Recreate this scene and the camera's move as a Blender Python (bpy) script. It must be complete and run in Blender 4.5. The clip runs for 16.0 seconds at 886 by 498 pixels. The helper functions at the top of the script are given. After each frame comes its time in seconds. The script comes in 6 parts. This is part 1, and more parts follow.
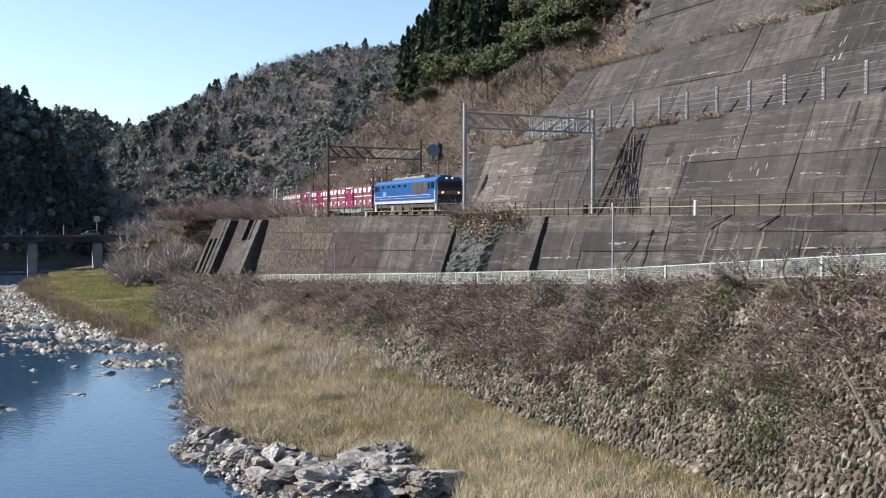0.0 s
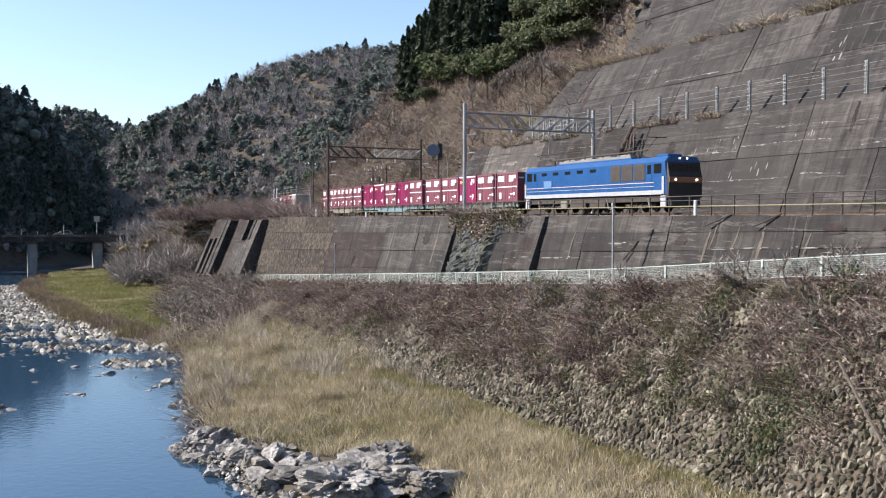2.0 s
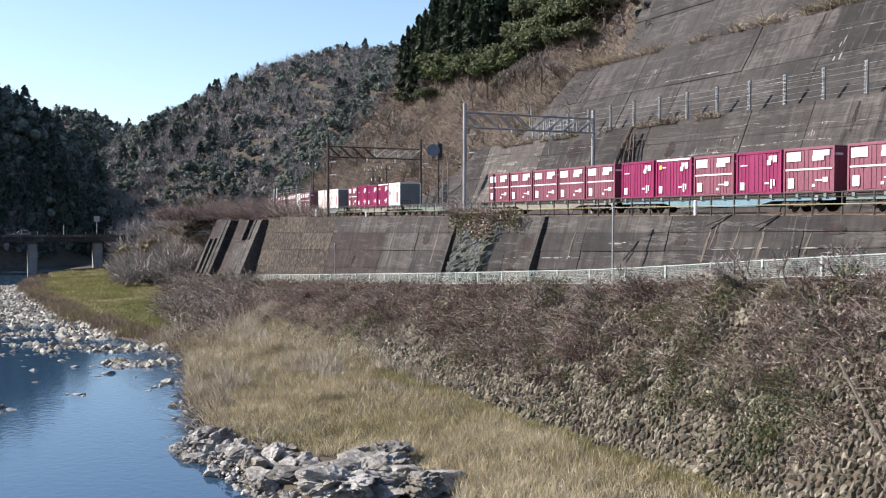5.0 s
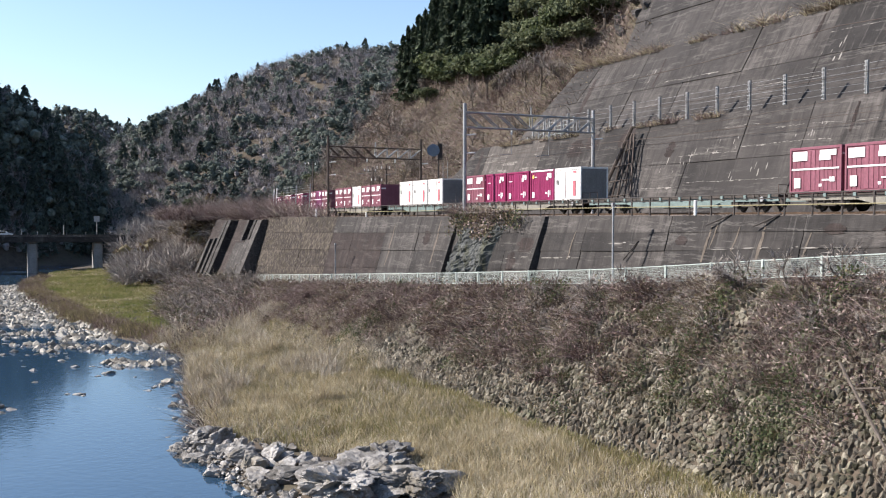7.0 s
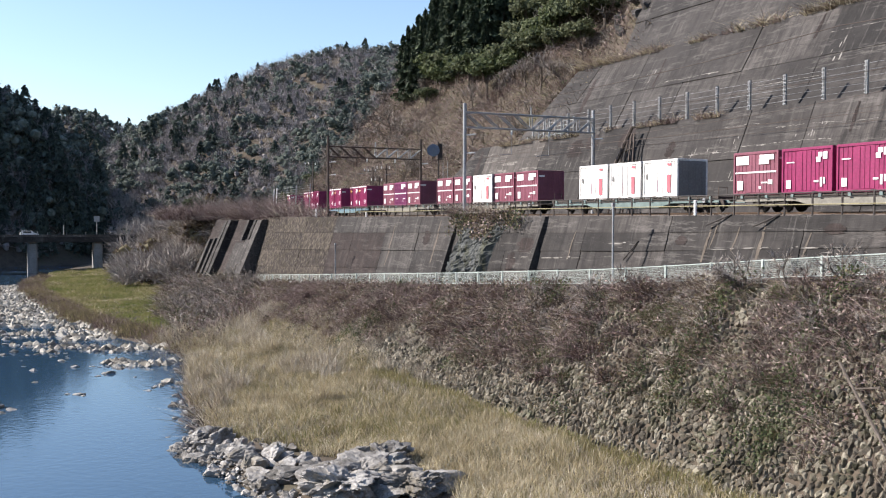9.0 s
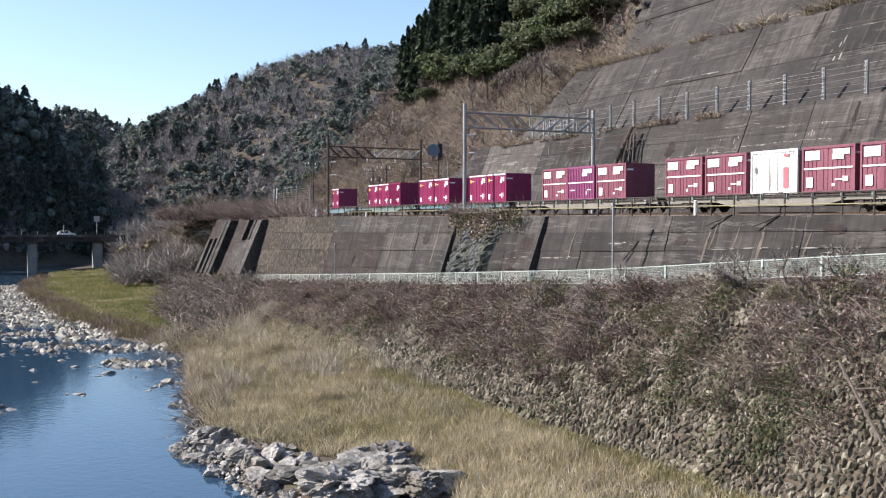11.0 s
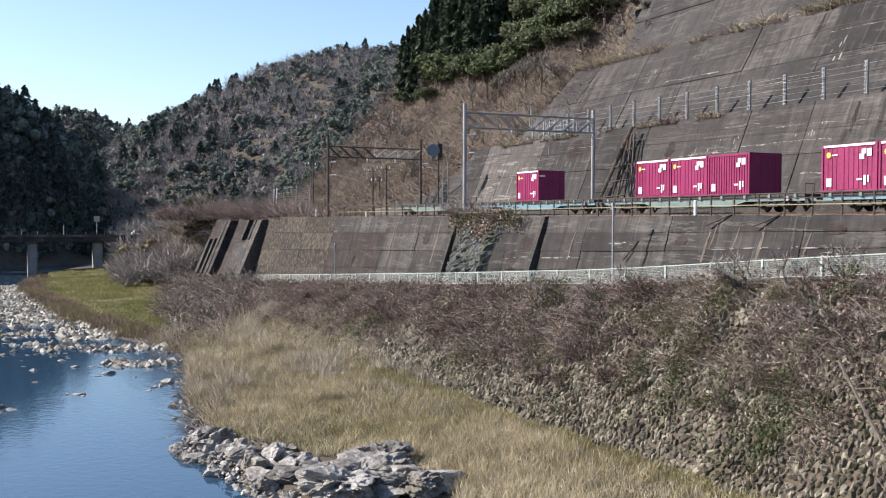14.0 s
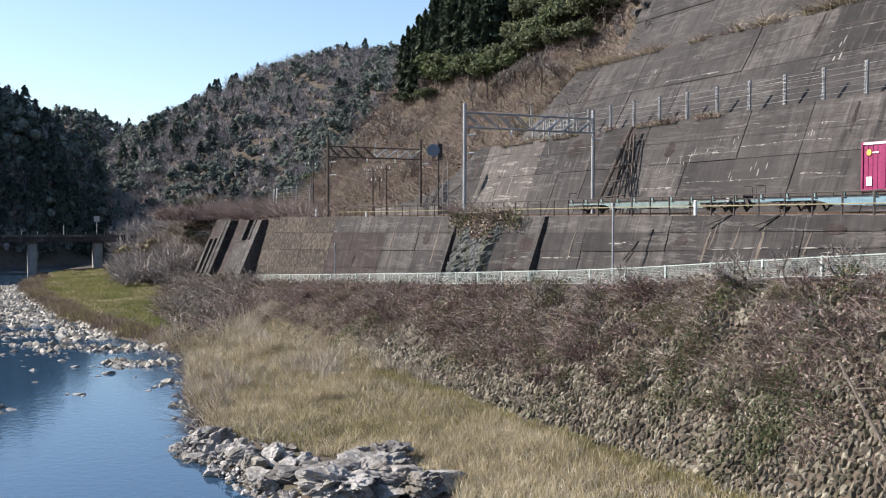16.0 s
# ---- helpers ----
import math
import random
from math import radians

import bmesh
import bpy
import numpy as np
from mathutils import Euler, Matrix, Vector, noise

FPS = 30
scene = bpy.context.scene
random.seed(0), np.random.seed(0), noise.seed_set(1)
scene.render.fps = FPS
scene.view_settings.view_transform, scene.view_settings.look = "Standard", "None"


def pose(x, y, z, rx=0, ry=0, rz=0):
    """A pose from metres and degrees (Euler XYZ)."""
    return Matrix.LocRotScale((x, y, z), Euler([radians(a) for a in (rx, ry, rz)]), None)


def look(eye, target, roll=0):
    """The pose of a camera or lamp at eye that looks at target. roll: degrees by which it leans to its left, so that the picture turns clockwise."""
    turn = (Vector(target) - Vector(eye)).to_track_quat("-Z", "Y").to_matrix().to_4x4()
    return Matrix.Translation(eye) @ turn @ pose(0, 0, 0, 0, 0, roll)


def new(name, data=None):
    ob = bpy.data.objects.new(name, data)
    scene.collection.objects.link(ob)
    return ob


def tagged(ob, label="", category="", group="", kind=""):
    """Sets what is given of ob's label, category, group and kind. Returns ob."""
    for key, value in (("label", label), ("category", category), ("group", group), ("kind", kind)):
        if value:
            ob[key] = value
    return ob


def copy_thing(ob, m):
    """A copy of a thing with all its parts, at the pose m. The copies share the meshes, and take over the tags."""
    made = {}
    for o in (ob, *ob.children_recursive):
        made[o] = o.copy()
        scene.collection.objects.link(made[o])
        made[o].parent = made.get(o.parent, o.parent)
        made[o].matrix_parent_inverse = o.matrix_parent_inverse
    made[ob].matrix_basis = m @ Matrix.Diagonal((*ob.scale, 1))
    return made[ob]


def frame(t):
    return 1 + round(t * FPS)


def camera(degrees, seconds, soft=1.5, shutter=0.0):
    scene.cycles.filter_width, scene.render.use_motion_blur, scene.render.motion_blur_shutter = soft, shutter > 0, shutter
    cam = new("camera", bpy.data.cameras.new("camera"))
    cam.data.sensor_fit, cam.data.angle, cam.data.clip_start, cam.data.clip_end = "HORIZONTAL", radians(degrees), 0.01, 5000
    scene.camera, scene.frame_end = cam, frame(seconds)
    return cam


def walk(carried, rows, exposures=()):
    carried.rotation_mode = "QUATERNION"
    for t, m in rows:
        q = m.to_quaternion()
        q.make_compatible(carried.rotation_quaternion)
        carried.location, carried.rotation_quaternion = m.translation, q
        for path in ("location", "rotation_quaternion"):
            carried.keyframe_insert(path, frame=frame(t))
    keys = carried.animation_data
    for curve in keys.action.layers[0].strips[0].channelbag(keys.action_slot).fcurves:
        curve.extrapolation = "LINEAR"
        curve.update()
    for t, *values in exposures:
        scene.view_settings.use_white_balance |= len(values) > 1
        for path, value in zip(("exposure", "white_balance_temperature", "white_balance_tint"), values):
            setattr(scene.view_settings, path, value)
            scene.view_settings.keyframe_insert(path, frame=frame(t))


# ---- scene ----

# The river runs along -x, the railway lies across it at y = 42, rail level is z = 0.
EYE = Vector((0.0, 0.0, -0.51))
VIEW = radians(24.59)
cam = camera(47.07, 16.0, soft=1.1)
AIM = EYE + Vector((-math.cos(VIEW), math.sin(VIEW), -math.tan(radians(1.64)))) * 100
CAM_POSE = look(EYE, AIM, 0.2)
walk(cam, [(0.0, CAM_POSE), (16.0, CAM_POSE)])

# ---------------------------------------------------------------- light
SUN_AZ, SUN_EL = radians(60.0), radians(34.0)
SUN_DIR = Vector((math.cos(SUN_AZ) * math.cos(SUN_EL), math.sin(SUN_AZ) * math.cos(SUN_EL), -math.sin(SUN_EL)))
sun = new("sun", bpy.data.lights.new("sun", "SUN"))
sun.data.energy, sun.data.angle, sun.data.color = 5.6, radians(0.6), (1.0, 0.945, 0.87)
sun.matrix_basis = look((-200, -100, 200), Vector((-200, -100, 200)) + SUN_DIR)
world = bpy.data.worlds.new("sky")
scene.world = world
world.use_nodes = True
wn = world.node_tree.nodes
sky = wn.new("ShaderNodeTexSky")
sky.sky_type, sky.sun_disc = "NISHITA", False
sky.sun_elevation, sky.sun_rotation = SUN_EL, math.atan2(-SUN_DIR.x, -SUN_DIR.y)
sky.air_density, sky.dust_density, sky.ozone_density = 1.0, 0.5, 2.6
world.node_tree.links.new(sky.outputs["Color"], wn["Background"].inputs["Color"])
wn["Background"].inputs["Strength"].default_value = 0.12
scene.view_settings.exposure = 0.78
scene.view_settings.use_white_balance = True
scene.view_settings.white_balance_temperature, scene.view_settings.white_balance_tint = 6500, 13.0

rng = np.random.default_rng(7)


# ---------------------------------------------------------------- materials
def srgb(c):
    return tuple(((v / 12.92) if v <= 0.04045 else ((v + 0.055) / 1.055) ** 2.4) for v in c)


def mat(name, cols, scale=1.0, rough=0.85, bump=0.0, bscale=20.0, stretch=(1, 1, 1), metal=0.0, island=0.0,
        rand=0.0, streak=0.0, streak_cols=None, coord="pos", detail=6.0, spec=0.35, moss=None, moss_amt=0.5, sharp=0.0, thin=0.0):
    """Noise between base colours at two scales, with optional streaks, stains, island or object variation, and bump."""
    m = bpy.data.materials.new(name)
    m.use_nodes = True
    nt = m.node_tree
    N, Lk = nt.nodes, nt.links
    bsdf = N["Principled BSDF"]
    bsdf.inputs["Roughness"].default_value = rough
    bsdf.inputs["Metallic"].default_value = metal
    bsdf.inputs["Specular IOR Level"].default_value = spec
    if coord == "pos":
        src = N.new("ShaderNodeNewGeometry").outputs["Position"]
    else:
        src = N.new("ShaderNodeTexCoord").outputs["Object"]
    mp = N.new("ShaderNodeMapping")
    mp.inputs["Scale"].default_value = stretch
    Lk.new(src, mp.inputs["Vector"])

    def noise_tex(sc, det=detail, vec=mp.outputs["Vector"], r=0.6):
        n = N.new("ShaderNodeTexNoise")
        n.inputs["Scale"].default_value = sc
        n.inputs["Detail"].default_value = det
        n.inputs["Roughness"].default_value = r
        Lk.new(vec, n.inputs["Vector"])
        return n.outputs["Fac"]

    def ramp(fac, cs, lo=0.3, hi=0.7):
        r = N.new("ShaderNodeValToRGB")
        e = r.color_ramp.elements
        while len(e) < len(cs):
            e.new(0.5)
        for k, c in enumerate(cs):
            e[k].position = lo + (hi - lo) * k / max(1, len(cs) - 1)
            e[k].color = (*c, 1)
        Lk.new(fac, r.inputs["Fac"])
        return r.outputs["Color"]

    def mix(a, b, fac, kind="MIX"):
        x = N.new("ShaderNodeMix")
        x.data_type, x.blend_type = "RGBA", kind
        for sock, v in ((x.inputs[6], a), (x.inputs[7], b), (x.inputs[0], fac)):
            if isinstance(v, (int, float)):
                sock.default_value = v
            elif isinstance(v, tuple):
                sock.default_value = (*v, 1)
            else:
                Lk.new(v, sock)
        return x.outputs[2]

    fac = noise_tex(scale)
    if island or rand:
        rnd = N.new("ShaderNodeNewGeometry").outputs["Random Per Island"] if island else N.new("ShaderNodeObjectInfo").outputs["Random"]
        w = island or rand
        mm = N.new("ShaderNodeMath")
        mm.operation = "MULTIPLY_ADD"
        Lk.new(rnd, mm.inputs[0])
        mm.inputs[1].default_value = w
        m2 = N.new("ShaderNodeMath")
        m2.operation = "MULTIPLY_ADD"
        Lk.new(fac, m2.inputs[0])
        m2.inputs[1].default_value = 1.0
        m2.inputs[2].default_value = -0.5 * w
        Lk.new(m2.outputs[0], mm.inputs[2])
        fac = mm.outputs[0]
    col = ramp(fac, cols, 0.3 + sharp, 0.7 - sharp)
    fine = noise_tex(scale * 9.0, 4.0)
    g = ramp(fine, [(0.72,) * 3, (1.12,) * 3], 0.3, 0.7)
    col = mix(col, g, 1.0, "MULTIPLY")
    if streak:
        m3 = N.new("ShaderNodeMapping")
        m3.inputs["Scale"].default_value = (1.1, 0.25, 0.09)
        Lk.new(src, m3.inputs["Vector"])
        sfac = ramp(noise_tex(1.3, 7.0, m3.outputs["Vector"], 0.7), [(0, 0, 0), (1, 1, 1)], 0.42, 0.66)
        col = mix(col, streak_cols[0], mix((0, 0, 0), sfac, streak))
        m4 = N.new("ShaderNodeMapping")
        m4.inputs["Scale"].default_value = (2.3, 0.4, 0.12)
        m4.inputs["Location"].default_value = (31, 7, 3)
        Lk.new(src, m4.inputs["Vector"])
        sf2 = ramp(noise_tex(1.0, 6.0, m4.outputs["Vector"], 0.75), [(0, 0, 0), (1, 1, 1)], 0.56, 0.74)
        col = mix(col, streak_cols[1], mix((0, 0, 0), sf2, streak * 0.7))
        m5 = N.new("ShaderNodeMapping")
        m5.inputs["Scale"].default_value = (0.16, 0.5, 1.7)
        m5.inputs["Rotation"].default_value = (0.0, 0.05, 0.0)
        Lk.new(src, m5.inputs["Vector"])
        sf3 = ramp(noise_tex(1.1, 9.0, m5.outputs["Vector"], 0.75), [(0, 0, 0), (1, 1, 1), (0, 0, 0)], 0.55, 0.63)
        col = mix(col, streak_cols[1], mix((0, 0, 0), sf3, streak * 0.55))
        sf4 = ramp(noise_tex(0.8, 9.0, m5.outputs["Vector"], 0.75), [(0, 0, 0), (1, 1, 1), (0, 0, 0)], 0.42, 0.48)
        col = mix(col, streak_cols[0], mix((0, 0, 0), sf4, streak * 0.6))
    if moss:
        mf = ramp(noise_tex(scale * 0.45, 8.0, r=0.7), [(0, 0, 0), (1, 1, 1)], 0.5, 0.62)
        col = mix(col, moss, mix((0, 0, 0), mf, moss_amt))
    Lk.new(col, bsdf.inputs["Base Color"])
    if bump:
        b = N.new("ShaderNodeBump")
        b.inputs["Strength"].default_value = bump
        b.inputs["Distance"].default_value = 0.08
        Lk.new(noise_tex(bscale, 5.0), b.inputs["Height"])
        Lk.new(b.outputs["Normal"], bsdf.inputs["Normal"])
    if thin:
        tr = N.new("ShaderNodeBsdfTranslucent")
        Lk.new(col, tr.inputs["Color"])
        ms = N.new("ShaderNodeMixShader")
        ms.inputs[0].default_value = thin
        Lk.new(bsdf.outputs[0], ms.inputs[1])
        Lk.new(tr.outputs[0], ms.inputs[2])
        Lk.new(ms.outputs[0], N["Material Output"].inputs["Surface"])
    return m


M = {}
M["soil"] = mat("soil", [(0.05, 0.038, 0.028), (0.095, 0.075, 0.055), (0.075, 0.068, 0.038)], 0.35, 0.95, 0.6, 6.0)
M["concrete"] = mat("weathered_concrete", [(0.021, 0.019, 0.018), (0.047, 0.042, 0.039), (0.085, 0.076, 0.07)], 0.16, 0.9, 0.35, 9.0,
                    streak=0.9, streak_cols=((0.014, 0.0125, 0.012), (0.15, 0.138, 0.127)), rand=0.35, moss=(0.04, 0.036, 0.034), moss_amt=0.6)
M["concrete_pale"] = mat("pale_concrete", [(0.05, 0.043, 0.039), (0.085, 0.075, 0.067), (0.14, 0.126, 0.114)], 0.25, 0.9, 0.3, 9.0,
                         streak=1.0, streak_cols=((0.05, 0.044, 0.04), (0.36, 0.335, 0.3)), rand=0.1)
M["old_masonry"] = mat("old_mossy_masonry", [(0.016, 0.012, 0.01), (0.042, 0.033, 0.027), (0.1, 0.083, 0.066)], 2.2, 0.95, 1.0, 4.0, rand=0.1, sharp=0.08, moss=(0.032, 0.026, 0.014), moss_amt=0.7)
M["seep_stain"] = mat("rusty_seepage", [(0.012, 0.008, 0.007), (0.03, 0.02, 0.018), (0.055, 0.042, 0.038)], 0.5, 0.9, 0.4, 9.0,
                      streak=0.7, streak_cols=((0.012, 0.009, 0.008), (0.1, 0.085, 0.078)))
M["slate"] = mat("dark_slaty_rock", [(0.028, 0.03, 0.03), (0.075, 0.08, 0.078), (0.17, 0.175, 0.165)], 1.2, 0.85, 1.0, 5.0, stretch=(1.6, 1.6, 0.5), moss=(0.07, 0.07, 0.03), moss_amt=0.5)
M["tan_streak"] = mat("tan_rust_streak", [(0.075, 0.061, 0.05), (0.15, 0.125, 0.1)], 2.0, 0.9)
M["pier"] = mat("pale_pier_concrete", [(0.2, 0.2, 0.197), (0.3, 0.298, 0.29)], 0.4, 0.9, 0.2, 8.0)
M["roof_blue"] = mat("faded_blue_grey_plate", [(0.12, 0.15, 0.19), (0.18, 0.21, 0.25)], 2.0, 0.6)
M["joint"] = mat("dark_joint", [(0.03, 0.028, 0.025), (0.06, 0.05, 0.045)], 1.0, 0.95)
M["lime"] = mat("lime_bloom", [(0.12, 0.11, 0.1), (0.3, 0.28, 0.255)], 2.0, 0.9)
M["stone"] = mat("masonry_stone", [(0.066, 0.056, 0.043), (0.138, 0.12, 0.092), (0.28, 0.252, 0.195)], 0.8, 0.9, 0.5, 14.0, rand=0.4, moss=(0.07, 0.075, 0.035), moss_amt=0.6)
M["boulder"] = mat("river_boulder", [(0.1, 0.094, 0.086), (0.24, 0.227, 0.21), (0.42, 0.4, 0.37)], 1.3, 0.85, 1.0, 7.0, rand=0.3, moss=(0.2, 0.17, 0.12), moss_amt=0.5)
M["gravel"] = mat("river_gravel", [(0.14, 0.125, 0.1), (0.29, 0.265, 0.22), (0.45, 0.42, 0.36)], 0.5, 0.85, 0.5, 8.0, island=0.5)
M["ballast"] = mat("track_ballast", [(0.1, 0.085, 0.07), (0.2, 0.17, 0.15)], 4.0, 0.95, 0.8, 30.0)
M["rail"] = mat("rail_steel", [(0.1, 0.07, 0.05), (0.16, 0.11, 0.08)], 3.0, 0.5, metal=0.7)
M["galv"] = mat("galvanised_steel", [(0.27, 0.275, 0.28), (0.37, 0.375, 0.38)], 1.5, 0.5, metal=0.35)
M["dark_steel"] = mat("dark_painted_steel", [(0.035, 0.03, 0.028), (0.06, 0.05, 0.045)], 2.0, 0.7)
M["rust_steel"] = mat("brown_weathered_steel", [(0.06, 0.045, 0.038), (0.1, 0.075, 0.06)], 2.0, 0.8)
M["yellow_pipe"] = mat("faded_yellow_pipe", [(0.2, 0.175, 0.09), (0.28, 0.245, 0.14)], 1.0, 0.7)
M["fence_green"] = mat("pale_green_fence_paint", [(0.34, 0.39, 0.36), (0.46, 0.51, 0.48)], 1.0, 0.6)
M["white_paint"] = mat("white_paint", [(0.72, 0.72, 0.7), (0.82, 0.82, 0.8)], 2.0, 0.5)
M["grass"] = mat("dry_grass", [(0.36, 0.30, 0.19), (0.5, 0.43, 0.29), (0.68, 0.61, 0.46)], 0.12, 0.9, island=0.45, thin=0.3)
M["grass_olive"] = mat("olive_grass", [(0.2, 0.18, 0.08), (0.31, 0.265, 0.13), (0.43, 0.36, 0.21)], 0.12, 0.9, island=0.5, thin=0.3)
M["grass_green"] = mat("river_meadow_grass", [(0.13, 0.155, 0.045), (0.21, 0.23, 0.075), (0.32, 0.28, 0.13)], 0.10, 0.9, island=0.45, thin=0.3)
M["twig"] = mat("dry_brown_twigs", [(0.085, 0.054, 0.048), (0.2, 0.14, 0.127), (0.39, 0.305, 0.275)], 0.3, 0.9, island=0.5)
M["twig_pale"] = mat("pale_dry_stems", [(0.3, 0.25, 0.195), (0.46, 0.4, 0.32), (0.62, 0.56, 0.46)], 0.3, 0.9, island=0.5)
M["leaf"] = mat("evergreen_leaf", [(0.034, 0.046, 0.022), (0.066, 0.084, 0.04), (0.12, 0.138, 0.07)], 0.3, 0.8, island=0.45, thin=0.35)
M["leaf_bright"] = mat("bright_green_leaf", [(0.046, 0.062, 0.024), (0.082, 0.104, 0.042), (0.135, 0.158, 0.072)], 0.3, 0.75, island=0.5, thin=0.35)
M["leaf_olive"] = mat("olive_leaf", [(0.06, 0.07, 0.035), (0.105, 0.12, 0.06), (0.16, 0.175, 0.095)], 0.3, 0.8, island=0.5, thin=0.35)
M["leaf_dark"] = mat("cedar_needles", [(0.026, 0.04, 0.024), (0.05, 0.07, 0.038), (0.084, 0.106, 0.056)], 0.3, 0.8, island=0.6)
M["leaf_brown"] = mat("dead_bramble_leaves", [(0.085, 0.06, 0.042), (0.15, 0.112, 0.072), (0.19, 0.16, 0.09)], 0.3, 0.85, island=0.6, thin=0.2)
M["bark"] = mat("bark", [(0.07, 0.055, 0.045), (0.15, 0.125, 0.105)], 2.0, 0.95, 0.5, 20.0)
M["bare_crown"] = mat("bare_branches", [(0.18, 0.155, 0.14), (0.29, 0.255, 0.23), (0.4, 0.36, 0.325)], 0.3, 0.95, island=0.5)

# water with small ripples, rougher over the shallows
wm = bpy.data.materials.new("river_water")
wm.use_nodes = True
wb = wm.node_tree.nodes["Principled BSDF"]
wb.inputs["Base Color"].default_value = (0.026, 0.058, 0.1, 1)
wb.inputs["Roughness"].default_value = 0.05
wb.inputs["IOR"].default_value = 1.33
wb.inputs["Specular IOR Level"].default_value = 0.85
wg = wm.node_tree.nodes.new("ShaderNodeNewGeometry")
wbump = wm.node_tree.nodes.new("ShaderNodeBump")
wnoise = wm.node_tree.nodes.new("ShaderNodeTexNoise")
wnoise.inputs["Scale"].default_value = 2.2
wnoise.inputs["Detail"].default_value = 3.0
wm.node_tree.links.new(wg.outputs["Position"], wnoise.inputs["Vector"])
wm.node_tree.links.new(wnoise.outputs["Fac"], wbump.inputs["Height"])
wbump.inputs["Strength"].default_value = 0.22
wbump.inputs["Distance"].default_value = 0.05
wm.node_tree.links.new(wbump.outputs["Normal"], wb.inputs["Normal"])
M["water"] = wm


# ---------------------------------------------------------------- mesh helpers
def mesh_ob(name, verts, faces, material, parent=None, smooth=False, label="", mats=None, face_mats=None):
    me = bpy.data.meshes.new(name)
    me.from_pydata([tuple(v) for v in verts] if not isinstance(verts, np.ndarray) else verts.tolist(),
                   [], faces if not isinstance(faces, np.ndarray) else faces.tolist())
    for k in (mats or [material]):
        me.materials.append(k)
    if face_mats is not None:
        me.polygons.foreach_set("material_index", np.asarray(face_mats, dtype=np.int32))
    if smooth:
        me.polygons.foreach_set("use_smooth", [True] * len(me.polygons))
    me.update()
    ob = new(name, me)
    if parent:
        ob.parent = parent
    if label:
        tagged(ob, label)
    return ob


def part(name, bm, material, parent, label="", smooth=False):
    me = bpy.data.meshes.new(name)
    bm.to_mesh(me)
    bm.free()
    me.materials.append(material)
    if smooth:
        me.polygons.foreach_set("use_smooth", [True] * len(me.polygons))
    ob = new(name, me)
    ob.parent = parent
    if label:
        tagged(ob, label)
    return ob


def shared(name, me, parent, m=None):
    ob = new(name, me)
    ob.parent = parent
    if m is not None:
        ob.matrix_basis = m
    return ob


def empty(name, m, label, category, group="", kind=""):
    ob = new(name)
    ob.matrix_basis = m
    return tagged(ob, label, category, group, kind)


def add_box(bm, lo, hi, bevel=0.0):
    lo, hi = Vector(lo), Vector(hi)
    c, s = (lo + hi) / 2, hi - lo
    r = bmesh.ops.create_cube(bm, size=1.0, matrix=Matrix.Translation(c) @ Matrix.Diagonal((s.x, s.y, s.z, 1)))
    if bevel:
        es = list({e for v in r["verts"] for e in v.link_edges})
        bmesh.ops.bevel(bm, geom=es, offset=bevel, segments=1, affect="EDGES")


def add_tube(bm, a, b, r0, r1=None, seg=6):
    a, b = Vector(a), Vector(b)
    d = b - a
    if d.length < 1e-5:
        return
    m = Matrix.Translation((a + b) / 2) @ d.to_track_quat("Z", "Y").to_matrix().to_4x4()
    bmesh.ops.create_cone(bm, cap_ends=True, segments=seg, radius1=r0, radius2=r1 if r1 is not None else r0, depth=d.length, matrix=m)


def box_part(name, lo, hi, material, parent, bevel=0.0, label=""):
    bm = bmesh.new()
    add_box(bm, lo, hi, bevel)
    return part(name, bm, material, parent, label)


def tube_part(name, pts, r, material, parent, seg=6, label="", r1=None):
    bm = bmesh.new()
    if len(pts) == 2 or r1 is not None:
        for a, b in zip(pts[:-1], pts[1:]):
            add_tube(bm, a, b, r, r1, seg)
        return part(name, bm, material, parent, label)
    # a bent tube: one ring of corners at each point, mitred
    P = [Vector(p) for p in pts]
    rings = []
    for k, p in enumerate(P):
        d = (P[min(k + 1, len(P) - 1)] - P[max(k - 1, 0)]).normalized()
        q = d.to_track_quat("Z", "Y")
        rings.append([bm.verts.new(p + q @ Vector((math.cos(6.2832 * j / seg) * r, math.sin(6.2832 * j / seg) * r, 0))) for j in range(seg)])
    for a, b in zip(rings[:-1], rings[1:]):
        for j in range(seg):
            bm.faces.new((a[j], a[(j + 1) % seg], b[(j + 1) % seg], b[j]))
    bm.faces.new(rings[0][::-1])
    bm.faces.new(rings[-1])
    return part(name, bm, material, parent, label)


def vnoise(x, y, sc, seed=0, octs=4):
    """Smooth value noise on arrays, about -1 to 1."""
    x, y = np.asarray(x, float) / sc, np.asarray(y, float) / sc
    out, amp, tot = 0.0, 1.0, 0.0
    for o in range(octs):
        xi, yi = np.floor(x).astype(np.int64), np.floor(y).astype(np.int64)
        fx, fy = x - xi, y - yi
        fx, fy = fx * fx * (3 - 2 * fx), fy * fy * (3 - 2 * fy)

        def h(a, b):
            n = (a * 374761393 + b * 668265263 + (seed + o * 17) * 974711) & 0x7FFFFFFF
            n = ((n ^ (n >> 13)) * 1274126177) & 0x7FFFFFFF
            return ((n ^ (n >> 16)) & 0xFFFF) / 32767.5 - 1.0
        v = (h(xi, yi) * (1 - fx) + h(xi + 1, yi) * fx) * (1 - fy) + (h(xi, yi + 1) * (1 - fx) + h(xi + 1, yi + 1) * fx) * fy
        out, tot = out + amp * v, tot + amp
        amp, x, y = amp * 0.5, x * 2.03, y * 2.03
    return out / tot


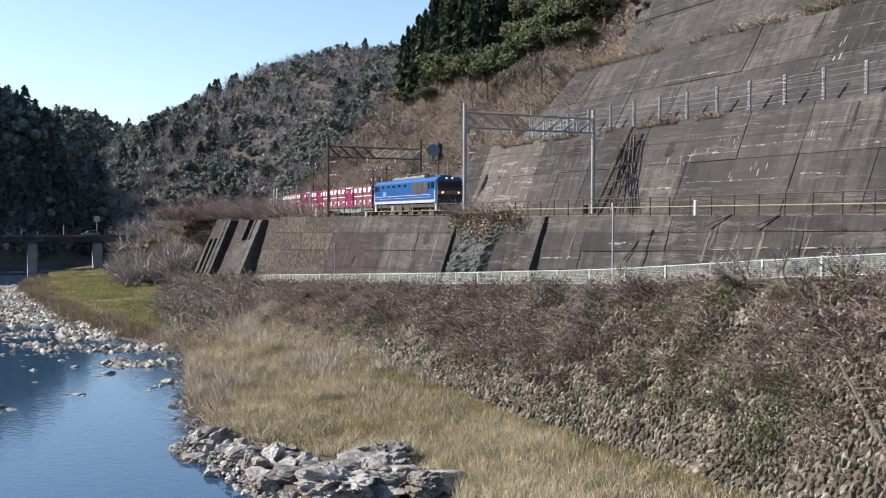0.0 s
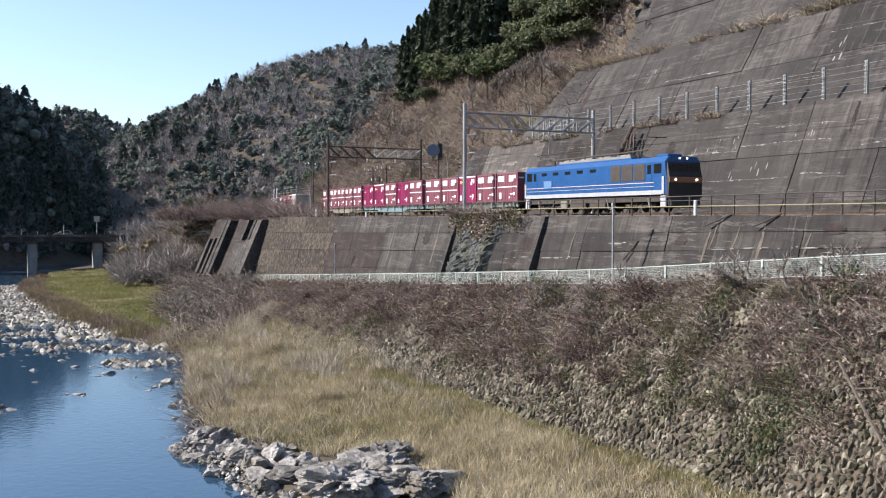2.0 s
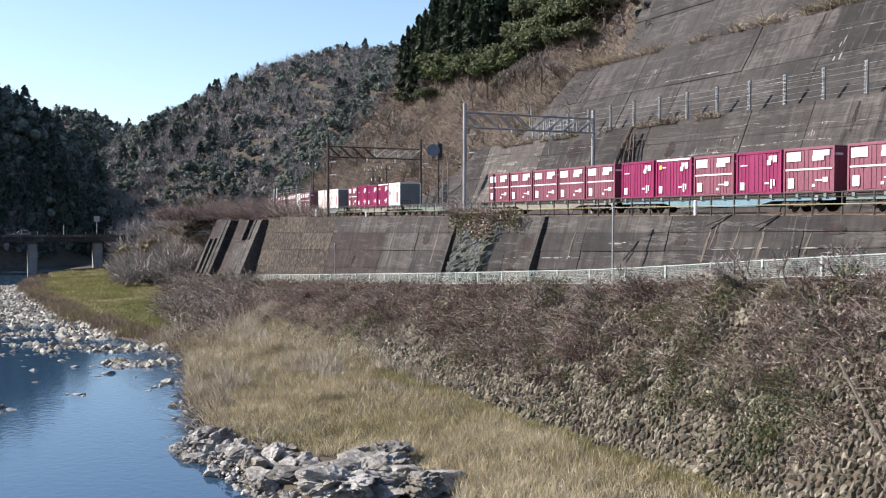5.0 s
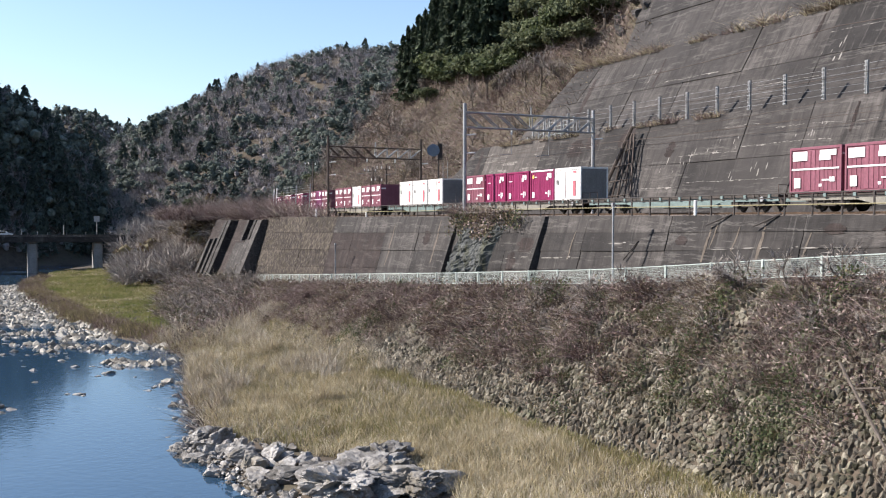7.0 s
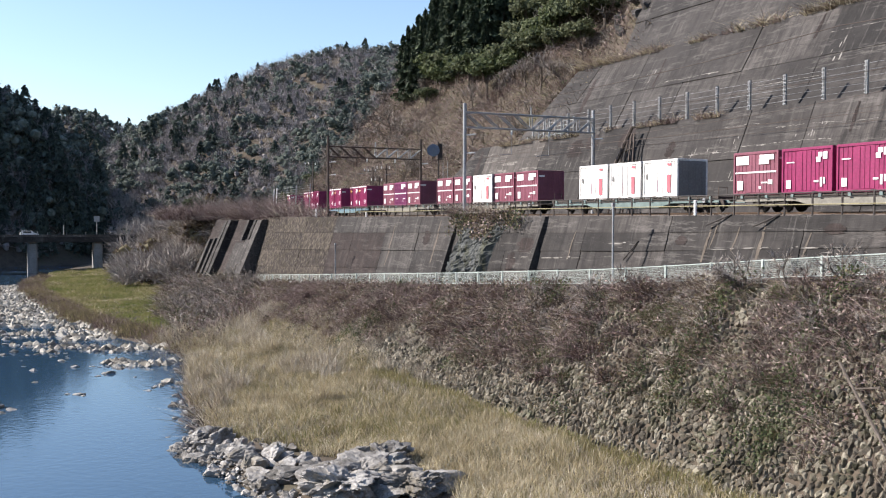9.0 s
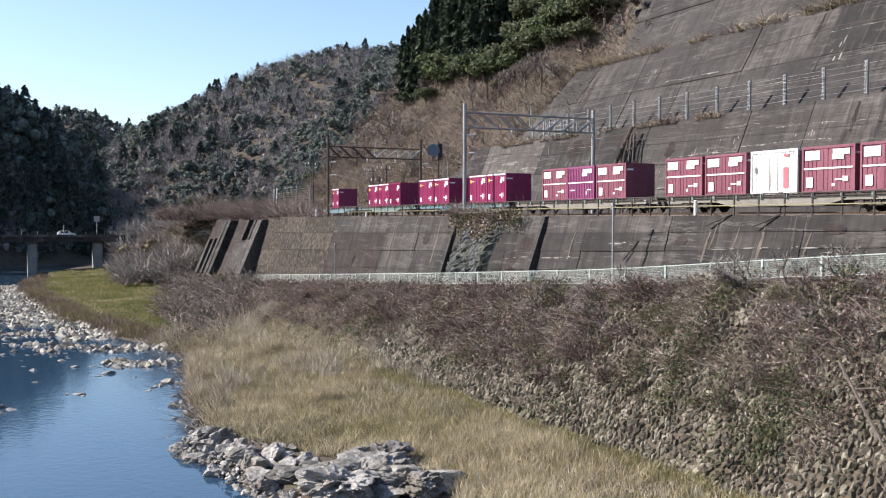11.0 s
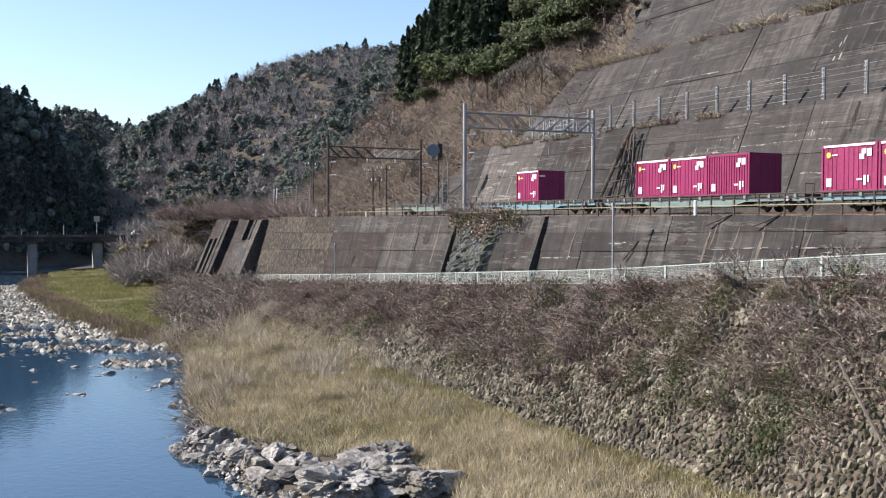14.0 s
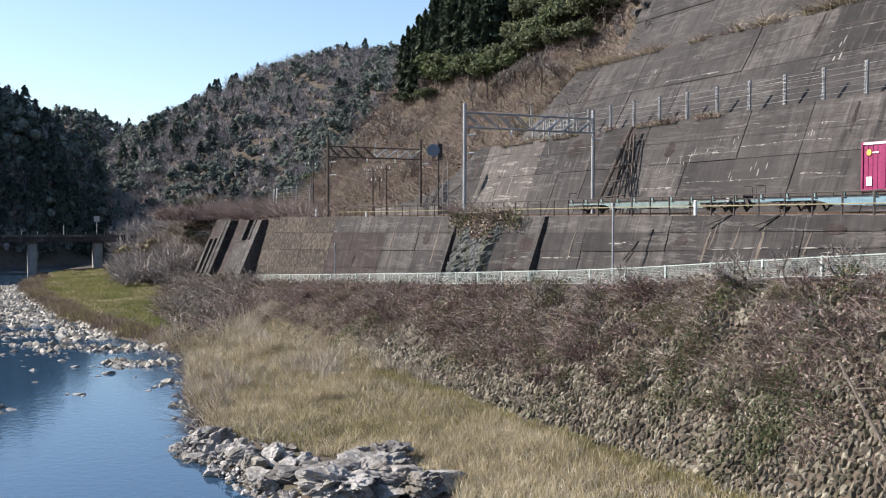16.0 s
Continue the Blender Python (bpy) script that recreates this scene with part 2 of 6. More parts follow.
# ---------------------------------------------------------------- the lie of the land
WATER = -13.8
BANK_X = [-330, -267, -230, -200, -184, -141, -119, -107, -97, -78, -65, -58.5, -48, -38, 0, 60]
BANK_Y = [34, 17, 9, 6.2, 6.9, 9.4, 13.7, 17.5, 17.8, 14.0, 12.8, 11.2, 12.0, 14.0, 17, 20]
PATH_X, PATH_Z = [-175, -140, -106, -77, -54, -33, 0, 60], [-10.5, -9.3, -7.5, -5.95, -4.6, -2.95, -1.4, -1.0]
CURVE_X, CURVE_R = -80.0, 600.0


def path_z(x):
    return np.interp(x, PATH_X, PATH_Z)


def bend(x):
    """How far the railway's line has swung away from its straight, at x."""
    return np.clip(CURVE_X - np.asarray(x, float), 0, None) ** 2 / (2 * CURVE_R)


def fence_y(x):
    return np.interp(x, [-140, -33], [35.2, 36.4])


def foot_y(x):
    return np.interp(x, [-300, -180, -140, -110, -80, -60, -30, 60], [33, 29, 27.5, 26.5, 28.5, 30, 30.0, 30.5])


def hill_y(x):
    return 52.3 + bend(x) * 0.35


WALL_END = -106.0


def ridge(X, Y, pts, slope):
    """A ridge with its crest along pts (bearing in degrees from -x, range, height)."""
    P = [(-r * math.cos(radians(a)), r * math.sin(radians(a)), z) for a, r, z in pts]
    out = np.full(X.shape, -1e3)
    for (x0, y0, z0), (x1, y1, z1) in zip(P[:-1], P[1:]):
        dx, dy = x1 - x0, y1 - y0
        t = np.clip(((X - x0) * dx + (Y - y0) * dy) / (dx * dx + dy * dy), 0, 1)
        d = np.hypot(X - x0 - t * dx, Y - y0 - t * dy)
        out = np.maximum(out, z0 + t * (z1 - z0) - slope * np.sqrt(d * d + 60) + slope * 7)
    return out


FAR_HILL = [(30, 400, 74), (23.9, 410, 69), (21.9, 430, 70), (18.4, 450, 71), (15.6, 465, 68), (13.5, 470, 61), (10.5, 480, 50), (8.5, 480, 38), (7.4, 475, 28), (6.3, 470, 15), (5.0, 470, -5)]
DARK_HILL = [(-25, 330, 66), (-12, 350, 62), (-5, 355, 50), (1.1, 360, 37), (2.3, 360, 30), (3.5, 360, 25), (4.2, 358, 16), (4.7, 355, 8), (5.1, 352, -2), (5.4, 350, -13)]
# ridge out of view to the left, added to keep sun off the dark hill
SHADE_RIDGE = [(-10, 425, 108), (-14, 440, 140), (-18, 440, 128), (-24, 440, 95), (-30, 400, 90), (-48, 330, 95), (-70, 330, 95)]
GAP_HILL = [(-8, 800, 90), (1.5, 800, 80), (3.5, 800, 75), (4.4, 800, 76), (5.8, 800, 71), (6.9, 800, 66), (8.1, 800, 59), (9.6, 820, 48), (12, 840, 50), (25, 860, 60)]


def ground_z(X, Y):
    X, Y = np.broadcast_arrays(np.asarray(X, float), np.asarray(Y, float))
    shape = X.shape
    x, y = X.ravel(), Y.ravel()
    yb, yf, fy, pz, hy = np.interp(x, BANK_X, BANK_Y), foot_y(x), fence_y(x), path_z(x), hill_y(x)
    wall_top = 39.3 + 0 * x
    foot = wall_top - 0.3 * (-0.2 - pz) + 0.1
    ctrl_y = [-400 + 0 * x, -60 + 0 * x, -20 + 0 * x, -14 + 0 * x, -10 + 0 * x, yb - 2.5, yb, yb + 1.5, yf, fy - 0.5, fy + 0.4, foot + 0.25, wall_top + 0.25, hy]
    ctrl_z = [10 + 0 * x, 4 + 0 * x, -9 + 0 * x, WATER + 0 * x, -14.8 + 0 * x, -14.5 + 0 * x, WATER + 0 * x, -13.35 + 0 * x, -12.5 + 0 * x, pz - 0.25, pz, pz, -0.35 + 0 * x, -0.35 + 0 * x]
    z = np.where(y <= ctrl_y[0], ctrl_z[0], ctrl_z[-1])
    for k in range(len(ctrl_y) - 1):
        a, b = ctrl_y[k], ctrl_y[k + 1]
        t = (y - a) / np.maximum(b - a, 1e-3)
        z = np.where((y > a) & (y <= b), ctrl_z[k] + t * (ctrl_z[k + 1] - ctrl_z[k]), z)
    # the wild part of the bank has humps
    hum = np.clip(np.minimum(y - yb, fy - y) / 3, 0, 1)
    z = z + hum * 0.35 * vnoise(x, y, 6.0, 3)
    # natural hillside beyond the walls
    nat = -0.35 + (y - hy) * 1.06 + np.clip(y - hy, 0, 8) * 0.16 * vnoise(x, y, 9, 5) + np.clip((y - hy) / 10, 0, 1) * 3.0 * vnoise(x, y, 30, 6)
    nat = np.minimum(nat, 62 + 5 * vnoise(x, y, 60, 8)) - np.clip(-212 - x, 0, None) * 1.2
    d = y - hy
    wal = np.interp(d, [0, 0.3, 3.8, 5.0, 9.8, 11.2, 18.0, 60], [-0.35, -0.8, 7.2, 7.3, 15.3, 15.5, 27.5, 62]) 
    w = np.clip((x - WALL_END) / 8.0, 0, 1)
    w = w * w * (3 - 2 * w)
    hillz = nat * (1 - w) + wal * w
    z = np.where(y > hy, np.maximum(hillz, -6.0), z)
    # valley floor and far ridges
    far = np.clip((-x - 215) / 60, 0, 1)
    z = np.where((x < -215) & (y > yb + 6), z * (1 - far) + far * np.minimum(z, -9.0), z)
    nz = 5.0 * vnoise(x, y, 70, 11)
    for pts, sl in ((FAR_HILL, 0.8), (DARK_HILL, 1.15), (GAP_HILL, 0.5), (SHADE_RIDGE, 0.95)):
        z = np.maximum(z, ridge(x, y, pts, sl) + nz * np.clip((-x - 260) / 60, 0, 1))
    return z.reshape(shape)


def axis(stops):
    out = []
    for (a, b, n) in stops:
        out += list(np.linspace(a, b, n, endpoint=False))
    return np.array(out + [stops[-1][1]])


gx = axis([(-4000, -900, 10), (-900, -560, 14), (-560, -260, 60), (-260, -150, 90), (-150, -20, 200), (-20, 250, 60), (250, 3000, 8)])
gy = axis([(-3000, -420, 8), (-420, -60, 24), (-60, -12, 20), (-12, 8, 24), (8, 28, 50), (28, 41, 52), (41, 72, 62), (72, 140, 50), (140, 330, 60), (330, 700, 20), (700, 3000, 8)])
GX, GY = np.meshgrid(gx, gy, indexing="ij")
GZ = ground_z(GX, GY)
nx, ny = GX.shape
idx = np.arange(nx * ny).reshape(nx, ny)
gfaces = np.stack([idx[:-1, :-1], idx[1:, :-1], idx[1:, 1:], idx[:-1, 1:]], -1).reshape(-1, 4)
ground = mesh_ob("ground", np.stack([GX, GY, GZ], -1).reshape(-1, 3), gfaces, M["soil"], smooth=True)
tagged(ground, "brown earth valley floor, river bank and hillside", "ground", kind="structure")

wx, wy = np.linspace(-420, 200, 60), np.linspace(-40, 40, 12)
WX, WY = np.meshgrid(wx, wy, indexing="ij")
wi = np.arange(WX.size).reshape(WX.shape)
river = mesh_ob("water", np.stack([WX, WY, WX * 0 + WATER], -1).reshape(-1, 3),
                np.stack([wi[:-1, :-1], wi[1:, :-1], wi[1:, 1:], wi[:-1, 1:]], -1).reshape(-1, 4), M["water"], smooth=True)
tagged(river, "calm blue river water reflecting the sky", "river", kind="structure")


# ---------------------------------------------------------------- concrete walls
PANELS = {}


def skin(seed, x, f):
    """How far the cast panel at x and height share f stands proud of its wall's plane."""
    for a, b, f0, f1, proud in PANELS[seed]:
        if a <= x <= b and f0 <= f <= f1:
            return proud + 0.05 * float(vnoise(x, f * 9 + seed, 1.4, seed)) + 0.025
    return 0.1


def slab_wall(name, label, x0, x1, foot_fn, top_fn, width, lean_seed, thick=0.6, rows=(1.0,), mat_fn=None, gap=0.05, left_cut=0.0, nz=8):
    """A battered wall of cast panels side by side, with a dark core behind the open joints."""
    r = np.random.default_rng(lean_seed)
    wall = empty(name, Matrix(), label, "wall", kind="structure")
    xs = [x0]
    while xs[-1] < x1:
        xs.append(min(x1, xs[-1] + width * r.uniform(0.75, 1.3)))
    levels = [0.0] + list(rows)
    for li in range(len(levels) - 1):
        f0, f1 = levels[li], levels[li + 1]
        for a, b in zip(xs[:-1], xs[1:]):
            proud = r.uniform(0.0, 0.07) + 0.05 * li
            PANELS.setdefault(lean_seed, []).append((a, b, f0, f1, proud))
            n = max(3, int((b - a) / 0.8))
            V, F = [], []
            for i in range(n + 1):
                for j in range(nz + 1):
                    xx = a + gap / 2 + (b - a - gap) * i / n
                    f = f0 + (f1 - f0) * j / nz - (0.004 if j == nz and f1 < 1 else 0)
                    xf = xx + left_cut * f * max(0.0, 1 - (xx - x0) / 16.0)
                    p = np.array(foot_fn(xf)) * (1 - f) + np.array(top_fn(xf)) * f
                    dn = proud + 0.05 * float(vnoise(xx, f * 9 + lean_seed, 1.4, lean_seed))
                    V.append((xf, p[0] - dn, p[1] + (0.06 * float(vnoise(xx, 3.0, 2.0, lean_seed + 3)) if f1 == 1.0 and j == nz else 0)))
            m = len(V)
            V += [(v[0], v[1] + thick, v[2]) for v in V]
            for i in range(n):
                for j in range(nz):
                    q = i * (nz + 1) + j
                    F.append((q, q + nz + 1, q + nz + 2, q + 1))
            for i in range(n):
                for j in (0, nz):
                    q = i * (nz + 1) + j
                    F.append((q, q + m, q + m + nz + 1, q + nz + 1) if j == 0 else (q, q + nz + 1, q + nz + 1 + m, q + m))
            for j in range(nz):
                for i in (0, n):
                    q = i * (nz + 1) + j
                    F.append((q, q + 1, q + 1 + m, q + m) if i == 0 else (q, q + m, q + m + 1, q + 1))
            mesh_ob("panel", V, F, mat_fn(a, li) if mat_fn else M["concrete"], wall, smooth=False)
    # core behind the joints
    V, F = [], []
    n = 40
    for i in range(n + 1):
        xx = x0 + 0.3 + (x1 - x0 - 0.6) * i / n
        for f in (0.0, 0.985):
            xf = xx + left_cut * f * max(0.0, 1 - (xx - x0) / 16.0)
            p = np.array(foot_fn(xf)) * (1 - f) + np.array(top_fn(xf)) * f
            V.append((xf, p[0] + 0.12, p[1]))
    for i in range(n):
        F.append((2 * i, 2 * i + 2, 2 * i + 3, 2 * i + 1))
    mesh_ob("wall_core", V, F, M["joint"], wall)
    return wall


def low_top(x):
    return (39.3, -0.2)


def low_foot(x):
    pz = float(path_z(x)) - 0.3
    return (39.3 - 0.3 * (-0.2 - pz), pz)


wall_low = slab_wall("wall_retaining", "stained grey concrete retaining wall below the railway", -148, 40, low_foot, low_top, 9.0, 4, rows=(0.27, 0.52, 0.77, 1.0),
                     mat_fn=lambda a, li: M["old_masonry"] if a < -124 else (M["seep_stain"] if (-122 < a < -100 and li == 2) or (-118 < a < -108 and li < 2) else M["concrete"]))
# narrow ribs added so that their cast shadow draws the wall's dark slits
for xb, w, d in ((-66.9, 0.5, 0.75), (-82.4, 0.45, 0.6)):
    f, t = low_foot(xb), low_top(xb)
    bm = bmesh.new()
    vs = [bm.verts.new(p) for p in ((xb, f[0] - d, f[1]), (xb + w, f[0] - d, f[1]), (xb + w, f[0] + 0.3, f[1]), (xb, f[0] + 0.3, f[1]),
                                    (xb, t[0] - d * 0.6, -0.22), (xb + w, t[0] - d * 0.6, -0.22), (xb + w, t[0] + 0.3, -0.22), (xb, t[0] + 0.3, -0.22))]
    for q in ((0, 1, 5, 4), (1, 2, 6, 5), (2, 3, 7, 6), (3, 0, 4, 7), (4, 5, 6, 7), (0, 3, 2, 1)):
        bm.faces.new([vs[i] for i in q])
    part("pilaster", bm, M["concrete"], wall_low)
# buttressed stretch further along, with dark gaps between the ribs
butt = empty("wall_buttressed", Matrix(), "old ribbed concrete wall overgrown with brush", "wall", kind="structure")


def rib(x0, x1, z0, z1, out, name, material):
    """A leaning slab of the old wall, out metres proud of its back face."""
    bm = bmesh.new()
    y0, y1 = 39.3 + 0.42 * (z0 + 0.5), 39.3 + 0.42 * (z1 + 0.5)
    n = max(2, int((z1 - z0) / 1.2))
    rings = []
    for k in range(n + 1):
        t = k / n
        y, z = y0 + (y1 - y0) * t, z0 + (z1 - z0) * t
        j = 0.07 * float(vnoise(x0 * 3, z * 2, 1.0, 29))
        rings.append([bm.verts.new(p) for p in ((x0 + j, y - out + j, z), (x1 + j, y - out - j, z), (x1, y + 0.9, z), (x0, y + 0.9, z))])
    for a, b in zip(rings[:-1], rings[1:]):
        for k in range(4):
            bm.faces.new((a[k], a[(k + 1) % 4], b[(k + 1) % 4], b[k]))
    bm.faces.new(rings[-1])
    bm.faces.new(rings[0][::-1])
    part(name, bm, material, butt)


# the back face is coloured darker than the ribs in front of it
rib(-184, -147.4, -10.0, -0.6, 0.0, "back_wall", M["seep_stain"])
for x0, x1, z0, z1, out in ((-149.6, -147.0, -10, -0.6, 1.25), (-153.4, -149.7, -10, -3.6, 0.9), (-153.2, -152.0, -3.6, -0.6, 0.8), (-157.5, -156.2, -3.8, -0.6, 0.8), (-160.5, -153.5, -10, -4.2, 0.5),
                            (-168.6, -166.6, -10, -0.7, 1.3), (-172.4, -170.6, -10, -0.9, 1.0), (-176.0, -174.6, -10, -3.8, 0.9), (-180.0, -178.4, -10, -4.0, 0.9)):
    rib(x0, x1, z0, z1, out, "buttress", M["concrete"])


def t_foot(k):
    return lambda x: (float(hill_y(x)) + (0.2, 4.9, 11.1)[k], (-0.4, 8.1, 16.3)[k])


def tier_end(x):
    """How much of the lowest tier's height stands at x."""
    return float(np.interp(x, [-134, -124, -117, -112], [0.22, 0.36, 0.62, 1.0]))


def t_top(k):
    if k == 0:
        return lambda x: (float(hill_y(x)) + 0.2 + 3.5 * tier_end(x), -0.4 + 8.7 * tier_end(x))
    return lambda x: (float(hill_y(x)) + (3.7, 9.7, 18.0)[k], (8.3, 16.5, 28.6)[k])


wall_up = slab_wall("wall_slope_lower", "tall stained concrete slope wall beside the tracks", -133, 40, t_foot(0), t_top(0), 6.5, 11, rows=(0.55, 1.0),
                    mat_fn=lambda a, li: M["concrete_pale"] if (-111.5 < a < -98) else M["concrete"], gap=0.06)
wall_mid = slab_wall("wall_slope_middle", "dark streaked concrete slope wall above a ledge", -105.5, 40, t_foot(1), t_top(1), 9.5, 12, rows=(0.5, 1.0), left_cut=7.0, gap=0.07)
wall_high = slab_wall("wall_slope_upper", "weathered concrete slope wall high on the hillside", -93, 40, t_foot(2), t_top(2), 11.0, 13, rows=(0.4, 1.0), left_cut=-2.0, gap=0.07)

# ---------------------------------------------------------------- railway
V, F = [], []
rx = list(np.arange(-200, -80, 4.0)) + [-80, 260]
for x in rx:
    b = float(bend(x))
    for dy, z in ((39.8, -0.3), (40.3, -0.14), (48.4, -0.14), (49.6, -0.32)):
        V.append((x, dy + b, z))
for i in range(len(rx) - 1):
    for j in range(3):
        q = 4 * i + j
        F.append((q, q + 4, q + 5, q + 1))
tagged(mesh_ob("track_bed", V, F, M["ballast"]), "brown stone ballast under two railway tracks", "track bed", kind="structure")


def rail_line(y):
    ob = empty("rail", Matrix(), "rusty steel rail with a worn top", "rail", "rails of the two tracks", kind="structure")
    bm = bmesh.new()
    pts = [(x, y + float(bend(x))) for x in rx]
    for (xa, ya), (xb, yb2) in zip(pts[:-1], pts[1:]):
        for w, z0, z1 in ((0.07, -0.16, -0.13), (0.012, -0.13, -0.04), (0.035, -0.04, 0.0)):
            vs = [bm.verts.new(p) for p in ((xa, ya - w, z0), (xb, yb2 - w, z0), (xb, yb2 + w, z0), (xa, ya + w, z0), (xa, ya - w, z1), (xb, yb2 - w, z1), (xb, yb2 + w, z1), (xa, ya + w, z1))]
            for f in ((0, 1, 5, 4), (2, 3, 7, 6), (4, 5, 6, 7)):
                bm.faces.new([vs[i] for i in f])
    part("rail_profile", bm, M["rail"], ob)


TRACK_Y = 42.3
for y in (TRACK_Y - 0.5335, TRACK_Y + 0.5335, TRACK_Y + 3.3, TRACK_Y + 4.37):
    rail_line(y)
V, F = [], []
for x in np.arange(-175, 30, 0.65):
    for yc in (TRACK_Y, TRACK_Y + 3.83):
        b, q = float(bend(x)), len(V)
        V += [(x + sx, yc + b + sy, z) for z in (-0.2, -0.115) for sx, sy in ((-0.1, -1.0), (0.1, -1.0), (0.1, 1.0), (-0.1, 1.0))]
        F += [(q, q + 1, q + 5, q + 4), (q + 1, q + 2, q + 6, q + 5), (q + 2, q + 3, q + 7, q + 6), (q + 3, q, q + 4, q + 7), (q + 4, q + 5, q + 6, q + 7)]
tagged(mesh_ob("sleepers", V, F, M["concrete"]), "concrete railway sleepers bedded in ballast", "sleepers", kind="stuff")


# ---------------------------------------------------------------- the train
def track_pose(s):
    """Pose on the near track at s metres along it; the front of a thing points along +x."""
    d = max(0.0, CURVE_X - s)
    a = d / CURVE_R
    if d <= 0:
        return pose(s, TRACK_Y, 0)
    return Matrix.Translation((CURVE_X - CURVE_R * math.sin(a), TRACK_Y + CURVE_R * (1 - math.cos(a)), 0)) @ pose(0, 0, 0, 0, 0, -math.degrees(a))


SPEED = 18.29
TIMES = [k * 0.5 for k in range(33)]
PAINT = dict(coord="obj", spec=0.5)
M["blue"] = mat("blue_locomotive_paint", [(0.012, 0.07, 0.21), (0.02, 0.092, 0.26)], 0.7, 0.35, **PAINT)
M["roof_grey"] = mat("dusty_roof_grey", [(0.16, 0.155, 0.145), (0.25, 0.24, 0.225)], 1.0, 0.7, **PAINT)
M["grille_blue"] = mat("pale_blue_louvre", [(0.09, 0.19, 0.36), (0.13, 0.24, 0.42)], 1.0, 0.5, **PAINT)
M["pink_red"] = mat("faded_red_block", [(0.5, 0.1, 0.13), (0.6, 0.16, 0.19)], 1.0, 0.5, **PAINT)
M["black"] = mat("black_paint", [(0.012, 0.012, 0.014), (0.025, 0.024, 0.025)], 1.0, 0.5, **PAINT)
M["under"] = mat("grimy_underframe", [(0.03, 0.026, 0.022), (0.075, 0.06, 0.05)], 3.0, 0.85, **PAINT)
M["silver"] = mat("silver_grey_band", [(0.33, 0.34, 0.37), (0.43, 0.44, 0.47)], 1.5, 0.45, **PAINT)
M["pink"] = mat("pale_pink_line", [(0.45, 0.33, 0.36), (0.52, 0.4, 0.42)], 1.5, 0.5, **PAINT)
M["orange"] = mat("rust_orange_band", [(0.24, 0.1, 0.05), (0.3, 0.14, 0.07)], 1.5, 0.5, **PAINT)
M["glass"] = mat("dark_window_glass", [(0.01, 0.012, 0.014), (0.02, 0.022, 0.025)], 1.0, 0.08, **PAINT)
M["maroon"] = mat("faded_maroon_container_paint", [(0.165, 0.043, 0.068), (0.22, 0.068, 0.1)], 0.9, 0.55, 0.1, 12.0, rand=0.3, **PAINT)
M["magenta"] = mat("magenta_container_paint", [(0.20, 0.012, 0.07), (0.26, 0.022, 0.095)], 0.9, 0.45, 0.08, 12.0, rand=0.25, **PAINT)
M["violet"] = mat("violet_container_paint", [(0.2, 0.04, 0.12), (0.26, 0.065, 0.16)], 0.9, 0.5, 0.08, 12.0, **PAINT)
M["box_white"] = mat("white_container_paint", [(0.74, 0.71, 0.67), (0.84, 0.82, 0.79)], 0.9, 0.5, 0.08, 12.0, rand=0.2, **PAINT)
M["box_grey"] = mat("grey_paint_and_end_shade", [(0.15, 0.147, 0.143), (0.2, 0.196, 0.19)], 0.9, 0.55, **PAINT)
M["mark"] = mat("white_container_marking", [(0.78, 0.77, 0.76), (0.86, 0.85, 0.84)], 3.0, 0.5, **PAINT)
M["yellow"] = mat("yellow_emblem", [(0.7, 0.5, 0.06), (0.75, 0.56, 0.1)], 3.0, 0.5, **PAINT)
M["wagon"] = mat("grey_green_wagon_paint", [(0.09, 0.13, 0.125), (0.17, 0.23, 0.22)], 0.9, 0.6, **PAINT)
M["wagon_blue"] = mat("faded_blue_wagon_paint", [(0.09, 0.17, 0.21), (0.16, 0.27, 0.32)], 0.9, 0.6, **PAINT)
M["wagon_tan"] = mat("dusty_tan_wagon_paint", [(0.15, 0.14, 0.115), (0.24, 0.225, 0.19)], 0.9, 0.7, **PAINT)
lampm = bpy.data.materials.new("lit_headlamp")
lampm.use_nodes = True
lampm.node_tree.nodes["Principled BSDF"].inputs["Emission Color"].default_value = (1.0, 0.86, 0.6, 1)
lampm.node_tree.nodes["Principled BSDF"].inputs["Emission Strength"].default_value = 1.6
M["headlamp"] = lampm


def wheelset_mesh():
    bm = bmesh.new()
    for sy in (-1, 1):
        add_tube(bm, (0, sy * 0.47, 0), (0, sy * 0.6, 0), 0.43, 0.43, 18)
        add_tube(bm, (0, sy * 0.44, 0), (0, sy * 0.47, 0), 0.46, 0.46, 18)
    add_tube(bm, (0, -0.75, 0), (0, 0.75, 0), 0.08, 0.08, 8)
    me = bpy.data.meshes.new("wheelset")
    bm.to_mesh(me)
    bm.free()
    me.materials.append(M["under"])
    return me


WHEELS = wheelset_mesh()


def bogie_mesh(base, material):
    bm = bmesh.new()
    for sy in (-1, 1):
        add_box(bm, (-base / 2 - 0.5, sy * 0.88 - 0.07, 0.42), (base / 2 + 0.5, sy * 0.88 + 0.07, 0.62), 0.02)
        add_box(bm, (-0.5, sy * 0.88 - 0.1, 0.3), (0.5, sy * 0.88 + 0.1, 0.46), 0.02)
        for sx in (-1, 1):
            add_box(bm, (sx * base / 2 - 0.2, sy * 0.92 - 0.1, 0.3), (sx * base / 2 + 0.2, sy * 0.92 + 0.1, 0.58), 0.03)
            add_tube(bm, (sx * 0.28, sy * 0.95, 0.42), (sx * 0.28, sy * 0.95, 0.72), 0.09, 0.09, 8)
    add_box(bm, (-0.25, -0.8, 0.4), (0.25, 0.8, 0.66), 0.02)
    me = bpy.data.meshes.new("bogie_frame")
    bm.to_mesh(me)
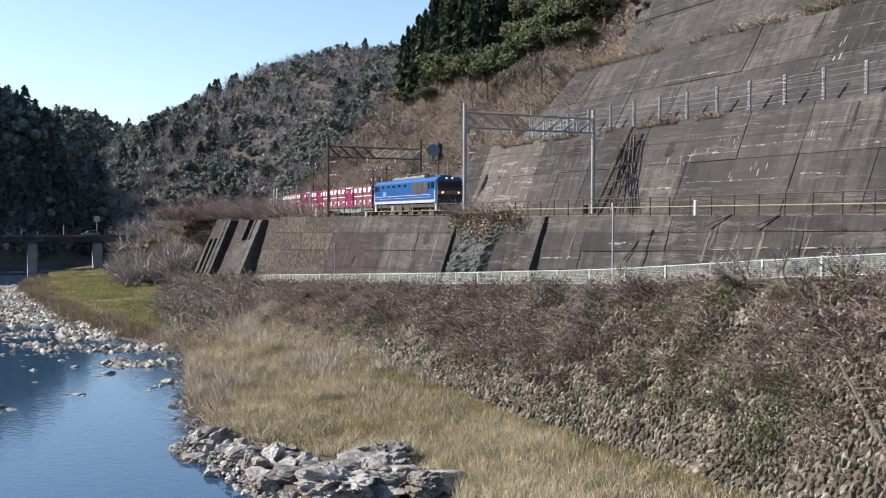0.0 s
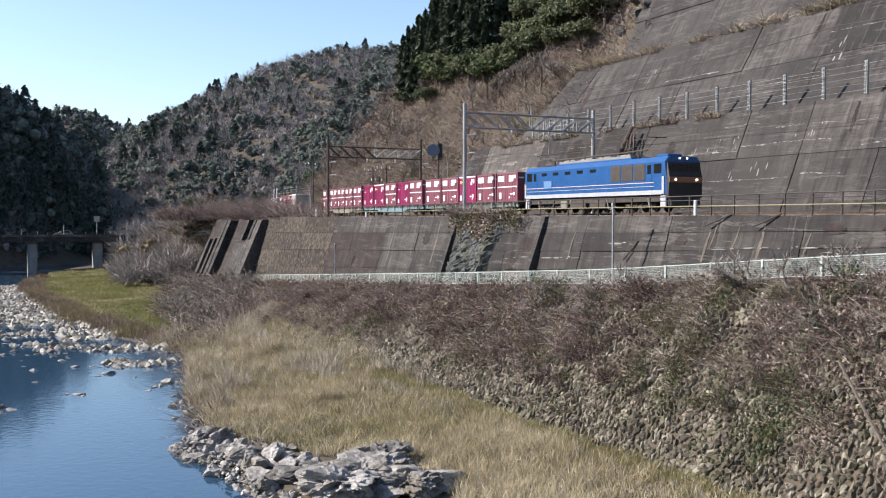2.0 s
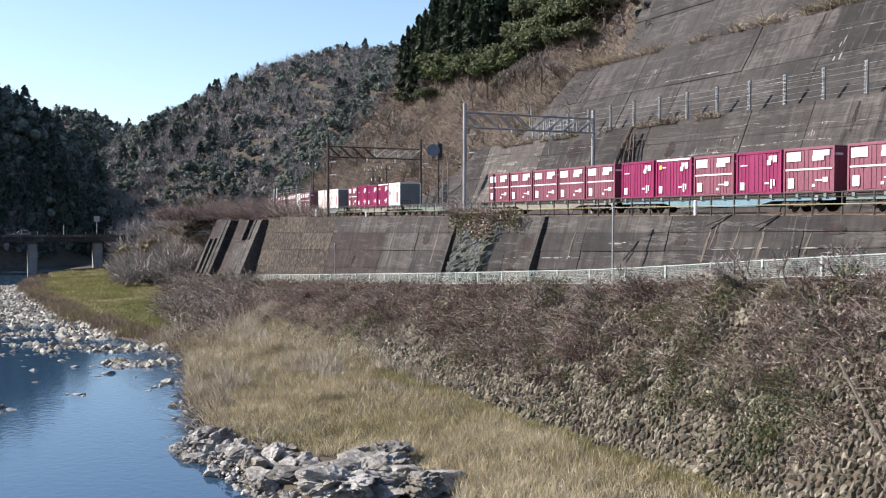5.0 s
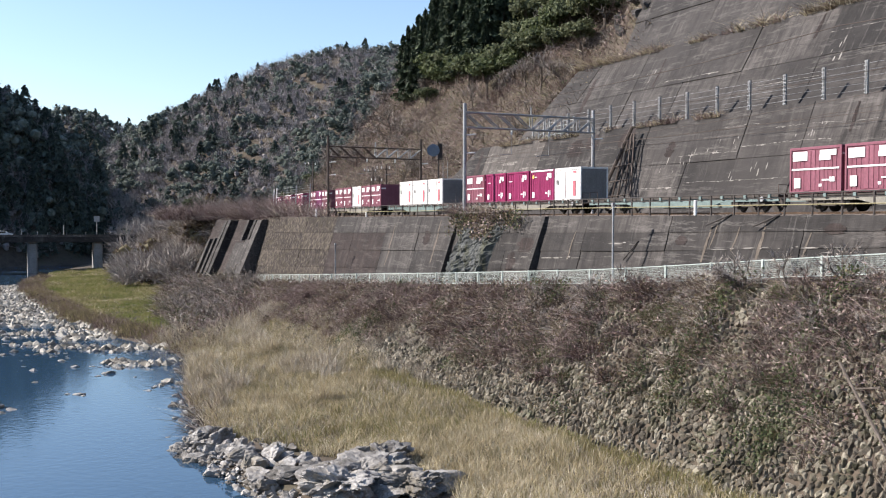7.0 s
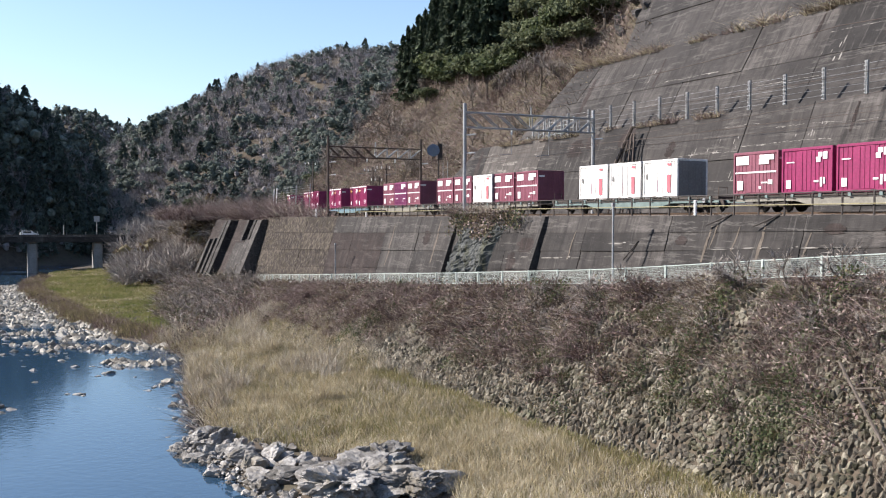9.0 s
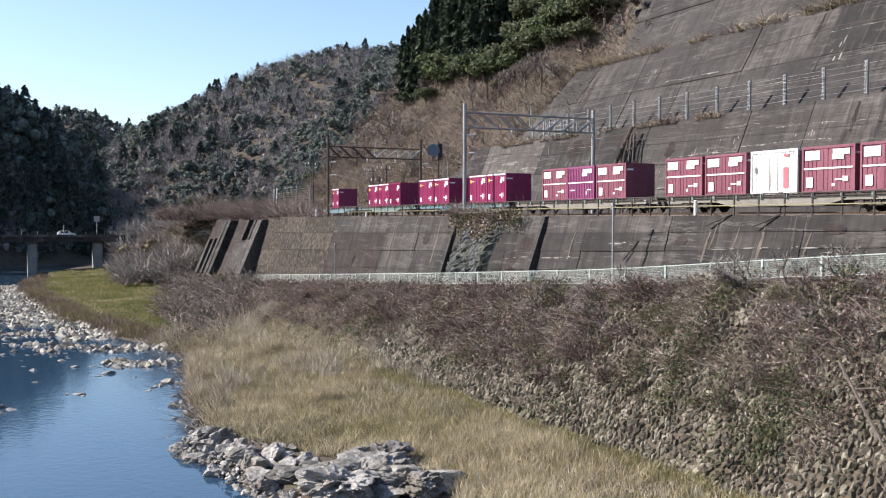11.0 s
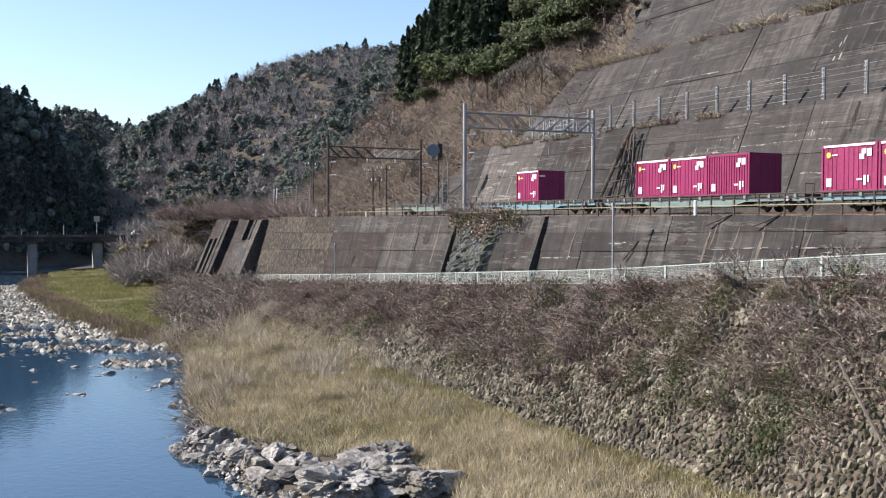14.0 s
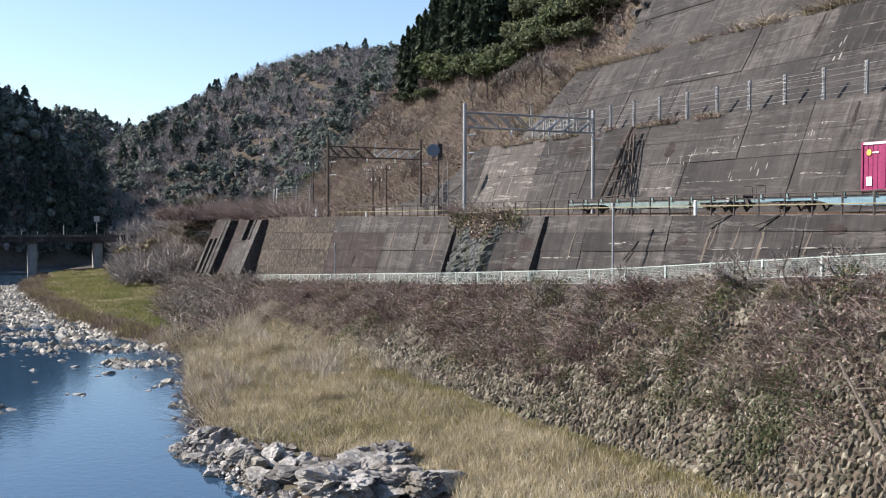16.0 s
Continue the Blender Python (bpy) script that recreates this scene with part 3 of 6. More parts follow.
    bm.free()
    me.materials.append(material)
    return me


WAGON_BOGIE, LOCO_BOGIE = bogie_mesh(1.9, M["under"]), bogie_mesh(2.5, M["under"])


def locomotive():
    ob = empty("locomotive", Matrix(), "blue electric freight locomotive with a pale waist line and lit headlamps", "locomotive")
    hl, w = 9.85, 1.45

    def prof(x, wi, z0, z1, slope):
        return [(x, -wi, z0), (x, wi, z0), (x, wi, z1 - 0.35), (x, wi - 0.3, z1), (x, -wi + 0.3, z1), (x, -wi, z1 - 0.35)]
    # body shell in rings, with raked cab fronts
    rings = []
    for x, inset, top in ((-hl + 0.28, 0.1, 0.0), (-hl + 0.55, 0.0, 0.0), (hl - 0.55, 0.0, 0.0), (hl - 0.28, 0.1, 0.0)):
        rings.append(prof(x, w - inset, 1.25, 3.72, 0))
    bm = bmesh.new()
    vr = [[bm.verts.new(p) for p in r] for r in rings]
    for a, b in zip(vr[:-1], vr[1:]):
        for k in range(6):
            bm.faces.new((a[k], b[k], b[(k + 1) % 6], a[(k + 1) % 6]))
    bm.faces.new(vr[0][::-1])
    bm.faces.new(vr[-1])
    # drop the front's top corner back for the raked windscreen
    for r, s in ((vr[0], 1), (vr[-1], -1)):
        for k in (2, 3, 4, 5):
            r[k].co.x += s * 0.22
    bmesh.ops.recalc_face_normals(bm, faces=bm.faces[:])
    part("body", bm, M["blue"], ob)
    for sx, nm in ((1, "front"), (-1, "rear")):
        fx = hl - 0.25
        bm = bmesh.new()
        pts = [(fx, -1.36, 1.0), (fx, 1.36, 1.0), (fx + 0.06, 1.33, 2.35), (fx - 0.2, 1.3, 3.35), (fx - 0.2, -1.3, 3.35), (fx + 0.06, -1.33, 2.35)]
        vs = [bm.verts.new((sx * p[0], p[1], p[2])) for p in pts] + [bm.verts.new((sx * (p[0] - 0.25), p[1] * 1.04, p[2])) for p in pts]
        for f in ((0, 1, 2, 5), (5, 2, 3, 4)):
            bm.faces.new([vs[i] for i in f])
        for k in range(6):
            bm.faces.new((vs[k], vs[(k + 1) % 6], vs[(k + 1) % 6 + 6], vs[k + 6]))
        bmesh.ops.recalc_face_normals(bm, faces=bm.faces[:])
        cab = part("cab_front", bm, M["black"], ob, "black cab front with a rust-orange band")
        box_part("windscreen", (sx * (fx - 0.13) - 0.02, -1.15, 2.5), (sx * (fx - 0.13) + 0.08 * sx + 0.02, 1.15, 3.2), M["glass"], cab)
        box_part("band", (min(sx * (fx + 0.02), sx * (fx + 0.09)), -1.34, 2.0), (max(sx * (fx + 0.02), sx * (fx + 0.09)), 1.34, 2.36), M["orange"], cab, label="rust-orange band across the cab front")
        box_part("plough", (min(sx * (fx - 0.2), sx * (fx + 0.08)), -1.2, 0.35), (max(sx * (fx - 0.2), sx * (fx + 0.08)), 1.2, 1.0), M["under"], cab, 0.05)
        for sy in (-0.85, 0.85):
            bm = bmesh.new()
            add_tube(bm, (sx * (fx + 0.08), sy, 2.18), (sx * (fx + 0.13), sy, 2.18), 0.085, 0.085, 10)
            part("headlight", bm, M["headlamp"] if sx > 0 else M["white_paint"], cab, "lit round headlamp" if sx > 0 else "unlit round headlamp")
        for sy in (-1, 1):
            # white pillar, cab side window and door on each flank
            y = sy * (w + 0.012)
            box_part("cab_window", (min(sx * 8.15, sx * 8.95), y - 0.012, 2.62), (max(sx * 8.15, sx * 8.95), y + 0.012, 3.25), M["glass"], ob)
            box_part("cab_door", (min(sx * 7.35, sx * 7.95), y - 0.01, 1.5), (max(sx * 7.35, sx * 7.95), y + 0.01, 3.3), M["blue"], ob, 0.01)
            box_part("door_window", (min(sx * 7.45, sx * 7.85), y - 0.02, 2.6), (max(sx * 7.45, sx * 7.85), y + 0.02, 3.2), M["glass"], ob)
            box_part("corner_stripe", (min(sx * 9.05, sx * 9.28), y - 0.03 - 0.0, 1.25), (max(sx * 9.05, sx * 9.28), y + 0.005, 2.4), M["silver"], ob, label="silver corner stripe")
    for sy in (-1, 1):
        y = sy * (w + 0.012)
        box_part("waist_line", (-9.0, y - 0.012, 1.99), (8.2, y + 0.012, 2.045), M["pink"], ob, label="pale pink waist line")
        box_part("lower_line", (-9.0, y - 0.012, 1.75), (8.2, y + 0.012, 1.785), M["silver"], ob, label="thin white line")
        box_part("sill_band", (-9.05, y - 0.02, 1.22), (9.05, y + 0.02, 1.5), M["silver"], ob, label="silver-grey band along the sill")
        for k in range(3):
            x0 = 3.1 + k * 1.42
            v = box_part("vent_grille", (x0, y - 0.015, 2.2), (x0 + 1.25, y + 0.015, 3.3), M["under"], ob, label="dark louvred ventilation grille")
            for j in range(7):
                box_part("louvre", (x0 + 0.05, y - 0.03, 2.28 + j * 0.14), (x0 + 1.2, y + 0.03, 2.33 + j * 0.14), M["dark_steel"], v)
        for k in range(5):
            x0 = -6.6 + k * 1.75
            box_part("side_window", (x0, y - 0.02, 2.98), (x0 + 0.75, y + 0.02, 3.2), M["glass"], ob)
        box_part("service_panel", (-6.2, y - 0.014, 1.9), (-5.0, y + 0.014, 2.55), M["blue"], ob, 0.005)
    box_part("underframe", (-8.6, -1.25, 0.75), (8.6, 1.25, 1.24), M["under"], ob, 0.04)
    for x0, x1 in ((-2.6, -0.4), (0.1, 2.2)):
        box_part("equipment_case", (x0, -1.3, 0.35), (x1, 1.3, 0.9), M["under"], ob, 0.04)
    for xb in (-5.9, 0.0, 5.9):
        b = shared("bogie", LOCO_BOGIE, ob, pose(xb, 0, 0.05))
        for dx in (-1.25, 1.25):
            WSETS.append(shared("wheelset", WHEELS, b, pose(dx, 0, 0.46)))
    # roof gear
    box_part("roof_hatch", (-5.5, -0.75, 3.68), (4.6, 0.75, 3.86), M["blue"], ob, 0.04)
    box_part("roof_unit", (-5.2, -0.7, 3.84), (4.4, 0.6, 4.04), M["roof_grey"], ob, 0.03)
    for x0 in (-4.6, -2.2, 0.2, 2.6):
        box_part("roof_cover", (x0, -0.62, 4.03), (x0 + 1.6, 0.5, 4.13), M["roof_grey"], ob, 0.03)
    for sy in (-1, 1):
        box_part("cab_steps", (8.75, sy * 1.3 - 0.08, 0.4), (9.35, sy * 1.3 + 0.08, 1.25), M["silver"], ob, 0.03, "silver step panel below the cab corner")
        box_part("cab_steps", (-9.35, sy * 1.3 - 0.08, 0.4), (-8.75, sy * 1.3 + 0.08, 1.25), M["silver"], ob, 0.03, "silver step panel below the cab corner")
        for k in range(4):
            tube_part("sand_pipe", [(-7.4 + 4.9 * k, sy * 1.28, 1.0), (-7.3 + 4.9 * k, sy * 1.2, 0.3)], 0.05, M["galv"], ob, 5)
        box_part("battery_box", (-3.9, sy * 1.28 - 0.06, 0.4), (-3.0, sy * 1.28 + 0.06, 0.98), M["wagon_tan"], ob, 0.03, "dusty tan battery box")
        box_part("number_block", (-6.25, sy * (w + 0.02) - 0.012, 1.98), (-5.05, sy * (w + 0.02) + 0.012, 2.55), M["grille_blue"], ob, label="fine pale blue louvred panel")
    for sy in (-0.3, 0.3):
        bm = bmesh.new()
        add_tube(bm, (hl - 0.5, sy, 3.6), (hl - 0.44, sy, 3.6), 0.06, 0.06, 10)
        part("roof_headlight", bm, M["headlamp"], ob, "lit round headlamp over the windscreen")
    box_part("air_conditioner", (7.2, -0.6, 3.7), (8.5, 0.6, 3.95), M["blue"], ob, 0.06)
    tube_part("bus_bar", [(-6.5, -0.6, 4.2), (3.0, -0.6, 4.26), (6.2, -0.6, 4.32)], 0.065, M["under"], ob)
    for x in (-6.0, -3.8, -1.6, 0.8, 2.8, 5.2):
        tube_part("insulator", [(x, -0.6, 3.7), (x, -0.6, 4.25)], 0.07, M["under"], ob)
    for xc in (-6.9, 6.2):
        pan = tube_part("pantograph", [(xc - 0.9, 0.4, 3.85), (xc + 0.9, 0.4, 3.85), (xc + 0.9, -0.4, 3.85), (xc - 0.9, -0.4, 3.85), (xc - 0.9, 0.4, 3.85)], 0.035, M["under"], ob)
        up = 0.4 if xc < 0 else 1.3
        tube_part("lower_arm", [(xc + 0.8, 0, 3.88), (xc - 0.7, 0, 3.88 + up * 0.5)], 0.04, M["under"], pan)
        tube_part("upper_arm", [(xc - 0.7, 0, 3.88 + up * 0.5), (xc + 0.3, 0, 3.88 + up)], 0.03, M["under"], pan)
        tube_part("collector_head", [(xc + 0.3, -0.8, 3.88 + up), (xc + 0.3, 0.8, 3.88 + up)], 0.03, M["under"], pan)
    for sx in (-1, 1):
        tube_part("coupler", [(sx * 9.3, 0, 0.86), (sx * 10.0, 0, 0.86)], 0.14, M["under"], ob)
    return ob


def wagon(paint, lab):
    ob = empty("container_wagon", Matrix(), lab, "freight wagon", "wagons of the freight train")
    bm = bmesh.new()
    add_box(bm, (-9.85, -1.15, 0.86), (9.85, -1.0, 1.0))
    add_box(bm, (-9.85, 1.0, 0.86), (9.85, 1.15, 1.0))
    for k in range(11):
        x = -9.75 + k * 1.95
        add_box(bm, (x - 0.12, -1.18, 0.84), (x + 0.12, 1.18, 0.985))
    part("deck", bm, M["under"], ob)
    for sy in (-1, 1):
        bm = bmesh.new()
        y0, y1 = sy * 0.98, sy * 1.08
        pts = [(-9.8, 0.62), (-5.0, 0.62), (-3.7, 0.34), (3.7, 0.34), (5.0, 0.62), (9.8, 0.62), (9.8, 0.855), (-9.8, 0.855)]
        a = [bm.verts.new((x, y0, z)) for x, z in pts]
        b = [bm.verts.new((x, y1, z)) for x, z in pts]
        bm.faces.new(a)
        bm.faces.new(b)
        for k in range(8):
            bm.faces.new((a[k], a[(k + 1) % 8], b[(k + 1) % 8], b[k]))
        bmesh.ops.recalc_face_normals(bm, faces=bm.faces[:])
        part("side_sill", bm, paint, ob, "painted side sill of the wagon")
        for k in range(10):
            x = -9.2 + k * 2.04
            box_part("lashing_bracket", (x - 0.1, sy * 1.16 - 0.05, 0.78), (x + 0.1, sy * 1.16 + 0.05, 1.03), M["wagon"], ob)
    box_part("brake_cylinder", (-1.6, -0.6, 0.3), (-0.4, 0.5, 0.8), M["under"], ob, 0.08)
    box_part("valve_box", (0.6, -0.95, 0.38), (1.5, -0.5, 0.8), M["under"], ob, 0.03)
    for xb in (-7.1, 7.1):
        b = shared("bogie", WAGON_BOGIE, ob, pose(xb, 0, 0.0))
        for dx in (-0.95, 0.95):
            WSETS.append(shared("wheelset", WHEELS, b, pose(dx, 0, 0.46)))
    for sx in (-1, 1):
        tube_part("coupler", [(sx * 9.6, 0, 0.8), (sx * 10.3, 0, 0.8)], 0.13, M["under"], ob)
        tube_part("end_rail", [(sx * 9.75, -1.05, 1.0), (sx * 9.75, -1.05, 1.55), (sx * 9.75, -0.4, 1.55), (sx * 9.75, -0.4, 1.0)], 0.025, M["rust_steel"], ob)
    bm = bmesh.new()
    add_tube(bm, (8.6, -1.2, 0.75), (8.6, -1.26, 0.75), 0.15, 0.15, 14)
    part("brake_wheel", bm, M["galv"], ob, "grey brake hand wheel")
    return ob


CL, CW, CH = 3.715, 2.45, 2.5


def container(kind):
    paint = {"S": M["maroon"], "P": M["violet"], "R": M["magenta"], "T": M["magenta"], "Q": M["magenta"], "W": M["box_white"]}[kind]
    lab = {"S": "faded maroon freight container with white stripe and white marks", "P": "ribbed violet-maroon freight container with a white line",
           "R": "plain magenta freight container with a white emblem", "T": "magenta freight container with a white top edge and emblem",
           "Q": "ribbed magenta freight container with a white emblem", "W": "white freight container, end shade coloured in grey, streaked with dirt"}[kind]
    ob = empty("freight_container", Matrix(), lab, "container", "containers on the freight train")
    hl, hw = CL / 2, CW / 2
    bm = bmesh.new()
    add_box(bm, (-hl + 0.05, -hw + 0.06, 0.12), (hl - 0.05, hw - 0.06, CH - 0.06))
    part("body", bm, paint, ob)
    # the white box's ends are grey: their shade is put into the colour
    frame_paint = paint if kind != "W" else M["box_grey"]
    for sy in (-1, 1):
        for nm, z0, z1 in (("bottom_rail", 0, 0.14), ("top_rail", CH - 0.13, CH)):
            box_part(nm, (-hl, sy * hw - (0.1 if sy > 0 else 0), z0), (hl, sy * hw + (0.1 if sy < 0 else 0), z1), paint, ob)
        for sx in (-1, 1):
            box_part("corner_post", (min(sx * hl, sx * (hl - 0.12)), min(sy * hw, sy * (hw - 0.12)), 0.14), (max(sx * hl, sx * (hl - 0.12)), max(sy * hw, sy * (hw - 0.12)), CH - 0.13), paint, ob)
        y = sy * (hw - 0.055)
        if kind in "PQ":
            for k in range(15):
                x = -hl + 0.28 + k * 0.225
                box_part("rib", (x - 0.05, y - 0.035, 0.15), (x + 0.05, y + 0.035, CH - 0.14), paint, ob)
        else:
            # two-leaf door in the middle with locking bars, ribbed panels beside it
            for x0, x1 in ((-0.62, -0.02), (0.02, 0.62)):
                d = box_part("door", (x0, y - 0.02, 0.16), (x1, y + 0.02, CH - 0.15), paint, ob, 0.006)
                xm = (x0 + x1) / 2
                tube_part("locking_bar", [(xm, y + sy * 0.03, 0.2), (xm, y + sy * 0.03, CH - 0.2)], 0.022, frame_paint, d)
            for sx in (-1, 1):
                for k in range(3):
                    x = sx * (0.86 + 0.3 * k)
                    box_part("rib", (x - 0.025, y - 0.02, 0.15), (x + 0.025, y + 0.02, CH - 0.14), paint, ob)
        # marks as plain shapes, thin plates on the side
        ym = sy * (hw - 0.005)

        def mark(nm, x0, x1, z0, z1, m=M["mark"]):
            box_part(nm, (min(-sy * x0, -sy * x1), ym - 0.006, z0), (max(-sy * x0, -sy * x1), ym + 0.006, z1), m, ob)
        # seen from the river side the box's rear is at the viewer's left
        if kind in "SP":
            mark("white_stripe", -1.7, 1.7, 1.27, 1.36)
        if kind == "S":
            mark("white_mark", -1.62, -0.55, 1.78, 2.28)
            mark("white_mark", 0.35, 1.5, 2.0, 2.3)
            mark("white_mark", 0.3, 1.1, 1.76, 2.02)
            mark("small_mark", -1.5, -1.05, 0.3, 0.85)
            mark("small_mark", 0.5, 1.0, 0.66, 0.74)
            mark("small_mark", 1.05, 1.4, 0.6, 0.85)
            mark("small_mark", 0.3, 0.5, 0.35, 0.5)
        elif kind in "RTQ":
            if kind == "T":
                mark("white_edge", -1.7, 1.7, 2.375, 2.49)
                bm = bmesh.new()
                add_tube(bm, (sy * 1.35, ym - 0.006, 1.98), (sy * 1.35, ym + 0.006, 1.98), 0.16, 0.16, 8)
                part("yellow_emblem", bm, M["yellow"], ob)
                mark("small_mark", -1.12, -0.75, 1.93, 2.0)
            # open two-stroke emblem
            mark("emblem", 0.72, 1.02, 1.68, 1.95)
            mark("emblem", 0.86, 1.14, 1.95, 2.2)
            mark("emblem", 1.2, 1.5, 1.82, 2.2)
            mark("small_mark", -1.5, -1.15, 0.3, 0.75)
            mark("small_mark", 0.55, 0.9, 0.6, 0.7)
            mark("small_mark", 1.0, 1.15, 0.35, 0.85)
            mark("small_mark", 1.25, 1.35, 0.5, 0.85)
            if kind == "R":
                mark("small_mark", -1.5, -0.9, 1.7, 1.76)
        elif kind == "P":
            mark("white_mark", 0.3, 1.5, 1.98, 2.3)
            mark("white_mark", 0.2, 0.9, 1.78, 2.02)
            mark("small_mark", -1.4, -0.8, 0.72, 0.8)
            mark("small_mark", 0.9, 1.4, 0.72, 0.8)
            mark("small_mark", 0.75, 0.85, 0.4, 0.65)
        else:
            mark("dark_emblem", -1.55, -1.35, 1.25, 1.6, M["box_grey"])
            mark("red_block", 0.78, 1.15, 0.35, 1.5, M["pink_red"])
            mark("red_block", 0.8, 1.2, 2.1, 2.25, M["pink_red"])
            mark("rust_stain", -0.25, -0.2, 0.4, 1.2, M["pink"])
    for sx in (-1, 1):
        xe = sx * (hl - 0.045)
        box_part("end_panel", (xe - 0.02, -hw + 0.1, 0.14), (xe + 0.02, hw - 0.1, CH - 0.12), frame_paint, ob, 0.004)
        for k in range(4):
            y = -0.8 + k * 0.53
            box_part("end_rib", (xe - 0.035, y - 0.03, 0.16), (xe + 0.035, y + 0.03, CH - 0.14), frame_paint, ob)
        box_part("end_mark", (xe - 0.045, -0.9 * sx - 0.3, 2.0), (xe + 0.045, -0.9 * sx + 0.3, 2.12), M["mark"] if kind in "TS" else frame_paint, ob)
    box_part("roof", (-hl + 0.02, -hw + 0.02, CH - 0.05), (hl - 0.02, hw - 0.02, CH + 0.015), paint, ob, 0.01)
    for sx in (-0.6, 0.6):
        box_part("fork_pocket", (sx - 0.18, -hw - 0.006, 0.02), (sx + 0.18, hw + 0.006, 0.11), M["black"], ob)
    return ob


WSETS = []
TRAIN = []
TRAIN.append((locomotive(), -100.4, 0.0, 0.0))
# wagon centres along the train, and the front of each load on it, front to rear
WAGONS = [(-121.2, "green", [("S", -111.3), ("S", -115.25), ("T", -119.2), ("S", -123.1), ("S", -127.1)]),
          (-141.5, "blue", [("S", -131.7), ("R", -135.6), ("S", -139.55), ("T", -143.5), ("R", -147.45)]),
          (-161.8, "tan", [("S", -152.0), ("S", -155.95), ("S", -159.9), ("S", -163.85), ("S", -167.8)]),
          (-182.3, "green", []),
          (-202.8, "tan", [("W", -193.1), ("T", -197.0), ("R", -201.0), ("R", -205.0), ("S", -209.0)]),
          (-224.0, "green", [("W", -218.1), ("W", -222.1), ("W", -226.1)]),
          (-246.0, "tan", [("S", -236.0), ("S", -240.05), ("W", -244.1), ("S", -248.2), ("S", -252.2)]),
          (-266.7, "tan", [("S", -260.4), ("P", -264.4), ("S", -268.2)]),
          (-287.4, "blue", [("T", -277.9), ("T", -281.6), ("T", -289.7), ("T", -293.5)]),
          (-308.3, "green", [("Q", -302.8), ("T", -306.6), ("T", -310.4)]),
          (-329.2, "blue", [("T", -327.4)]),
          (-349.8, "green", [])]
PAINTS = {"green": (M["wagon"], "grey-green flat container wagon"), "blue": (M["wagon_blue"], "faded blue flat container wagon"), "tan": (M["wagon_tan"], "dusty tan flat container wagon")}
made_wagon, made_box = {}, {}


def again(store, key, make):
    if key in store:
        c = copy_thing(store[key], Matrix())
        WSETS.extend(o for o in c.children_recursive if o.name.startswith("wheelset"))
        return c
    store[key] = make()
    return store[key]


for uc, paint, loads in WAGONS:
    lab = PAINTS[paint][1] + (" with no load" if not loads else " carrying freight containers")
    wg = again(made_wagon, (paint, bool(loads)), lambda: wagon(PAINTS[paint][0], lab))
    TRAIN.append((wg, uc, 0.0, 0.0))
    for kind, front in loads:
        TRAIN.append((again(made_box, kind, lambda: container(kind)), uc, front - CL / 2 - uc, 1.0))

# ---------------------------------------------------------------- catenary gantries and masts
WIRE_Y = TRACK_Y


def gantry(x, y0, y1, h, beam_lo, beam_hi, near_mat, lab):
    b = float(bend(x))
    ob = empty("catenary_gantry", Matrix(), lab, "catenary gantry", "gantries over the tracks")
    for y, z0, m in ((y0 + b, -0.5, near_mat), (y1 + b, -0.4, near_mat)):
        post = tube_part("mast", [(x, y, z0), (x, y, h)], 0.17, m, ob, 10)
        bm = bmesh.new()
        add_box(bm, (x - 0.3, y - 0.3, z0 - 0.1), (x + 0.3, y + 0.3, z0 + 0.35), 0.04)
        part("footing", bm, M["concrete_pale"], post)
    a0, a1 = y0 + b, y1 + b
    for z in (beam_lo, beam_hi):
        for dx in (-0.22, 0.22):
            tube_part("beam_chord", [(x + dx, a0, z), (x + dx, a1, z)], 0.07, near_mat, ob)
    n = 8
    for k in range(n):
        ya, yb2 = a0 + (a1 - a0) * k / n, a0 + (a1 - a0) * (k + 1) / n
        za, zb = (beam_lo, beam_hi) if k >= n / 2 else (beam_hi, beam_lo)
        for dx in (-0.22, 0.22):
            tube_part("lattice_bar", [(x + dx, ya, za), (x + dx, yb2, zb)], 0.06, M["galv"] if k >= n / 2 else near_mat, ob)
            if k >= n / 2:
                tube_part("lattice_post", [(x + dx, ya, beam_lo), (x + dx, ya, beam_hi)], 0.05, M["galv"], ob)
    tube_part("peak_post", [(x, (a0 + a1) / 2, beam_hi), (x, (a0 + a1) / 2, beam_hi + 0.75)], 0.08, M["galv"], ob)
    for yy, z in ((a0, beam_lo - 0.7), (a0, beam_lo - 2.3), (a1, beam_lo - 0.6)):
        tube_part("bracket_insulator", [(x, yy, z), (x + 0.05, yy + 1.0, z + 0.12)], 0.07, M["white_paint"], ob)
    for yy in (TRACK_Y + b, TRACK_Y + 3.83 + b):
        arm = tube_part("registration_arm", [(x, yy + 1.2, beam_lo), (x, yy + 1.2, 5.4), (x + 0.1, yy - 0.1, 5.25)], 0.035, M["galv"], ob)
        tube_part("insulator", [(x, yy + 1.2, beam_lo - 0.5), (x, yy + 1.2, beam_lo - 0.1)], 0.09, M["white_paint"], arm)
    return ob


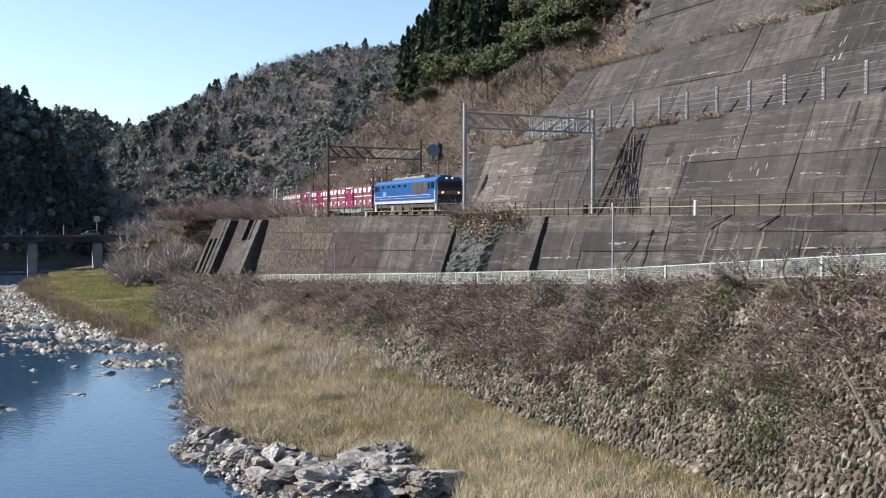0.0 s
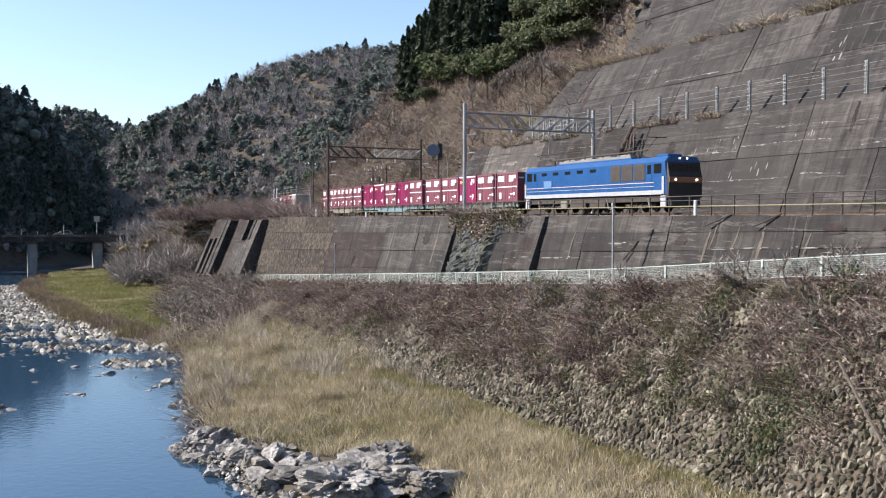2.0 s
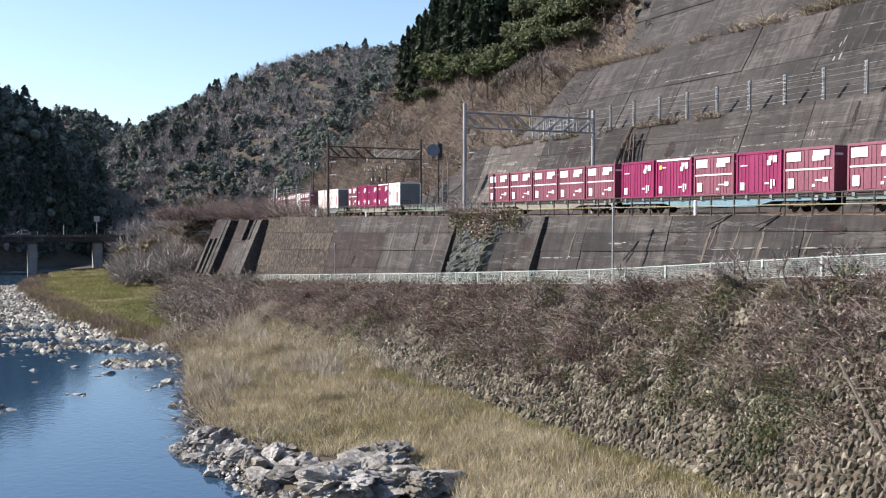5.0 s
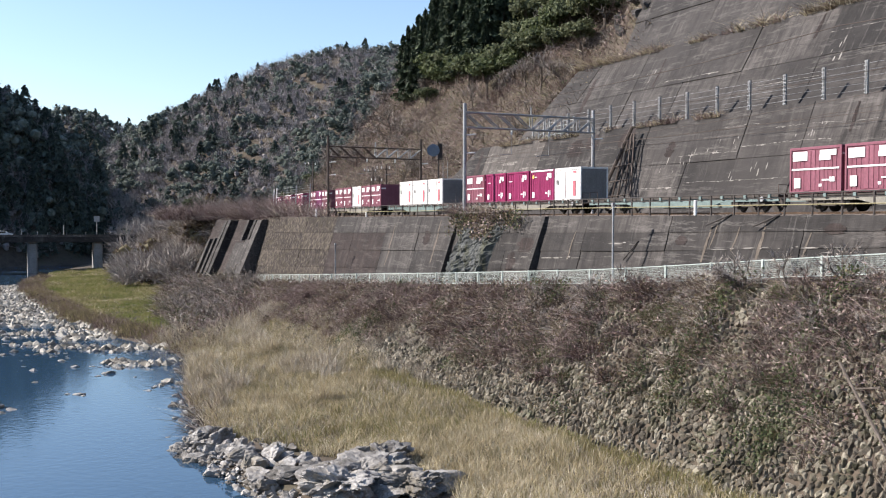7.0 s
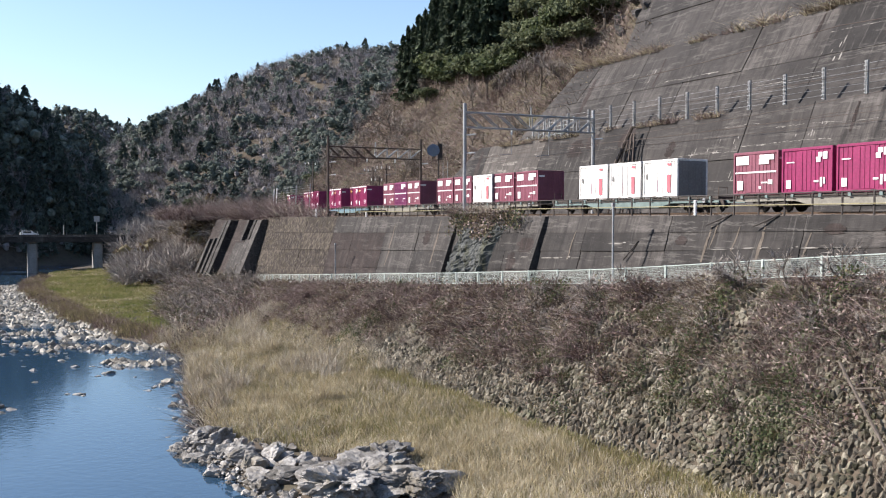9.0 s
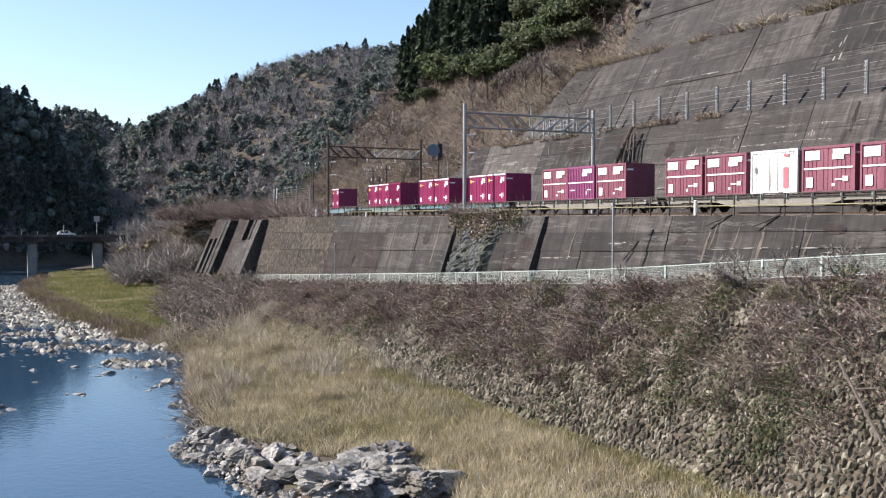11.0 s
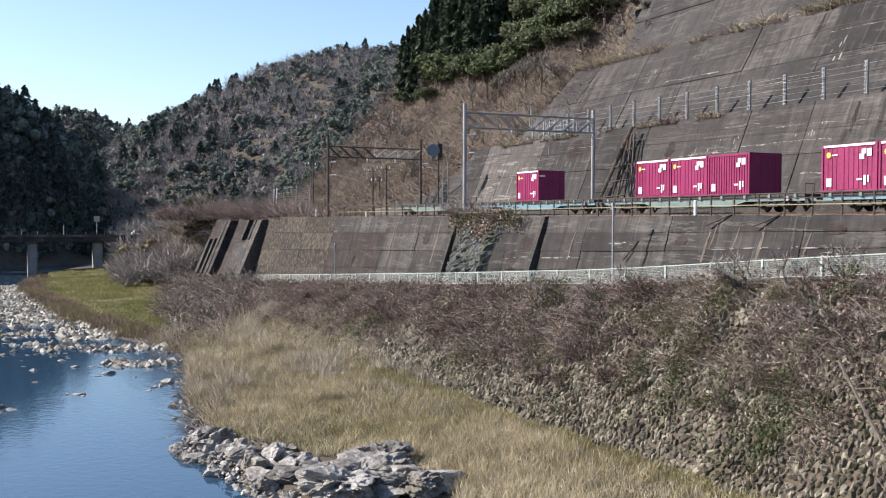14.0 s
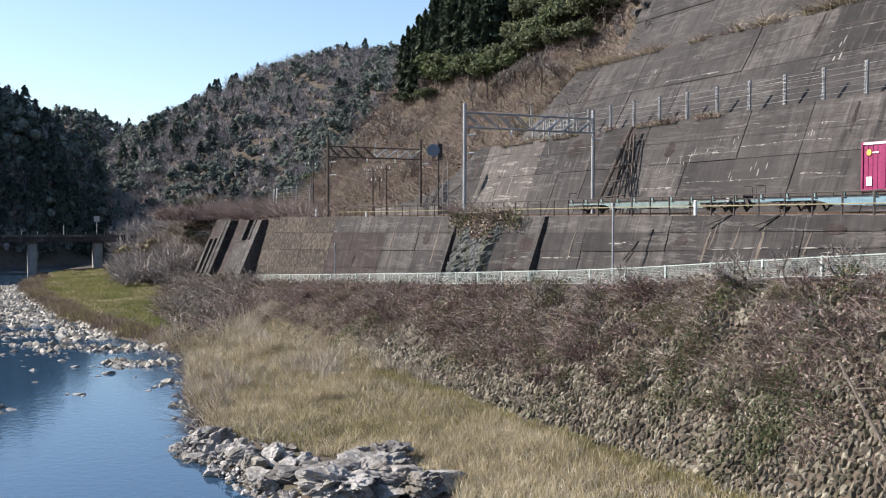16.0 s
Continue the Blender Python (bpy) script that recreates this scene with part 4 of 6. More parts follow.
gantry(-80.4, 38.85, 52.1, 9.7, 7.6, 8.9, M["galv"], "galvanised steel catenary gantry with a lattice beam over the tracks")
gantry(-121.4, 38.35, 50.9, 9.9, 7.3, 8.6, M["rust_steel"], "brown weathered catenary gantry with a thin lattice beam")
for x, y, h, m in ((-126.0, 47.6, 6.8, "rust_steel"), (-150, 53.5, 6.2, "rust_steel"), (-160, 44.5, 9.0, "dark_steel"), (-141, 50.0, 7.2, "rust_steel")):
    ob = empty("catenary_mast", Matrix(), "slim brown steel mast with a cross arm by the tracks", "mast", "masts along the tracks")
    y += float(bend(x))
    tube_part("pole", [(x, y, -0.5), (x, y, h)], 0.13, M[m], ob, 8)
    tube_part("cross_arm", [(x, y - 1.4, h - 0.6), (x, y + 0.6, h - 0.6)], 0.05, M[m], ob)
    for dy in (-1.3, -0.7, 0.4):
        tube_part("insulator", [(x, y + dy, h - 0.6), (x, y + dy, h - 0.25)], 0.06, M["white_paint"], ob)


def wire(name, lab, pts, r, sag=0.0):
    ob = empty(name, Matrix(), lab, "cable", "cables over the railway")
    P = []
    for (a, b) in zip(pts[:-1], pts[1:]):
        for k in range(8):
            t = k / 8
            p = Vector(a).lerp(Vector(b), t)
            p.z -= sag * 4 * t * (1 - t)
            P.append(p)
    P.append(Vector(pts[-1]))
    tube_part("strand", P, r, M["rust_steel"], ob, 4)


def along(y, z, xs=(-165, -121.4, -80.2, -38, 4, 46)):
    return [(x, y + float(bend(x)), z) for x in xs]


for yy in (TRACK_Y, TRACK_Y + 3.83):
    wire("contact_wire", "thin brown overhead contact wire above the track", along(yy, 5.2), 0.012)
    wire("messenger_wire", "thin sagging wire over the contact wire", along(yy, 6.2), 0.012, 0.55)
wire("feeder_cable", "dark feeder cable strung from mast to mast", along(39.0, 9.2), 0.02, 0.5)
wire("feeder_cable", "dark feeder cable strung from mast to mast", along(51.5, 9.3), 0.02, 0.4)

# leaning brown steel support against the wall, hung with dead creeper
lt = empty("lattice_support", Matrix(), "dark brown leaning steel support hung with dead creeper", "steel support")
tube_part("main_strut", [(-80.6, 52.0, -0.4), (-77.9, 54.7, 8.1)], 0.17, M["rust_steel"], lt, 6)
tube_part("foot_plate", [(-79.2, 50.5, -0.4), (-79.2, 50.5, 0.9)], 0.3, M["dark_steel"], lt, 8)
for k, (xa, xb) in enumerate(((-78.1, -78.6), (-77.0, -78.2), (-75.7, -77.8), (-74.6, -77.4))):
    tube_part("post", [(xa, 52.1, -0.4), (xb, 54.6, 7.4)], 0.09, M["rust_steel"], lt, 5)
for k in range(4):
    z = 1.6 + 1.4 * k
    t = (z + 0.4) / 8.5
    tube_part("cross_bar", [(-80.6 + 2.7 * t, 52.0 + 2.7 * t, z), (-74.6 - 2.8 * t, 52.0 + 2.6 * t, z + 0.2)], 0.05, M["rust_steel"], lt, 4)

# the signal beside the far track
sg = empty("railway_signal", Matrix(), "dark round-backed railway signal on a ladder mast", "signal")
sx0, sy0 = -110.0, 49.7
tube_part("mast", [(sx0, sy0, -0.4), (sx0, sy0, 8.8)], 0.09, M["dark_steel"], sg, 8)
bm = bmesh.new()
add_tube(bm, (sx0 + 0.1, sy0 - 0.7, 7.7), (sx0 + 0.2, sy0 - 0.75, 7.7), 0.75, 0.75, 20)
part("target_plate", bm, M["roof_blue"], sg, "round blue-grey plate")
box_part("lamp_housing", (sx0 - 0.1, sy0 - 0.25, 6.6), (sx0 + 0.4, sy0 + 0.35, 8.5), M["dark_steel"], sg, 0.05)
for dy in (0.9, 1.5):
    tube_part("ladder_rail", [(sx0, sy0 + dy - 0.3, -0.3), (sx0, sy0 + dy - 0.3, 6.4)], 0.04, M["galv"], sg)
for k in range(13):
    tube_part("rung", [(sx0, sy0 + 0.6, 0.2 + 0.45 * k), (sx0, sy0 + 1.2, 0.2 + 0.45 * k)], 0.02, M["galv"], sg)

# ---------------------------------------------------------------- railing on the wall's top, with a pipe
rail = empty("railing", Matrix(), "dark steel railing with bent posts along the wall top", "railing", kind="structure")
me = bpy.data.meshes.new("post")
bm = bmesh.new()
add_box(bm, (-0.04, -0.035, -0.05), (0.04, 0.035, 1.15))
add_tube(bm, (0, 0, -0.02), (-0.1, -0.32, -0.45), 0.035, 0.035, 6)
bm.to_mesh(me)
bm.free()
me.materials.append(M["dark_steel"])
for x in np.arange(-116, 30, 2.0):
    o = shared("post", me, rail, pose(x, 39.35, -0.15))
xs = list(np.arange(-116, -80, 6.0)) + [-80, 30]
tube_part("top_rail", [(x, 39.35, 0.98) for x in xs], 0.04, M["dark_steel"], rail)
tube_part("middle_rail", [(x, 39.35, 0.72) for x in (-70, 30)], 0.028, M["dark_steel"], rail)
pipe = empty("cable_pipe", Matrix(), "faded yellow pipe running along the railing", "pipe")
tube_part("pipe", [(x, 39.22, 0.36) for x in xs], 0.035, M["yellow_pipe"], pipe)
for x, z in ((-49.2, 0.72), (-124.3, 0.85), (-106, 0.3)):
    mk = empty("marker_post", Matrix(), "short white marker post beside the railing", "marker post", "white marker posts")
    y = 39.15
    box_part("post", (x - 0.08, y - 0.08, -0.2), (x + 0.08, y + 0.08, z), M["white_paint"], mk, 0.02)

# ---------------------------------------------------------------- pale green fence along the path
FX = np.arange(-139.0, 30, 3.95)
fence = empty("path_fence", Matrix(), "pale green mesh fence along the narrow path", "fence", kind="structure")
for x in FX:
    y, z = float(fence_y(x)), float(path_z(x))
    box_part("post", (x - 0.06, y - 0.05, z - 0.4), (x + 0.06, y + 0.05, z + 1.06), M["fence_green"], fence)
for xa, xb in zip(FX[:-1], FX[1:]):
    pa, pb = [Vector((x, float(fence_y(x)), float(path_z(x)))) for x in (xa, xb)]
    for dz, r in ((1.0, 0.032), (0.12, 0.032)):
        tube_part("rail", [pa + Vector((0, 0, dz)), pb + Vector((0, 0, dz))], r, M["fence_green"], fence, 6)
    V, F = [], []
    for k in range(1, 60):
        p = pa.lerp(pb, k / 60)
        q = len(V)
        V += [(p.x - 0.005, p.y, p.z + 0.12), (p.x + 0.005, p.y, p.z + 0.12), (p.x + 0.005, p.y, p.z + 1.0), (p.x - 0.005, p.y, p.z + 1.0)]
        F.append((q, q + 1, q + 2, q + 3))
    for k in range(1, 9):
        q = len(V)
        dz = 0.12 + 0.88 * k / 9
        V += [(pa.x, pa.y, pa.z + dz - 0.004), (pb.x, pb.y, pb.z + dz - 0.004), (pb.x, pb.y, pb.z + dz + 0.004), (pa.x, pa.y, pa.z + dz + 0.004)]
        F.append((q, q + 1, q + 2, q + 3))
    mesh_ob("mesh_panel", V, F, M["fence_green"], fence)
for x, h in ((-54.2, 5.1), (-107.5, 4.3)):
    ob = empty("lamp_pole", Matrix(), "slim grey pole standing on the path", "pole", "slim poles on the path")
    y, z = float(fence_y(x)) + 0.5, float(path_z(x))
    tube_part("shaft", [(x, y, z - 0.3), (x, y, z + h)], 0.07, M["galv"], ob, 8)
    tube_part("bracket", [(x - 0.35, y, z + h - 0.3), (x + 0.35, y, z + h - 0.12)], 0.03, M["galv"], ob)
    box_part("head", (x - 0.1, y - 0.1, z + h - 0.12), (x + 0.1, y + 0.1, z + h + 0.12), M["galv"], ob, 0.02)

# ---------------------------------------------------------------- rockfall fence posts on the first ledge
PX = [-92 + 3.95 * k for k in range(32)]
rf = empty("rockfall_fence", Matrix(), "galvanised rockfall fence posts with wires on the ledge", "fence", kind="structure")
me = bpy.data.meshes.new("post")
bm = bmesh.new()
add_box(bm, (-0.09, -0.1, 0), (-0.06, 0.1, 2.5))
add_box(bm, (0.06, -0.1, 0), (0.09, 0.1, 2.5))
add_box(bm, (-0.06, -0.015, 0), (0.06, 0.015, 2.5))
for k in range(9):
    add_box(bm, (-0.16, -0.12, 0.2 + 0.27 * k), (0.16, -0.1, 0.27 + 0.27 * k))
bm.to_mesh(me)
bm.free()
me.materials.append(M["galv"])
for x in PX:
    shared("post", me, rf, pose(x, float(hill_y(x)) + 4.2, 8.25))
for k in range(5):
    tube_part("wire_rope", [(x, float(hill_y(x)) + 4.08, 8.7 + 0.45 * k) for x in (PX[0], PX[-1])], 0.012, M["galv"], rf, 4)
for x0, n, y, z, h in ((-115, 9, 2.6, 1.7, 3.2), (-106, 12, 5.0, 7.0, 3.4)):
    g = empty("slope_fence", Matrix(), "green-grey slatted rockfall fence on the hillside", "fence", "slatted fences on the hillside")
    for k in range(n):
        x = x0 + k * 1.25
        yy = float(hill_y(x)) + y
        zz = float(ground_z(x, yy)) - 0.2
        box_part("post", (x - 0.07, yy - 0.07, zz), (x + 0.07, yy + 0.07, zz + h), M["galv"], g)
        if k:
            for j in range(7):
                tube_part("bar", [(x - 1.25, yy0, zz0 + 0.5 + j * h / 8), (x, yy, zz + 0.5 + j * h / 8)], 0.03, M["fence_green"], g, 4)
        yy0, zz0 = yy, zz

# ---------------------------------------------------------------- growth and stains on the walls
def on_tier(k, x, f, out=0.12):
    a, b = t_foot(k)(x), t_top(k)(x)
    return Vector((x, a[0] + (b[0] - a[0]) * f - out, a[1] + (b[1] - a[1]) * f))


def stain(k, x0, x1, f, h, material, nm, lab):
    """A ragged mineral crust along a casting joint."""
    n = int((x1 - x0) / 0.15)
    V, F = [], []
    for i in range(n + 1):
        x = x0 + (x1 - x0) * i / n
        w = 0.5 * h * max(0.0, -0.05 + 1.5 * float(vnoise(x, f * 31, 0.9, 93)) + 0.5 * float(vnoise(x, f * 17, 0.25, 92)))
        for s in (-1, 1):
            ff = f + s * w / 18 + 0.02 * float(vnoise(x, 7.0 + f, 4.0, 94)) + (0.012 * float(vnoise(x, f, 0.3, 98)) if s < 0 else 0)
            V.append(tuple(on_tier(k, x, ff, skin(11 + k, x, ff))))
    for i in range(n):
        F.append((2 * i, 2 * i + 2, 2 * i + 3, 2 * i + 1))
    tagged(mesh_ob(nm, V, F, material), lab, "stain", "lime crusts on the wall")


for x0, x1, f, h in ((-71, -63.5, 0.62, 0.4), (-63.5, -54, 0.66, 0.28), (-75.5, -70.5, 0.31, 0.5), (-69, -57, 0.35, 0.14), (-56, -52, 0.38, 0.3), (-60, -50, 0.8, 0.18), (-51, -44, 0.6, 0.16), (-90, -84, 0.83, 0.2), (-66, -62, 0.86, 0.2)):
    stain(0, x0, x1, f, h, M["lime"], "lime_crust", "white lime crust seeping along a wall joint")
for x0, x1, f, h in ((-80, -72, 0.55, 0.25), (-60, -47, 0.72, 0.3), (-52, -40, 0.5, 0.2), (-66, -58, 0.3, 0.18)):
    stain(1, x0, x1, f, h, M["lime"], "lime_crust", "white lime crust seeping along a wall joint")

lowwall = empty("wall_parapet", Matrix(), "low grey concrete parapet beside the far track", "wall", kind="structure")
for k in range(7):
    x = -137 + k * 3.6
    y = 49.8 + float(bend(x)) * 0.8
    box_part("block", (x, y, -0.4), (x + 3.5, y + 0.4, 1.15), M["concrete_pale"], lowwall, 0.03)
net = empty("catch_net", Matrix(), "grey rockfall net hung between leaning pale posts", "net fence")
for x in (-168, -165.5, -150, -141):
    y = 41.6 + float(bend(x)) * 0.6
    tube_part("post", [(x - 0.5, y, 0.0), (x + 0.3, y, 4.6)], 0.09, M["white_paint"] if x < -160 else M["galv"], net)
for j in range(9):
    tube_part("rope", [(x, 41.6 + float(bend(x)) * 0.6, 1.6 + 0.35 * j) for x in (-165.5, -150, -141)], 0.014, M["galv"], net, 4)

# rock outcrop with ivy breaking the lower wall
def on_low(x, f, out=0.1):
    a, b = low_foot(x), low_top(x)
    return Vector((x, a[0] + (b[0] - a[0]) * f - out, a[1] + (b[1] - a[1]) * f))


def seep_patch(face, x, f, w, h, slant, material, nm, lab, seed):
    """A ragged stain of w by h metres lying on a wall face, its foot shifted sideways by slant."""
    g = np.random.default_rng(seed)
    n = 12
    V, F = [], []
    for j in range(n + 1):
        t = j / n
        half = 0.5 * w * (0.35 + 0.65 * math.sin(math.pi * min(1.0, 0.12 + 0.85 * t)) + g.uniform(-0.18, 0.18))
        mid = x + slant * (1 - t) + w * g.uniform(-0.1, 0.1)
        for e in (-1, -0.3, 0.3, 1):
            V.append(tuple(face(mid + e * half, f + t * h)))
    for j in range(n):
        for e in range(3):
            q = 4 * j + e
            F.append((q, q + 1, q + 5, q + 4))
    tagged(mesh_ob(nm, V, F, material), lab, "stain", "stains on the walls")


def low_face(x, f):
    return on_low(x, f, skin(4, x, f))


def tier_face(k):
    return lambda x, f: on_tier(k, x, f, skin(11 + k, x, f))


g = np.random.default_rng(77)
# dark seepage below the ledges
for k, x, f, w, h in ((0, -88.3, 0.72, 3.4, 0.2), (0, -85.6, 0.8, 2.2, 0.16), (0, -79.6, 0.78, 2.6, 0.2), (0, -72.4, 0.62, 1.1, 0.16), (0, -52.4, 0.7, 0.35, 0.25), (0, -110.6, 0.45, 1.0, 0.5), (1, -93.5, 0.3, 0.8, 0.5), (1, -81.6, 0.5, 0.3, 0.35),
                      (1, -61.5, 0.7, 0.4, 0.25), (1, -54.0, 0.6, 0.5, 0.3)):
    seep_patch(tier_face(k), x, f, w, h, -0.1 * w, M["seep_stain"], "seep_stain", "dark ragged seepage stain on the concrete slope", int(-x * 10))
# white drips below the lime crusts
for x0, f0, n in ((-65.5, 0.68, 7), (-70.5, 0.58, 6), (-61.5, 0.4, 6), (-72.4, 0.5, 4), (-55.5, 0.75, 6), (-90.0, 0.6, 4)):
    for j in range(n):
        seep_patch(tier_face(0), x0 + g.uniform(-2.2, 2.2), f0 + g.uniform(-0.06, 0.06), g.uniform(0.05, 0.14), g.uniform(0.02, 0.08), 0.0, M["lime"], "lime_drip", "short white lime drip on the wall", int(g.integers(1e6)))
for x0, f0, n in ((-60.0, 0.5, 6), (-50.0, 0.4, 7), (-84.0, 0.6, 5)):
    for j in range(n):
        seep_patch(tier_face(1), x0 + g.uniform(-3, 3), f0 + g.uniform(-0.1, 0.1), g.uniform(0.06, 0.18), g.uniform(0.02, 0.08), 0.0, M["lime"], "lime_drip", "short white lime drip on the wall", int(g.integers(1e6)))
# tan streaks and a thin crust line on the retaining wall
for x, f, w, h in ((-47.4, 0.35, 0.22, 0.5), (-46.9, 0.55, 0.12, 0.35), (-43.0, 0.2, 0.24, 0.68), (-45.0, 0.5, 0.12, 0.35), (-39.6, 0.35, 0.16, 0.4), (-62.0, 0.4, 0.14, 0.4), (-96.5, 0.3, 0.3, 0.6), (-85.5, 0.35, 0.35, 0.6)):
    seep_patch(low_face, x, f, w, h, -0.3, M["tan_streak"], "tan_streak", "pale tan streak running down the retaining wall", int(-x * 10))
for x, f, w, h in ((-50.0, 0.6, 1.2, 0.12), (-38.0, 0.72, 1.4, 0.16), (-68.6, 0.5, 2.6, 0.2), (-70.5, 0.25, 1.4, 0.25), (-34.5, 0.7, 1.0, 0.2), (-88.0, 0.6, 1.6, 0.2)):
    seep_patch(low_face, x, f, w, h, 0.0, M["seep_stain"], "seep_stain", "dark ragged seepage stain on the retaining wall", int(-x * 10))
for x0, x1, f in ((-57.5, -53.4, 0.62), (-47.0, -36.0, 0.53), (-71.5, -61.0, 0.42), (-33.5, -29.0, 0.5)):
    xx = x0
    while xx < x1:
        L = 0.15 + 1.6 * g.random() ** 2
        seep_patch(low_face, xx + L / 2, f + g.uniform(-0.012, 0.012), L, g.uniform(0.005, 0.022), 0.0, M["lime"], "lime_drip", "thin white crust along a casting joint", int(g.integers(1e6)))
        xx += L + g.uniform(-0.1, 0.9)
# broken dark drain pipes leaning out of the wall head and face
for (xa, fa, oa), (xb, fb, ob2) in (((-47.6, 0.86, 0.5), (-45.9, 1.02, 0.2)), ((-43.6, 0.84, 0.5), (-42.0, 1.02, 0.2)), ((-55.2, 0.4, 0.3), (-54.2, 0.66, 0.22))):
    dp = empty("drain_pipe", Matrix(), "thin dark pipe leaning against the retaining wall", "pipe", "dark pipes on the retaining wall")
    tube_part("tube", [on_low(xa, fa, oa), on_low(xb, fb, ob2)], 0.05, M["dark_steel"], dp, 6)


# ---------------------------------------------------------------- road bridge down the river
BRIDGE_X, DECK_Z = -268.0, -5.0
bridge = empty("road_bridge", Matrix(), "grey concrete road bridge on two piers over the river", "bridge", kind="structure")
box_part("deck", (BRIDGE_X - 3.5, -60, DECK_Z - 1.3), (BRIDGE_X + 3.5, 42, DECK_Z), M["concrete"], bridge, 0.1)
box_part("parapet", (BRIDGE_X + 3.2, -60, DECK_Z), (BRIDGE_X + 3.5, 42, DECK_Z + 0.55), M["concrete_pale"], bridge)
for y in (12.1, 27.3):
    bm = bmesh.new()
    add_box(bm, (BRIDGE_X - 2.5, y - 1.1, -16), (BRIDGE_X + 2.5, y + 1.1, DECK_Z - 1.3), 0.4)
    part("pier", bm, M["pier"], bridge, "pale grey concrete pier")
bm = bmesh.new()
add_box(bm, (BRIDGE_X - 4, -8, -16), (BRIDGE_X + 4, -1, DECK_Z - 1.3), 0.3)
part("abutment", bm, M["concrete"], bridge)
for k in range(22):
    box_part("rail_post", (BRIDGE_X + 3.3, -55 + 4.4 * k, DECK_Z + 0.5), (BRIDGE_X + 3.4, -54.9 + 4.4 * k, DECK_Z + 1.1), M["galv"], bridge)
for y, h in ((19.2, 2.9), (13.2, 1.3), (9.6, 1.8), (4.6, 1.4)):
    ob = empty("roadside_pole", Matrix(), "thin grey roadside pole on the bridge", "pole", "poles on the bridge")
    tube_part("shaft", [(BRIDGE_X + 3.0, y, DECK_Z), (BRIDGE_X + 3.0, y, DECK_Z + h)], 0.1, M["galv"], ob)
ob = empty("road_sign", Matrix(), "pale square road sign on a post by the bridge", "road sign")
tube_part("post", [(BRIDGE_X - 2, 27.4, DECK_Z), (BRIDGE_X - 2, 27.4, DECK_Z + 4.9)], 0.09, M["galv"], ob)
box_part("panel", (BRIDGE_X - 1.9, 26.7, DECK_Z + 3.7), (BRIDGE_X - 1.84, 28.1, DECK_Z + 5.2), M["galv"], ob)


def car_thing(paint, lab):
    ob = empty("car", Matrix(), lab, "car")
    bm = bmesh.new()
    pts = [(-2.1, 0.35), (2.1, 0.35), (2.15, 0.75), (1.2, 0.95), (0.55, 1.45), (-1.5, 1.5), (-2.1, 1.0)]
    a = [bm.verts.new((x, -0.8, z)) for x, z in pts]
    b = [bm.verts.new((x, 0.8, z)) for x, z in pts]
    bm.faces.new(a)
    bm.faces.new(b)
    for k in range(7):
        bm.faces.new((a[k], a[(k + 1) % 7], b[(k + 1) % 7], b[k]))
    bmesh.ops.recalc_face_normals(bm, faces=bm.faces[:])
    part("body", bm, paint, ob)
    for sy in (-1, 1):
        box_part("side_window", (-1.4, sy * 0.81 - 0.01, 0.98), (0.45, sy * 0.81 + 0.01, 1.36), M["glass"], ob)
        for x in (-1.3, 1.3):
            bm = bmesh.new()
            add_tube(bm, (x, sy * 0.66, 0.31), (x, sy * 0.84, 0.31), 0.31, 0.31, 14)
            part("wheel", bm, M["black"], ob)
    return ob


def car_pose(y, lane, turn):
    return pose(BRIDGE_X + lane, y, DECK_Z + 0.0, 0, 0, turn)


CARS = [(car_thing(M["box_grey"], "small grey car crossing the bridge"), [(t, car_pose(25.8 - 3.19 * t, -1.5, -90)) for t in (0, 4, 8, 12, 16)]),
        (car_thing(M["white_paint"], "small white car crossing the bridge"), [(t, car_pose(y, 1.5, 90)) for t, y in ((0, -14), (4, -3), (8, 8.5), (9, 11.4), (10.5, 17.3), (12, 25.7), (13, 31.6), (16, 49.5))])]


# ---------------------------------------------------------------- plants: many thin pieces in one mesh
def ribbons(P, D, H, W, bendv, mats, fm=None, segs=2):
    """Blades from P along D (unit), H tall and W wide, bowing by bendv; tapering to a point."""
    n = len(P)
    side = np.cross(D, rng.normal(size=(n, 3)))
    side /= np.linalg.norm(side, axis=1, keepdims=True) + 1e-9
    rowsv = []
    for k in range(segs + 1):
        t = k / segs
        c = P + D * (H * t)[:, None] + bendv * (H * t * t)[:, None]
        if k < segs:
            w = (W * (1 - 0.55 * t))[:, None]
            rowsv += [c - side * w, c + side * w]
        else:
            rowsv += [c]
    V = np.stack(rowsv, 1).reshape(-1, 3)
    m = 2 * segs + 1
    base = np.arange(n)[:, None] * m
    F4 = [base + np.array([[2 * k, 2 * k + 1, 2 * k + 3, 2 * k + 2]]) for k in range(segs - 1)]
    F3 = base + np.array([[2 * segs - 2, 2 * segs - 1, 2 * segs]])
    return V, F4, F3


def plant_ob(name, V, F4, F3, materials, lab, cat, fm4=None, fm3=None):
    faces = []
    fm = []
    for f in F4:
        faces += f.tolist()
        fm += ([] if fm4 is None else fm4.tolist())
    if F3 is not None:
        faces += F3.tolist()
        fm += ([] if fm3 is None else fm3.tolist())
    ob = mesh_ob(name, V, faces, None, mats=materials, face_mats=fm if fm else None)
    return tagged(ob, lab, cat, kind="stuff")


def scatter(n, x0, x1, y0, y1, keep):
    x, y = rng.uniform(x0, x1, n), rng.uniform(y0, y1, n)
    k = keep(x, y)
    x, y = x[k], y[k]
    return np.stack([x, y, ground_z(x, y)], -1)


